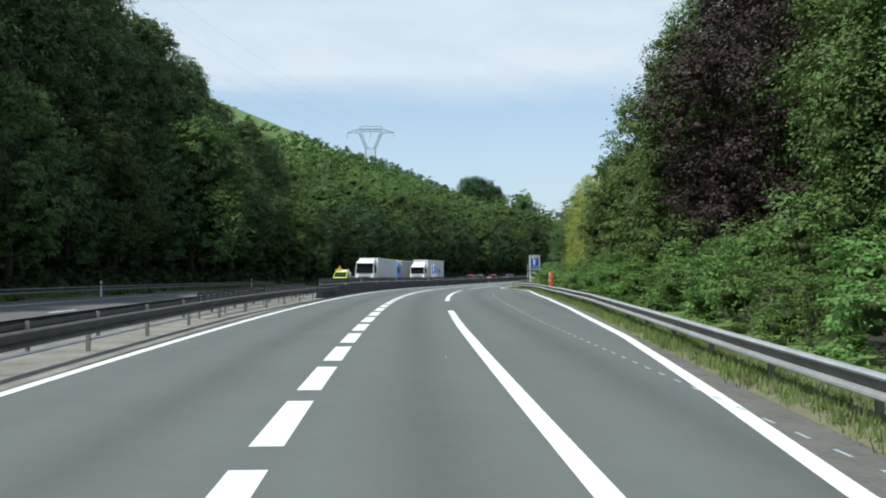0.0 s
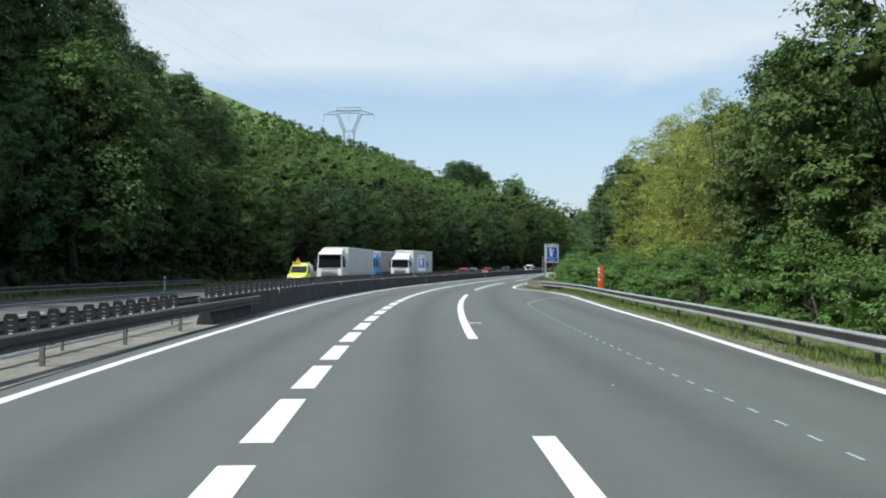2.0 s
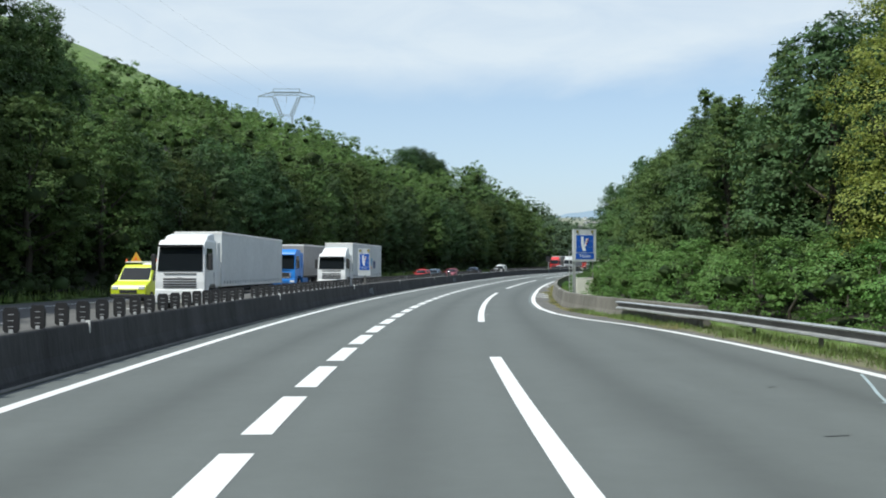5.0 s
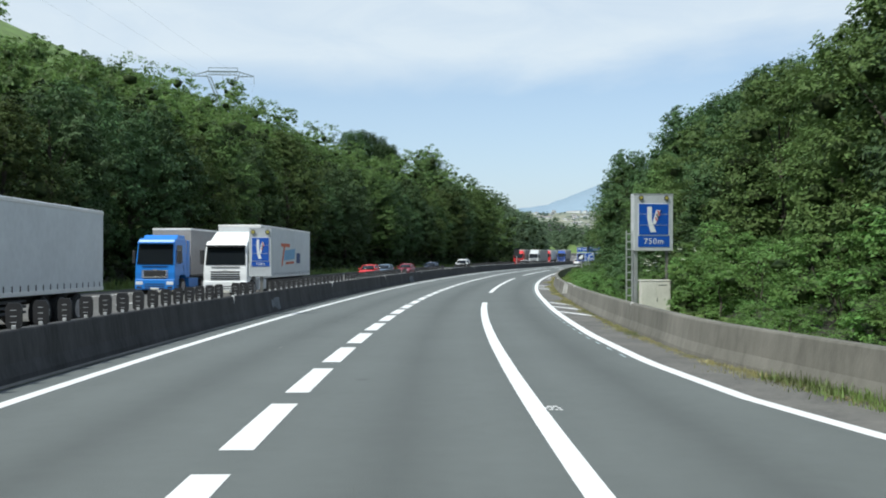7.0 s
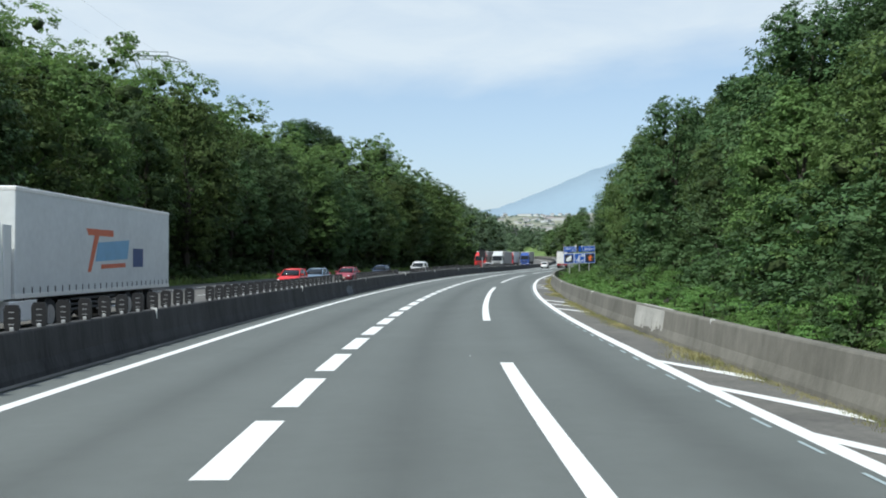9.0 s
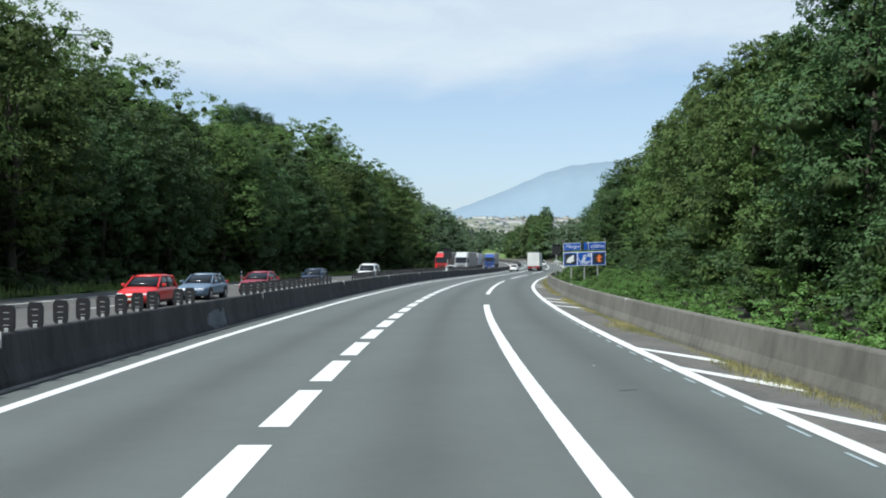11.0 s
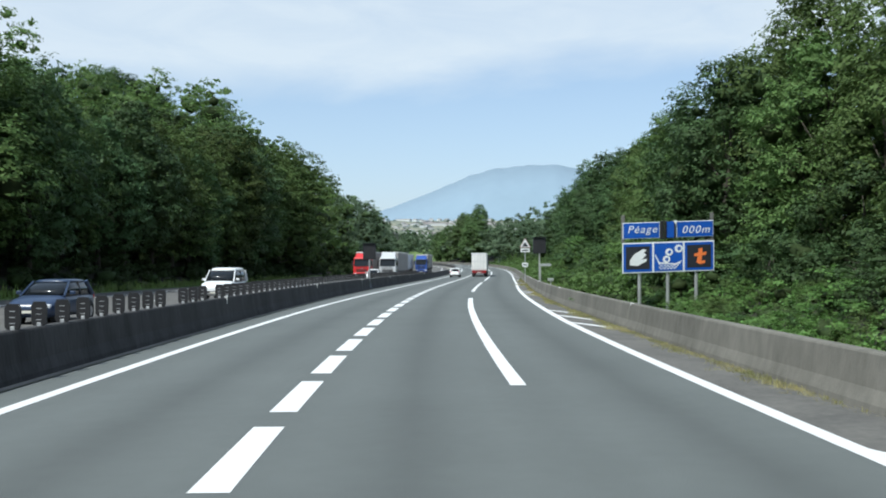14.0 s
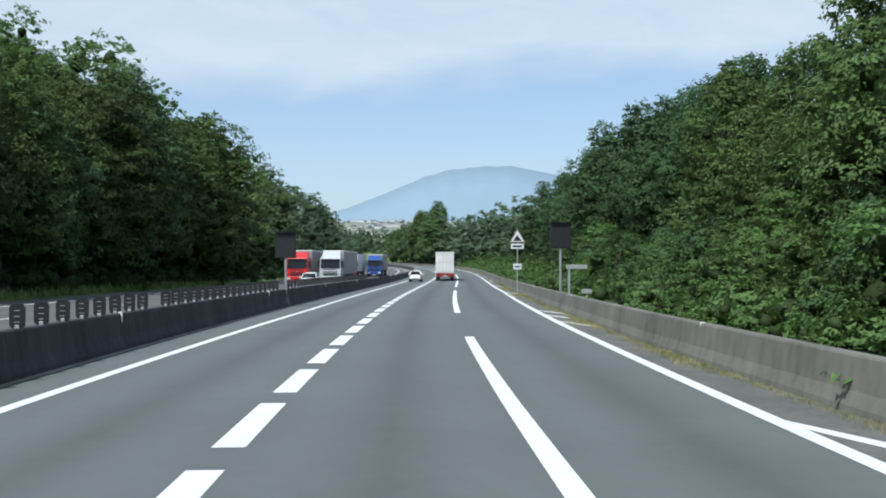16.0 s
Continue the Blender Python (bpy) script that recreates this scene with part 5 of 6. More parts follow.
def pylon(place, turn, label, legs_h=34.0):
    """A cat-head pylon: lattice body, a V of two arms from the waist, a beam across with pointed ends and a rail above it."""
    ob = new("pylon")
    ob.matrix_world = Matrix.Translation(place) @ Matrix.Rotation(radians(turn), 4, "Z")
    r = 0.13
    waist = legs_h - 8.2
    body = bmesh.new()
    lv = [(0, 4.2), (0.35 * waist, 3.2), (0.62 * waist, 2.6), (0.83 * waist, 2.3), (waist, 2.5)]
    sq = ((1, 0.8), (1, -0.8), (-1, -0.8), (-1, 0.8))
    for (z0, w0), (z1, w1) in zip(lv, lv[1:]):
        c0, c1 = [(a * w0, b * w0, z0) for a, b in sq], [(a * w1, b * w1, z1) for a, b in sq]
        for i in range(4):
            j = (i + 1) % 4
            bar(body, c0[i], c1[i], r); bar(body, c0[i], c1[j], r * 0.5); bar(body, c0[j], c1[i], r * 0.5); bar(body, c1[i], c1[j], r * 0.8)
    part("tower", body, LATTICE, ob)
    for sx in (-1, 1):
        arm = bmesh.new()
        lo_in, lo_out = Vector((sx * 1.6, 0, waist)), Vector((sx * 2.7, 0, waist))
        hi_in, hi_out = Vector((sx * 4.7, 0, legs_h - 0.4)), Vector((sx * 5.9, 0, legs_h - 0.4))
        for sy in (-1, 1):
            y0, y1 = Vector((0, sy * 1.6, 0)), Vector((0, sy * 0.6, 0))
            bar(arm, lo_in + y0, hi_in + y1, r * 0.9); bar(arm, lo_out + y0, hi_out + y1, r)
            for m in range(6):
                f0, f1 = m / 6, (m + 1) / 6
                bar(arm, (lo_in + y0).lerp(hi_in + y1, f0), (lo_out + y0).lerp(hi_out + y1, f1), r * 0.45)
        part("arm", arm, LATTICE, ob)
        tip = bmesh.new()
        for y in (-0.6, 0.6):
            bar(tip, (sx * 5.6, y, legs_h + 1.5), (sx * 11.9, 0, legs_h - 0.2), r); bar(tip, (sx * 5.6, y, legs_h - 0.4), (sx * 11.9, 0, legs_h - 0.4), r)
            for m in range(4):
                x = 5.8 + m * 1.4
                bar(tip, (sx * x, y * (1 - m / 5), legs_h - 0.4), (sx * (x + 0.9), y * (1 - m / 5), legs_h + 1.3 - m * 0.4), r * 0.45)
        part("beam_end", tip, LATTICE, ob)
        part("insulator", cyl_bm((sx * 11.8, 0, legs_h - 3.4), (sx * 11.8, 0, legs_h - 0.4), 0.10, n=6), LATTICE, ob)
        part("earth_peak", cyl_bm((sx * 5.5, 0, legs_h + 1.5), (sx * 5.5, 0, legs_h + 3.0), 0.12, n=5), LATTICE, ob)
    beam = bmesh.new()
    for y in (-0.6, 0.6):
        bar(beam, (-5.8, y, legs_h + 1.5), (5.8, y, legs_h + 1.5), r * 1.1)
        bar(beam, (-5.5, y, legs_h + 0.2), (5.5, y, legs_h + 0.2), r * 0.6)
        for m in range(8):
            x = -5.5 + m * 1.375
            bar(beam, (x, y, legs_h + 0.2), (x + 0.69, y, legs_h + 1.5), r * 0.45); bar(beam, (x + 0.69, y, legs_h + 1.5), (x + 1.375, y, legs_h + 0.2), r * 0.45)
    part("crossbeam", beam, LATTICE, ob)
    part("upper_rail", cyl_bm((-5.5, 0, legs_h + 2.9), (5.5, 0, legs_h + 2.9), r * 1.1, n=5), LATTICE, ob)
    part("insulator", cyl_bm((0, 0, legs_h - 3.0), (0, 0, legs_h + 0.2), 0.10, n=6), LATTICE, ob)
    return tagged(ob, label, "pylon", "pylons")


PY1, PY2 = rd(426.3, -144.5, 70.9 - 34), rd(733, -215, 50)
pylon(PY1, -6, "lattice steel power pylon on the grassy hill")
pylon(PY2, -6, "far lattice steel power pylon behind the trees")


def cable(p, q, sag, n=24):
    return [Vector(p).lerp(Vector(q), k / n) - Vector((0, 0, sag * 4 * (k / n) * (1 - k / n))) for k in range(n + 1)]


for k, x in enumerate((-11.8, 0.0, 11.8)):
    a = PY1 + Vector((x, 0, 30.6))
    cu = bpy.data.curves.new("power_cable", "CURVE")
    cu.dimensions, cu.bevel_depth, cu.bevel_resolution = "3D", 0.012, 1
    for pts in (cable(a, Vector((-140 + x, 20, 105)), 9), cable(a, PY2 + Vector((x, 0, 30.6)), 8)):
        sp = cu.splines.new("POLY"); sp.points.add(len(pts) - 1)
        for q, v in zip(sp.points, pts):
            q.co = (*v, 1)
    tmp = bpy.data.objects.new("power_cable", cu)
    me = bpy.data.meshes.new_from_object(tmp); bpy.data.objects.remove(tmp)
    me.materials.append(SIGN_DARK)
    tagged(new("power_cable", me), "thin dark overhead power cable", "cable", "power cables")
# ---- vehicles ----
GLASS = mat("car_glass", (0.012, 0.015, 0.018), 0.06, vary=0.1, scale=1, spec=0.4)
TYRE = mat("tyre_rubber", (0.02, 0.02, 0.02), 0.9, vary=0.3, scale=6)
RIM = mat("wheel_rim", (0.45, 0.45, 0.46), 0.35, metal=0.7, vary=0.15, scale=5)
TRIM = mat("dark_trim", (0.025, 0.025, 0.027), 0.6, vary=0.25, scale=4)
CHASSIS = mat("chassis_grey", (0.05, 0.05, 0.05), 0.8, vary=0.35, scale=2)
LAMP = mat("headlamp", (0.7, 0.72, 0.75), 0.12, vary=0.1, scale=8)
TAIL = mat("tail_lamp", (0.45, 0.02, 0.02), 0.2, vary=0.15, scale=8)
TARP = mat("white_tarpaulin", (0.66, 0.68, 0.68), 0.6, vary=0.10, scale=0.5, bump=0.25, bscale=2.5)
GREY_TARP = mat("grey_tarpaulin", (0.30, 0.29, 0.28), 0.65, vary=0.15, scale=0.5, bump=0.25, bscale=2.5)
DOORS = mat("lorry_doors", (0.76, 0.75, 0.72), 0.5, vary=0.10, scale=0.8)
MAROON = mat("maroon_bumper", (0.20, 0.025, 0.03), 0.6, vary=0.25, scale=1.5)
LOGO_ORANGE = mat("logo_orange", (0.62, 0.16, 0.08), 0.6, vary=0.1, scale=2)
LOGO_BLUE = mat("logo_blue", (0.22, 0.42, 0.62), 0.6, vary=0.1, scale=2)
LOGO_NAVY = mat("logo_navy", (0.05, 0.08, 0.2), 0.6, vary=0.1, scale=2)
PLATE_Y = mat("number_plate", (0.7, 0.68, 0.6), 0.5, vary=0.05, scale=6)


def paint(name, c, rough=0.28):
    return mat("paint_" + name, c, rough, vary=0.06, scale=1.0, spec=0.6)


P_WHITE, P_BLUE, P_RED = paint("white", (0.78, 0.79, 0.79)), paint("bright_blue", (0.03, 0.20, 0.62)), paint("red", (0.62, 0.03, 0.03))
P_SILVER, P_YELLOW, P_NAVY = paint("silver", (0.52, 0.54, 0.55)), paint("fluorescent_yellow", (0.62, 0.72, 0.03)), paint("dark_blue", (0.03, 0.05, 0.10))
P_MAROON, P_STEEL, P_DEEP = paint("dark_red", (0.28, 0.03, 0.05)), paint("steel_blue", (0.14, 0.2, 0.28)), paint("deep_blue", (0.03, 0.08, 0.32))


def prism(profile, half, bm=None, bevel=0.0):
    """A side outline of (y, z) drawn out across the width; half(z) gives half the width at a height."""
    bm = bm or bmesh.new()
    a = [bm.verts.new((-half(z), y, z)) for y, z in profile]
    b = [bm.verts.new((half(z), y, z)) for y, z in profile]
    n = len(profile)
    fs = [bm.faces.new(a), bm.faces.new(b[::-1])]
    for i in range(n):
        fs.append(bm.faces.new((a[i], b[i], b[(i + 1) % n], a[(i + 1) % n])))
    bmesh.ops.recalc_face_normals(bm, faces=fs)
    if bevel:
        es = list({e for f in fs[:2] for e in f.edges})
        bmesh.ops.bevel(bm, geom=es, offset=bevel, segments=2, affect="EDGES", profile=0.5)
    return bm


def quad_bm(pts, thick=0.012):
    bm = bmesh.new()
    v = [Vector(p) for p in pts]
    nrm = (v[1] - v[0]).cross(v[2] - v[0]).normalized() * thick
    a = [bm.verts.new(p) for p in v]; b = [bm.verts.new(p + nrm) for p in v]
    bm.faces.new(a); bm.faces.new(b[::-1])
    for i in range(len(v)):
        bm.faces.new((a[i], a[(i + 1) % len(v)], b[(i + 1) % len(v)], b[i]))
    bmesh.ops.recalc_face_normals(bm, faces=bm.faces[:])
    return bm


WHEELS = {}


def wheel(parent, x, y, r, w):
    key = (r, w)
    if key not in WHEELS:
        t = bmesh.new(); cyl_bm((-w / 2, 0, 0), (w / 2, 0, 0), r, n=24, bm=t)
        bmesh.ops.bevel(t, geom=[e for e in t.edges if abs(e.verts[0].co.x - e.verts[1].co.x) < 1e-5], offset=r * 0.09, segments=2, affect="EDGES")
        tm = bpy.data.meshes.new("tyre"); t.to_mesh(tm); t.free(); tm.materials.append(TYRE)
        h = bmesh.new(); cyl_bm((-w / 2 - 0.012, 0, 0), (w / 2 + 0.012, 0, 0), r * 0.6, r * 0.6, n=18, bm=h)
        cyl_bm((-w / 2 - 0.03, 0, 0), (w / 2 + 0.03, 0, 0), r * 0.2, n=10, bm=h)
        hm = bpy.data.meshes.new("rim"); h.to_mesh(hm); h.free(); hm.materials.append(RIM)
        WHEELS[key] = (tm, hm)
    tm, hm = WHEELS[key]
    wo = new("wheel", tm); wo.parent = parent; wo.location = (x, y, r)
    ro = new("rim", hm); ro.parent = wo


def place_vehicle(ob, s, l, oncoming, h=0.0, yaw=0.0):
    turn = heading(s) + (180 if oncoming else 0) + yaw
    p, q = rd(s + 3, l, h), rd(s - 3, l, h)
    pitch = math.atan2(p.z - q.z, 6.0) * (-1 if oncoming else 1)
    ob.matrix_world = Matrix.Translation(rd(s, l, h)) @ Matrix.Rotation(radians(turn), 4, "Z") @ Matrix.Rotation(pitch, 4, "X")


def lorry(colour, tarp, label, s, l, oncoming=True, cab_top=3.75, trailer_top=4.0, logo=False, doors=False, group="", skirt=None, grille=None, roof=3.2):
    """A tractor with its trailer. The bumper is at y = 0 and the rest lies behind it."""
    ob = new("lorry")
    W2 = 1.24
    wt = roof - 0.36
    front = lambda z: -0.022 - 0.17 * (z - 1.7) / (wt + 0.04 - 1.7)
    cab = part("cab", prism([(-0.02, 0.95), (0.0, 1.35), (-0.03, 1.7), (-0.20, wt + 0.04), (-0.23, wt + 0.14), (-0.32, roof - 0.1), (-0.5, roof), (-2.15, roof), (-2.2, 1.0), (-1.95, 1.0), (-1.75, 1.18), (-0.95, 1.18), (-0.72, 0.95)],
                            lambda z: W2 - max(0, z - 1.5) * 0.045, bevel=0.06), colour, ob)
    part("bumper", box_bm(-1.24, 1.24, -0.75, 0.05, 0.32, 0.98, 0.07), colour, cab)
    if cab_top > roof + 0.1:
        part("roof_deflector", prism([(-0.75, roof - 0.02), (-1.05, roof + 0.22), (-1.7, cab_top), (-2.12, cab_top), (-2.15, roof - 0.02)], lambda z: 1.08 - max(0, z - roof) * 0.1, bevel=0.04), colour, cab)
    for sx in (-1, 1):
        part("side_fairing", box_bm(sx * 1.19 - 0.03, sx * 1.19 + 0.03, -2.62, -2.18, 1.05, roof - 0.1, 0.02), colour, cab)
        part("door_seam", box_bm(min(sx * 1.222, sx * 1.243), max(sx * 1.222, sx * 1.243), -1.52, -1.50, 1.1, 1.8), TRIM, cab)
        part("step", box_bm(sx * 1.15 - 0.1, sx * 1.15 + 0.1, -0.7, -0.3, 0.5, 0.58, 0.01), TRIM, cab)
    part("sun_visor", box_bm(-1.08, 1.08, -0.3, 0.06, wt + 0.02, wt + 0.12, 0.03), colour if grille else TRIM, cab)
    part("windscreen", quad_bm([(-1.12, front(1.86), 1.86), (1.12, front(1.86), 1.86), (1.07, front(wt), wt), (-1.07, front(wt), wt)][::-1], 0.03), GLASS, cab)
    for sx in (-1, 1):
        part("side_window", quad_bm([(sx * 1.23, -0.35, 1.95), (sx * 1.23, -1.35, 1.95), (sx * 1.195, -1.35, wt - 0.06), (sx * 1.195, -0.5, wt - 0.06)], 0.02 * sx), GLASS, cab)
        part("headlamp", box_bm(sx * 0.95 - 0.22, sx * 0.95 + 0.22, 0.03, 0.07, 0.62, 0.82, 0.02), LAMP, cab)
        part("fog_lamp", box_bm(sx * 0.95 - 0.15, sx * 0.95 + 0.15, 0.03, 0.065, 0.42, 0.52, 0.01), TRIM, cab)
        part("mirror", box_bm(sx * 1.42 - 0.10, sx * 1.42 + 0.10, -0.42, -0.22, 1.9, 2.7, 0.04), TRIM, cab)
        part("mirror_arm", box_bm(min(sx * 1.2, sx * 1.42), max(sx * 1.2, sx * 1.42), -0.36, -0.3, 2.6, 2.66), TRIM, cab)
    gr = bmesh.new()
    for k in range(4):
        box_bm(-0.82, 0.82, -0.02, 0.035 - 0.006 * k, 1.05 + k * 0.13, 1.12 + k * 0.13, 0.01, gr)
    part("grille", gr, grille or TRIM, cab)
    if grille:
        part("grille_frame", box_bm(-0.7, 0.7, -0.04, 0.03, 0.98, 1.52, 0.05), TRIM, cab)
    lg = bmesh.new()
    for k in range(3):
        box_bm(-0.62, 0.62, 0.03, 0.062, 0.40 + k * 0.12, 0.45 + k * 0.12, 0.0, lg)
    part("lower_grille", lg, TRIM, cab)
    part("wipers", box_bm(-0.8, 0.8, -0.03, 0.02, 1.73, 1.76), TRIM, cab)
    part("badge", box_bm(-0.12, 0.12, 0.0, 0.03, 1.48, 1.56), RIM, cab)
    part("number_plate", box_bm(-0.26, 0.26, 0.06, 0.07, 0.34, 0.45), PLATE_Y, cab)
    if skirt:
        part("side_skirt", box_bm(-1.22, 1.22, -4.2, -2.5, 0.4, 1.0, 0.04), skirt, ob)
    part("chassis", box_bm(-0.45, 0.45, -16.2, -0.6, 0.72, 1.02, 0.02), CHASSIS, ob)
    for k in range(3):
        part("side_guard", box_bm(-1.2, 1.2, -10.4, -6.6, 0.55 + k * 0.16, 0.62 + k * 0.16), CHASSIS, ob)
    y0, y1 = -2.75, -16.35
    box = part("trailer_body", box_bm(-1.26, 1.26, y1, y0, 1.12, trailer_top, 0.03), tarp, ob)
    part("roof_rail", box_bm(-1.275, 1.275, y1 - 0.01, y0 + 0.01, trailer_top - 0.14, trailer_top - 0.02, 0.02), DOORS, box)
    part("floor_rail", box_bm(-1.275, 1.275, y1 - 0.01, y0 + 0.01, 1.05, 1.19, 0.015), CHASSIS if tarp is GREY_TARP else DOORS, box)
    if tarp is TARP and oncoming:
        for k in range(26):
            y = y1 + 0.35 + k * 0.51
            part("strap", box_bm(-1.272, -1.262, y - 0.025, y + 0.025, 1.0, 1.36), TRIM, box)
    if logo:
        for sx in (-1, 1):
            def lg_plate(nm, pts, m):
                bm = bmesh.new()
                f = [bm.verts.new((sx * 1.262, y, z)) for y, z in pts]; b = [bm.verts.new((sx * 1.27, y, z)) for y, z in pts]
                bm.faces.new(f); bm.faces.new(b[::-1])
                for i in range(len(pts)):
                    bm.faces.new((f[i], f[(i + 1) % len(pts)], b[(i + 1) % len(pts)], b[i]))
                bmesh.ops.recalc_face_normals(bm, faces=bm.faces[:])
                part(nm, bm, m, box)
            lg_plate("logo_bar", [(-7.6, 3.2), (-10.0, 3.2), (-10.0, 2.98), (-7.8, 2.98)], LOGO_ORANGE)
            lg_plate("logo_stroke", [(-8.3, 2.98), (-8.7, 2.98), (-8.0, 1.75), (-7.75, 1.75)], LOGO_ORANGE)
            lg_plate("logo_field", [(-8.6, 2.75), (-11.6, 2.9), (-11.4, 2.2), (-8.4, 2.1)], LOGO_BLUE)
            lg_plate("logo_line", [(-8.9, 2.0), (-11.2, 2.05), (-11.2, 1.9), (-8.9, 1.85)], LOGO_ORANGE)
            lg_plate("logo_square", [(-12.0, 2.6), (-13.1, 2.6), (-13.1, 1.9), (-12.0, 1.9)], LOGO_NAVY)
    if doors:
        dr = part("rear_frame", box_bm(-1.27, 1.27, y1 - 0.03, y1 + 0.05, 1.15, trailer_top, 0.02), DOORS, ob)
        for sx in (-1, 1):
            part("rear_door", box_bm(min(0.02 * sx, 1.2 * sx), max(0.02 * sx, 1.2 * sx), y1 - 0.07, y1 - 0.02, 1.3, trailer_top - 0.18, 0.015), DOORS, dr)
            for x in (0.25, 0.75):
                part("lock_bar", cyl_bm((sx * x, y1 - 0.09, 1.2), (sx * x, y1 - 0.09, trailer_top - 0.15), 0.018, n=8), GALV, dr)
            part("tail_lamp", box_bm(sx * 0.95 - 0.25, sx * 0.95 + 0.25, y1 - 0.12, y1 - 0.06, 0.80, 0.95, 0.01), TAIL, ob)
        part("hinge_band", box_bm(-1.2, 1.2, y1 - 0.08, y1 - 0.06, 2.57, 2.61), GALV, dr)
        part("bumper_bar", box_bm(-1.2, 1.2, y1 - 0.1, y1 + 0.1, 0.62, 1.12, 0.03), MAROON, ob, "maroon rear bumper")
        part("roof_edge", box_bm(-1.29, 1.29, y1 - 0.1, y1 + 0.25, trailer_top - 0.16, trailer_top + 0.06, 0.03), P_WHITE, ob)
        part("rear_plate", box_bm(-0.3, 0.3, y1 - 0.11, y1 - 0.1, 0.68, 0.8), PLATE_Y, ob)
        part("mud_flap", box_bm(-1.2, -0.75, y1 + 0.4, y1 + 0.43, 0.2, 0.75), TRIM, ob)
        part("mud_flap", box_bm(0.75, 1.2, y1 + 0.4, y1 + 0.43, 0.2, 0.75), TRIM, ob)
    for y in (-1.4, -5.0, -11.6, -12.9, -14.2):
        for sx in (-1, 1):
            wheel(ob, sx * 1.08, y, 0.5, 0.32)
    tagged(ob, label, "lorry", group)
    place_vehicle(ob, s, l, oncoming)
    return ob


def loft(rings, bm=None):
    """A skin over closed rings of equally many points, capped at both ends."""
    bm = bm or bmesh.new()
    rows = [[bm.verts.new(p) for p in ring] for ring in rings]
    n = len(rows[0])
    fs = [bm.faces.new(rows[0]), bm.faces.new(rows[-1][::-1])]
    for p, q in zip(rows, rows[1:]):
        fs += [bm.faces.new((p[i], q[i], q[(i + 1) % n], p[(i + 1) % n])) for i in range(n)]
    bmesh.ops.recalc_face_normals(bm, faces=fs)
    return bm


def squircle(n, power):
    """n directions round a rounded rectangle with half sides of 1."""
    out = []
    for k in range(n):
        a = 2 * math.pi * (k + 0.5) / n
        c, d = math.cos(a), math.sin(a)
        out.append((math.copysign(abs(c) ** power, c), math.copysign(abs(d) ** power, d)))
    return out


# stations of the body: distance back from the bumper, half width, underside, waist; then the cabin: height, front, back, half width
CAR_FORMS = {
    "hatch": (3.8, [(0.03, 0.60, 0.36, 0.60), (-0.1, 0.75, 0.27, 0.72), (-0.45, 0.82, 0.21, 0.85), (-1.0, 0.845, 0.2, 0.95), (-2.0, 0.85, 0.2, 0.99), (-3.0, 0.845, 0.2, 1.0), (-3.55, 0.80, 0.25, 0.98), (-3.78, 0.68, 0.34, 0.90)],
              [(0.90, -0.92, -3.66, 0.79), (1.18, -1.30, -3.55, 0.73), (1.38, -1.66, -3.40, 0.64)], [(1.38, -1.64, -3.42, 0.65), (1.45, -1.85, -3.3, 0.57), (1.48, -2.2, -3.0, 0.40)], (-0.75, -3.1)),
    "saloon": (4.5, [(0.03, 0.62, 0.36, 0.58), (-0.1, 0.78, 0.26, 0.69), (-0.5, 0.86, 0.2, 0.80), (-1.2, 0.88, 0.19, 0.90), (-2.4, 0.89, 0.19, 0.94), (-3.6, 0.87, 0.2, 0.97), (-4.25, 0.82, 0.26, 0.95), (-4.48, 0.70, 0.36, 0.86)],
               [(0.86, -1.12, -4.0, 0.80), (1.12, -1.62, -3.72, 0.72), (1.32, -2.02, -3.42, 0.63)], [(1.32, -2.0, -3.44, 0.64), (1.39, -2.25, -3.2, 0.56), (1.42, -2.5, -2.95, 0.40)], (-0.86, -3.55)),
    "van": (4.2, [(0.03, 0.66, 0.40, 0.72), (-0.1, 0.80, 0.30, 0.90), (-0.45, 0.87, 0.24, 1.02), (-1.0, 0.89, 0.22, 1.08), (-2.2, 0.90, 0.22, 1.12), (-3.4, 0.90, 0.22, 1.12), (-4.0, 0.87, 0.26, 1.10), (-4.2, 0.80, 0.36, 1.02)],
            [(1.02, -0.86, -4.14, 0.86), (1.38, -1.22, -4.10, 0.82), (1.64, -1.50, -4.04, 0.76)], [(1.64, -1.48, -4.06, 0.77), (1.76, -1.72, -3.95, 0.70), (1.82, -2.1, -3.6, 0.50)], (-0.8, -3.35)),
}


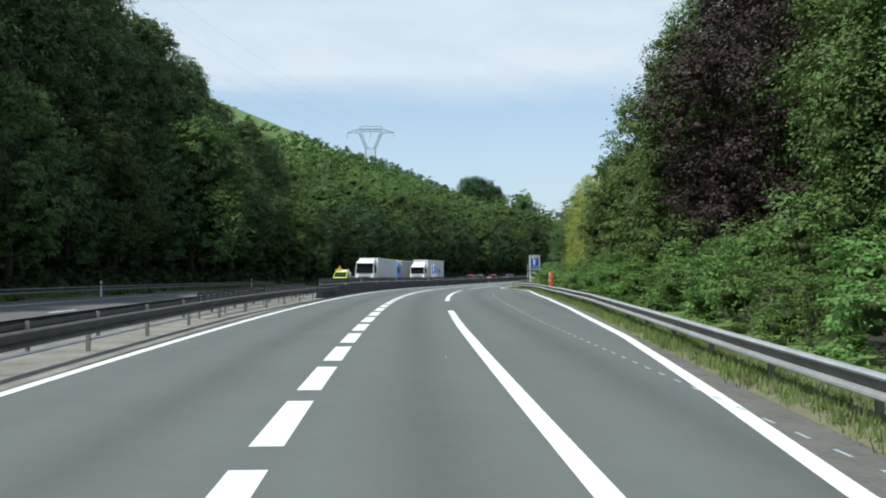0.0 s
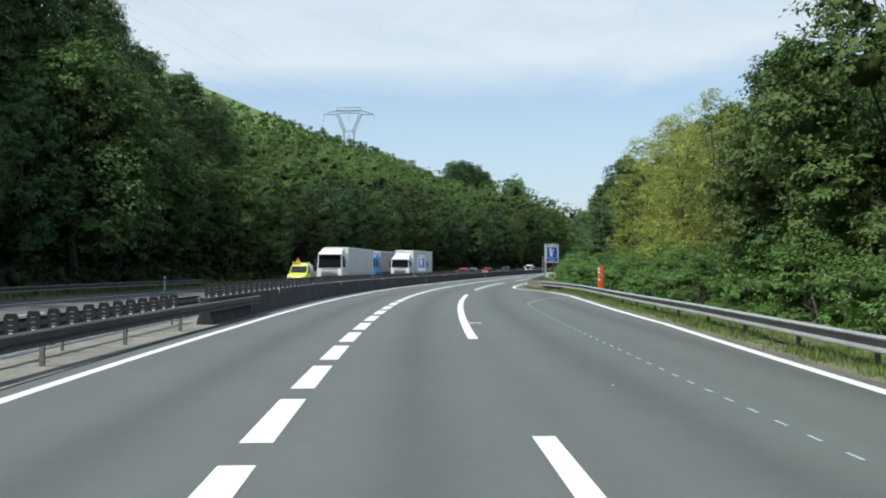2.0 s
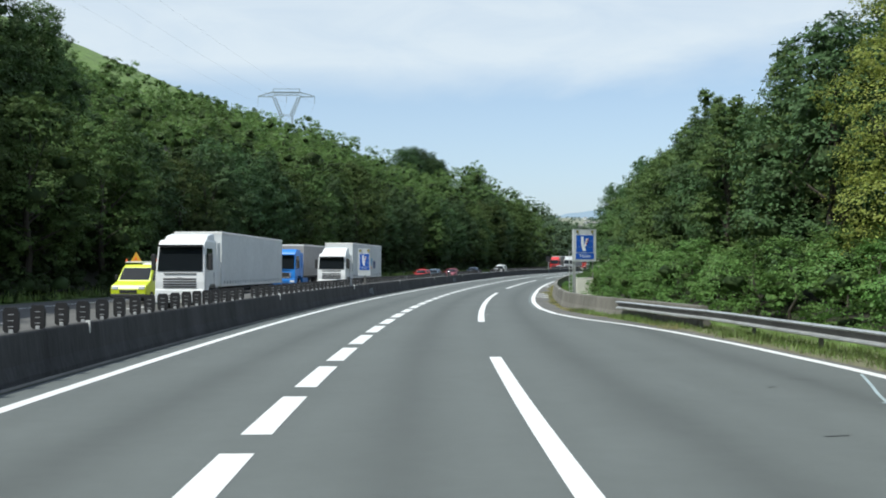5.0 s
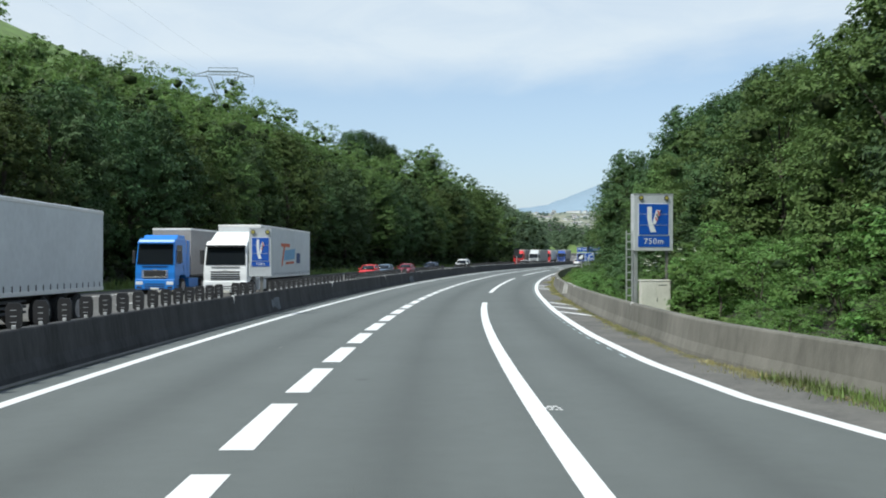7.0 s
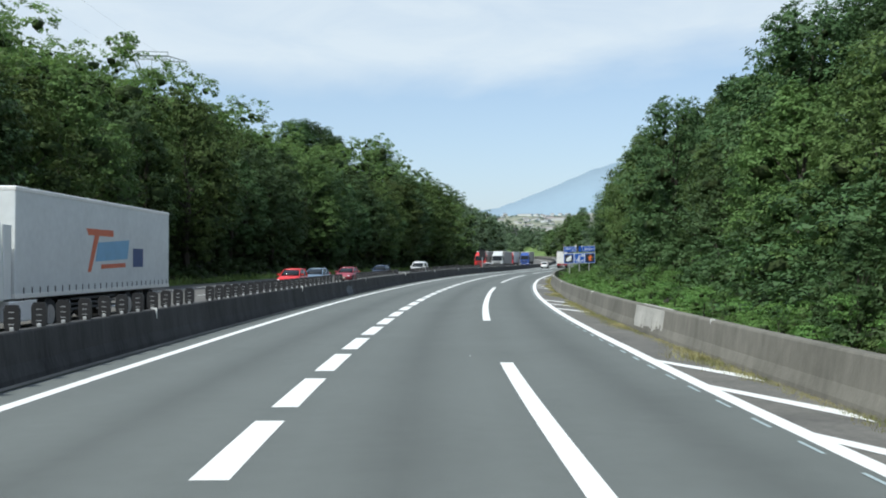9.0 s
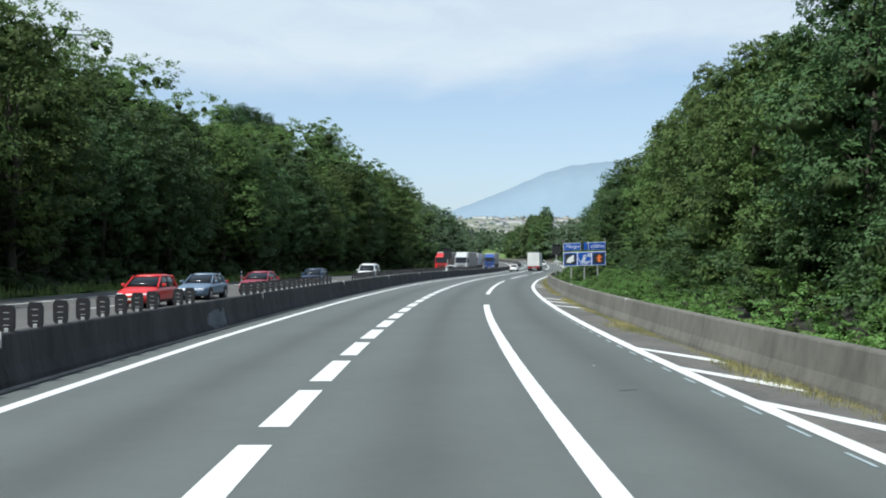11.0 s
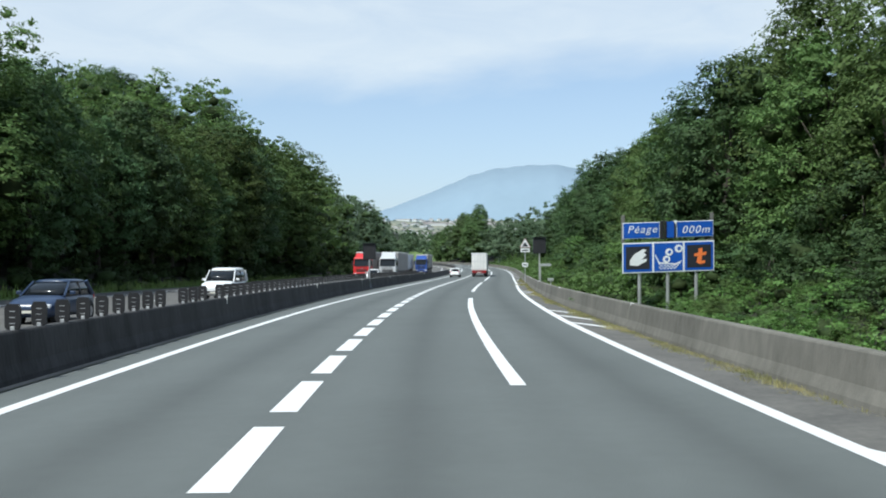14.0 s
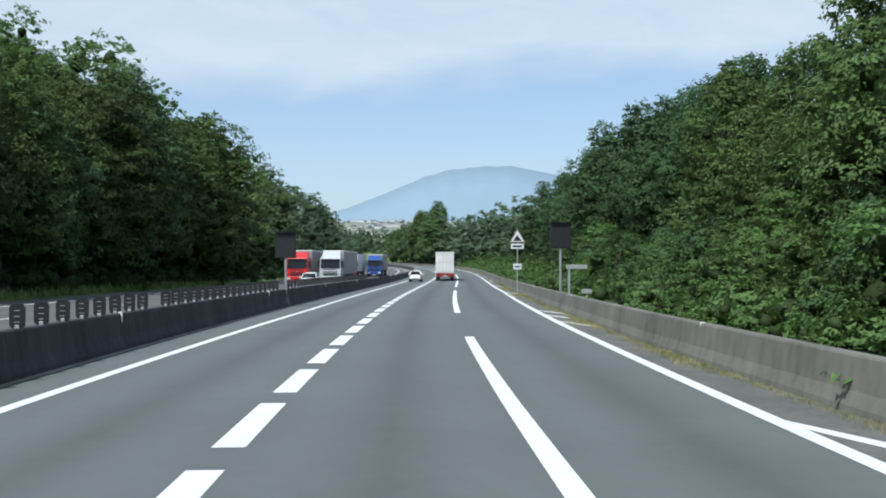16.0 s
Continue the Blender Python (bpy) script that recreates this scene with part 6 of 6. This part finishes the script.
def car(colour, label, s, l, oncoming=True, kind="hatch", name="car", group=""):
    """A passenger car or small van; the front bumper is at y = 0."""
    ob = new(name)
    L, hull, cabin, roof, axles = CAR_FORMS[kind]
    ring = squircle(20, 0.42)
    body = part("body", loft([[(x * w, y, (z0 + z1) / 2 + z * (z1 - z0) / 2) for x, z in ring] for y, w, z0, z1 in hull]), colour, ob, smooth=True)
    plan = squircle(20, 0.36)
    part("window_glass", loft([[(x * w, (y0 + y1) / 2 + y * (y0 - y1) / 2, z) for x, y in plan] for z, y0, y1, w in cabin]), GLASS, body, "dark tinted window glass", smooth=True)
    part("roof", loft([[(x * w, (y0 + y1) / 2 + y * (y0 - y1) / 2, z) for x, y in plan] for z, y0, y1, w in roof]), colour, body, smooth=True)
    (z0, f0, b0, w0), (z1, f1, b1, w1) = cabin[0], cabin[-1]
    W2 = hull[4][1]
    for sx in (-1, 1):
        part("front_pillar", cyl_bm((sx * (w0 - 0.03), f0 - 0.12, z0), (sx * (w1 - 0.02), f1 - 0.1, z1 + 0.02), 0.04, 0.035, 8), colour, body)
        part("rear_pillar", cyl_bm((sx * (w0 - 0.04), b0 + 0.14, z0), (sx * (w1 - 0.03), b1 + 0.13, z1 + 0.02), 0.09, 0.075, 8), colour, body)
        m0 = (f0 + b0) / 2 - 0.1
        part("middle_pillar", cyl_bm((sx * (w0 + 0.0), m0, z0), (sx * (w1 + 0.0), m0 - 0.05, z1 + 0.02), 0.04, 0.035, 8), TRIM, body)
        lamp_z = hull[1][3] - 0.10
        part("headlamp", box_bm(sx * 0.58 - 0.15, sx * 0.58 + 0.15, -0.16, -0.01, lamp_z - 0.08, lamp_z + 0.06, 0.04), LAMP, body)
        part("tail_lamp", box_bm(sx * (W2 - 0.19) - 0.09, sx * (W2 - 0.19) + 0.09, -L + 0.02, -L + 0.22, 0.74, 1.0, 0.03), TAIL, body)
        part("mirror", box_bm(sx * (W2 + 0.08) - 0.09, sx * (W2 + 0.08) + 0.09, f0 - 0.5, f0 - 0.38, z0 + 0.06, z0 + 0.19, 0.03), colour, body)
        part("door_sill", box_bm(min(sx * (W2 - 0.03), sx * (W2 + 0.006)), max(sx * (W2 - 0.03), sx * (W2 + 0.006)), axles[1] + 0.5, axles[0] - 0.5, 0.30, 0.36, 0.01), TRIM, body)
        for y in axles:
            part("wheel_arch", cyl_bm((sx * (W2 - 0.3), y, 0.33), (sx * (W2 - 0.004), y, 0.33), 0.375, n=20), TRIM, body)
            wheel(ob, sx * (W2 - 0.095), y, 0.31, 0.2)
    part("grille", box_bm(-0.42, 0.42, -0.06, 0.032, 0.40, 0.52, 0.02), TRIM, body)
    part("rear_bumper", box_bm(-W2 + 0.16, W2 - 0.16, -L - 0.04, -L + 0.2, 0.36, 0.6, 0.06), colour, body)
    part("lower_bumper", box_bm(-W2 + 0.2, W2 - 0.2, -L - 0.045, -L + 0.1, 0.28, 0.40, 0.03), TRIM, body)
    part("number_plate", box_bm(-0.26, 0.26, -L - 0.055, -L - 0.035, 0.46, 0.57), PLATE_Y, body)
    part("front_plate", box_bm(-0.26, 0.26, 0.03, 0.042, 0.38, 0.47), PLATE_Y, body)
    tagged(ob, label, name.replace("_", " "), group)
    place_vehicle(ob, s, l, oncoming)
    return ob


# traffic ahead on this carriageway
lorry(P_WHITE, TARP, "white lorry with closed rear doors and a maroon bumper", 354 + 16.35, 1.9, oncoming=False, doors=True)
car(P_WHITE, "small white hatchback on the inner lane", 352, -1.9, oncoming=False)
car(P_WHITE, "white delivery van on the middle lane ahead of the lorry", 436, 1.8, oncoming=False, kind="van", name="van")
# oncoming traffic
lorry(P_WHITE, TARP, "white lorry with a plain white tarpaulin trailer", 117.0, -11.2, group="oncoming lorries", cab_top=3.75, roof=3.4, trailer_top=3.9)
lorry(P_BLUE, GREY_TARP, "bright blue lorry with a grey tarpaulin trailer", 154.5, -16.6, group="oncoming lorries", skirt=P_BLUE, grille=RIM, cab_top=3.65, roof=3.45, trailer_top=4.15)
lorry(P_WHITE, TARP, "white lorry with an orange and blue logo on its trailer", 150.3, -10.9, logo=True, trailer_top=4.2, group="oncoming lorries", skirt=P_WHITE)
lorry(P_RED, GREY_TARP, "red lorry in the slow queue", 330, -14.4, group="oncoming lorries", skirt=P_RED)
lorry(P_SILVER, GREY_TARP, "silver-white lorry with a grey trailer", 332, -10.9, cab_top=3.95, group="oncoming lorries", skirt=P_SILVER)
lorry(P_RED, TARP, "red lorry with a pale trailer further back", 378, -14.4, group="oncoming lorries")
lorry(P_DEEP, GREY_TARP, "deep blue lorry further back in the queue", 388, -11.0, group="oncoming lorries")
car(P_RED, "bright red hatchback on the opposite carriageway", 195.0, -11.9, group="oncoming cars")
car(P_STEEL, "steel-blue saloon on the opposite carriageway", 203.5, -12.2, kind="saloon", group="oncoming cars")
car(P_MAROON, "dark red saloon on the opposite carriageway", 213.0, -11.6, kind="saloon", group="oncoming cars")
car(P_NAVY, "dark blue-grey estate car on the opposite carriageway", 228.5, -11.4, group="oncoming cars")
car(P_WHITE, "small white van on the opposite carriageway", 249.0, -10.8, kind="van", name="van", group="oncoming cars")
car(P_WHITE, "white hatchback in front of the red lorry", 318, -11.2, group="oncoming cars")

SIGN_AMBER = mat("amber_board", (0.62, 0.33, 0.03), 0.6, vary=0.15, scale=5)
# works vehicle: yellow cab, white tank, warning triangle
wk = new("works_truck")
half = lambda z: 1.0 - max(0.0, z - 1.1) * 0.13
cabp = part("cab", prism([(0, 0.45), (0.03, 0.85), (-0.08, 1.05), (-0.75, 1.28), (-1.35, 2.05), (-1.6, 2.2), (-2.35, 2.2), (-2.4, 0.6), (-0.2, 0.4)], half, bevel=0.06), P_YELLOW, wk, "fluorescent yellow cab")
part("windscreen", quad_bm([(-0.86, -0.78, 1.34), (0.86, -0.78, 1.34), (0.80, -1.29, 2.02), (-0.80, -1.29, 2.02)][::-1], -0.03), GLASS, cabp)
for sx in (-1, 1):
    part("side_window", quad_bm([(sx * 0.985, -1.05, 1.3), (sx * 0.985, -2.1, 1.3), (sx * 0.895, -2.1, 2.02), (sx * 0.895, -1.5, 2.02)], 0.012 * sx), GLASS, cabp)
    part("headlamp", box_bm(sx * 0.75 - 0.18, sx * 0.75 + 0.18, -0.1, 0.05, 0.82, 1.0, 0.03), LAMP, cabp)
    part("mirror", box_bm(sx * 1.12 - 0.08, sx * 1.12 + 0.08, -1.15, -1.0, 1.3, 1.62, 0.03), TRIM, cabp)
    for y in (-0.85, -4.3):
        wheel(wk, sx * 0.88, y, 0.36, 0.24)
part("grille", box_bm(-0.5, 0.5, -0.05, 0.045, 0.62, 0.8, 0.02), TRIM, cabp)
part("bumper", box_bm(-1.0, 1.0, -0.3, 0.08, 0.35, 0.58, 0.05), TRIM, cabp)
part("light_bar", box_bm(-0.95, 0.95, -1.95, -1.8, 2.3, 2.38, 0.03), GALV, wk)
for sx in (-1, 1):
    part("beacon", cyl_bm((sx * 0.88, -1.88, 2.36), (sx * 0.88, -1.88, 2.52), 0.07, 0.05, 10), ORANGE, wk)
    part("bar_foot", box_bm(sx * 0.7 - 0.03, sx * 0.7 + 0.03, -1.92, -1.84, 2.15, 2.32), TRIM, wk)
bt = part("warning_board", plate([(0.0, 2.38), (0.66, 2.38), (0.33, 2.92)], -1.9, -1.86), SIGN_AMBER, wk, "orange warning triangle")
part("board_symbol", plate([(0.24, 2.46), (0.42, 2.46), (0.33, 2.7)], -1.855, -1.85), ORANGE, bt)
part("bed", box_bm(-1.0, 1.0, -5.6, -2.5, 0.85, 1.0, 0.02), DARK_GALV, wk)
tk = bmesh.new(); cyl_bm((0, -4.6, 1.68), (0, -2.7, 1.68), 0.66, n=20, bm=tk)
bmesh.ops.bevel(tk, geom=[e for e in tk.edges if abs(e.verts[0].co.y - e.verts[1].co.y) < 1e-5], offset=0.15, segments=2, affect="EDGES")
part("tank", tk, P_WHITE, wk, "white tank", smooth=True)
part("rack", box_bm(-0.95, 0.95, -5.5, -5.4, 1.0, 1.5, 0.02), DARK_GALV, wk)
tagged(wk, "fluorescent yellow works truck with a white tank and warning triangle", "works truck")
place_vehicle(wk, 122.5, -16.1, True)
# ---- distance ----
# pale blue stands in for the air haze before the mountain
HAZE_HILL = mat("hazed_mountain", (0.225, 0.3, 0.365), 0.95, vary=0.04, scale=0.002)
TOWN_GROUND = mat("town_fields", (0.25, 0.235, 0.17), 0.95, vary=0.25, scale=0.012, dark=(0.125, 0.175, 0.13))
TOWN_WALL = mat("town_walls", (0.6, 0.61, 0.61), 0.8, vary=0.1, scale=0.05, random_amount=0.2)
TOWN_ROOF = mat("town_roofs", (0.26, 0.23, 0.22), 0.8, vary=0.15, scale=0.05)
EYE = rd(226, 1.9, 2.0)
VIEW = radians(24.1)


def afar(deg, dist, up):
    """A point at that many degrees right of the last view's axis, that far off, and up radians above the eye."""
    a = VIEW + radians(deg)
    return Vector((EYE.x + dist * math.sin(a), EYE.y + dist * math.cos(a), EYE.z + dist * up))


# mountain on the horizon, its blue haze mixed into the base colour
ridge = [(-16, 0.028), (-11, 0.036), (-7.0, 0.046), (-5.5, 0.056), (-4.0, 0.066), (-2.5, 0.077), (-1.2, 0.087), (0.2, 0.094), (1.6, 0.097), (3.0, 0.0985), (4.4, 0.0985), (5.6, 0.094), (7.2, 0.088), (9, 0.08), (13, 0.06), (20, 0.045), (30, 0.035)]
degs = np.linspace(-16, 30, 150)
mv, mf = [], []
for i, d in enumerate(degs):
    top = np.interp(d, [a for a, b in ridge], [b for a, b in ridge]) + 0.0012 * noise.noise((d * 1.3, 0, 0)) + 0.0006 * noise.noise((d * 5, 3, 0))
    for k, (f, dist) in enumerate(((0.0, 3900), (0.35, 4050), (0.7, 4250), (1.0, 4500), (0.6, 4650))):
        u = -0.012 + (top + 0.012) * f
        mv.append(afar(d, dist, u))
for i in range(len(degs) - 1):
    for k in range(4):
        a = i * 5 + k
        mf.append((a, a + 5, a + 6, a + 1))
tagged(mesh_ob("backdrop_mountain", mv, mf, HAZE_HILL, smooth=True), "flat-topped mountain tinted pale blue for distance haze", "mountain", kind="structure")
# hillside with the town below it
tv, tf = [], []
for i, d in enumerate(np.linspace(-14, 22, 60)):
    for k, (dist, u) in enumerate(((1300, -0.02), (1900, 0.012), (2500, 0.031), (2900, 0.0375), (3100, 0.036), (3300, 0.0))):
        tv.append(afar(d, dist, u + 0.0022 * noise.noise((d * 0.5, k * 1.7, 5)) * (k in (1, 2, 3))))
for i in range(59):
    for k in range(5):
        a = i * 6 + k
        tf.append((a, a + 6, a + 7, a + 1))
tagged(mesh_ob("backdrop_hillside", tv, tf, TOWN_GROUND, smooth=True), "hazy hillside of fields below the mountain", "hillside", kind="structure")
rt = random.Random(12)
hb = box_bm(-0.5, 0.5, -0.5, 0.5, -0.6, 0.75)
hw_me = bpy.data.meshes.new("wall"); hb.to_mesh(hw_me); hb.free(); hw_me.materials.append(TOWN_WALL)
hb = prism([(-0.55, 0.75), (0.55, 0.75), (0.0, 1.05)], lambda z: 0.52)
hr_me = bpy.data.meshes.new("roof"); hb.to_mesh(hr_me); hb.free(); hr_me.materials.append(TOWN_ROOF)
for k in range(110):
    d, dist = rt.gauss(-1.5, 4.0), rt.gauss(2450, 260)
    dist = min(2880, max(1850, dist))
    u = np.interp(dist, [1900, 2500, 2900], [0.012, 0.031, 0.0375])
    h = new("house")
    w = rt.uniform(9, 20) * (3.6 if k % 5 == 0 else 1)
    h.matrix_world = Matrix.Translation(afar(d, dist, u)) @ Matrix.Rotation(rt.uniform(0, 3), 4, "Z") @ Matrix.Diagonal((w, rt.uniform(9, 14), rt.uniform(6, 9), 1))
    for nm, me in (("wall", hw_me), ("roof", hr_me)):
        c = new(nm, me); c.parent = h
    tagged(h, "pale far-off town building on the hillside", "house", "town houses")
# scattered trees on the far hillside, one mass
quads, cores = [], []
r = np.random.default_rng(17)
for k in range(720):
    d, dist = r.uniform(-12, 16), r.uniform(1350, 2900)
    u = np.interp(dist, [1300, 1900, 2500, 2900], [-0.02, 0.012, 0.031, 0.0375])
    q, c, _ = crown_data(r, 10, 0, 8 * r.uniform(0.7, 1.8), 21, 6, 1.8, "round", 0.9)
    o = np.array(afar(d, dist, u)[:]) + np.array((0, 0, -3))
    quads.append(q + o); cores += [x + o for x in c]
# blue-green leaf tone with the distance haze put into it
FAR_LEAF = mat("hazed_far_leaf", (0.10, 0.142, 0.12), 0.8, vary=0.2, scale=0.02, island=0.1)
tagged(new("far_trees", build_mesh("far_trees", np.concatenate(quads), cores, FAR_LEAF)), "far-off trees and hedges, tinted blue-green for haze", "woodland", kind="stuff")
# dark clump where the road bends out of sight
for k, (s, l, h) in enumerate(((562, 13, 17), (569, 16.5, 22), (578, 19, 25), (586, 15, 20), (595, 18, 21), (604, 21, 20), (612, 15, 17), (622, 13, 15))):
    key = ("pine", 0) if k == 2 else ("hill", k % 2)
    plant(key, on_bank(s, l), h, k * 1.3, "tall dark tree where the road bends out of sight", "tree", "far bend trees", 1.0)
# the wooded spur that closes the valley behind the bend
quads, cores = [], []
for k in range(520):
    side = r.uniform() < 0.62
    s = r.uniform(500, 760)
    l = r.uniform(-120, -24) if side else r.uniform(11, 75)
    h = r.uniform(9, 15)
    q, c, _ = crown_data(r, h, 0.5, h * 0.34, 28, 20, 0.6, "round", 0.7)
    o = np.array(on_bank(s, l)[:])
    quads.append(q + o); cores += [x + o for x in c]


def valley_side(d, dist):
    """Height of the far wood's tops."""
    e = np.interp(d, [-26, -8, -5.1, -3.9, -2.4, -1.3, 0.5, 2, 8, 24], [0.05, 0.042, 0.033, 0.026, 0.019, 0.010, 0.006, 0.010, 0.03, 0.05])
    return EYE.z + dist * e * np.interp(dist, [560, 1250], [0.5, 1.0])


vd, vr = np.linspace(-26, 24, 26), (540, 720, 900, 1080, 1250, 1420)
vv = []
for d in vd:
    for q in vr:
        o = afar(d, q, 0)
        o.z = valley_side(d, q) - 13 if 540 < q < 1420 else -18
        vv.append(o)
tagged(mesh_ob("valley_side", vv, [(i * 6 + j, i * 6 + j + 6, i * 6 + j + 7, i * 6 + j + 1) for i in range(25) for j in range(5)], SHADED_LITTER, smooth=True), "wooded ground rising beyond the bend", "hillside", kind="structure")
for k in range(900):
    d, dist = r.uniform(-26, 24), r.uniform(600, 1250)
    h = r.uniform(11, 18)
    q, c, _ = crown_data(r, h, 0.0, h * 0.5, 28, 16, 0.85, "round", 0.75)
    o = np.array(afar(d, dist, 0)[:]); o[2] = valley_side(d, dist) - h * r.uniform(0.9, 1.15)
    quads.append(q + o); cores += [x + o for x in c]
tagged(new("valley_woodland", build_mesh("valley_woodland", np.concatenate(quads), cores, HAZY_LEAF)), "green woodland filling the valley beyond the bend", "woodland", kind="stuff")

# ---- grass and weeds at the edges ----
def tufts(name, spots, material, label, blades, size, seed):
    r = np.random.default_rng(seed)
    v = []
    for p, k in spots:
        for _ in range(blades):
            a = r.uniform(0, 6.28)
            o = np.array(p) + np.array((r.normal(0, 0.10), r.normal(0, 0.10), 0)) * k
            h = size * k * r.uniform(0.5, 1.3)
            lean = np.array((math.cos(a), math.sin(a), 0)) * h * r.uniform(0.1, 0.6)
            w = np.array((-math.sin(a), math.cos(a), 0)) * size * 0.07 * k
            v += [o - w, o + w, o + lean + np.array((0, 0, h))]
    me = build_mesh(name, np.array(v), [], material)
    return tagged(new(name, me), label, "grass", kind="stuff")


GRASS = mat("grass_blade", (0.17, 0.26, 0.06), 0.6, vary=0.3, scale=0.6, island=0.3, transmission=0.3, dark=(0.15, 0.17, 0.06))
STRAW = mat("dry_weed", (0.38, 0.33, 0.15), 0.7, vary=0.3, scale=0.6, island=0.3, transmission=0.25, dark=(0.16, 0.2, 0.06))
rg = random.Random(3)
spots = []
for k in range(10000):
    s = rg.uniform(0, 116)
    spots.append((rd(s, barrier_line(s) + rg.triangular(-0.6, 1.3, 0.1), 0.05)[:], rg.uniform(0.4, 1.25) * (1.0 + 0.5 * noise.noise((s * 0.3, 2, 2)))))
tufts("verge_grass", spots, GRASS, "ragged green grass under the guard rail", 9, 0.16, 1)
spots = []
for k in range(15000):
    s = rg.uniform(103, 330)
    patch = noise.noise((s * 0.16, 0, 7)) + 0.1
    if patch > -0.08 - 0.4 * rg.random():
        spots.append((rd(s, barrier_line(s) - 0.02 - abs(rg.gauss(0, 0.12 + 0.45 * max(0, patch))), 0.0)[:], rg.uniform(0.3, 1.1) * (0.6 + 1.5 * max(0, patch))))
tufts("wall_foot_weeds", spots, STRAW, "dry yellow weeds along the foot of the concrete wall", 7, 0.10, 2)
spots = []
for k in range(6500):
    s = rg.uniform(116, 330)
    l = barrier_line(s) + rg.uniform(0.7, 5.5 if 204 < s < 238 else 2.8)
    spots.append((on_bank(s, l)[:], rg.uniform(0.6, 1.5)))
tufts("bank_grass", spots, GRASS, "tall green grass behind the concrete wall", 7, 0.28, 4)
spots = []
for k in range(2600):
    s = rg.uniform(40, 330)
    spots.append((rd(s, rg.uniform(-24.6, -22.3), 0.1)[:], rg.uniform(0.6, 1.5)))
tufts("wood_edge_grass", spots, GRASS, "green grass strip below the wood", 5, 0.5, 5)
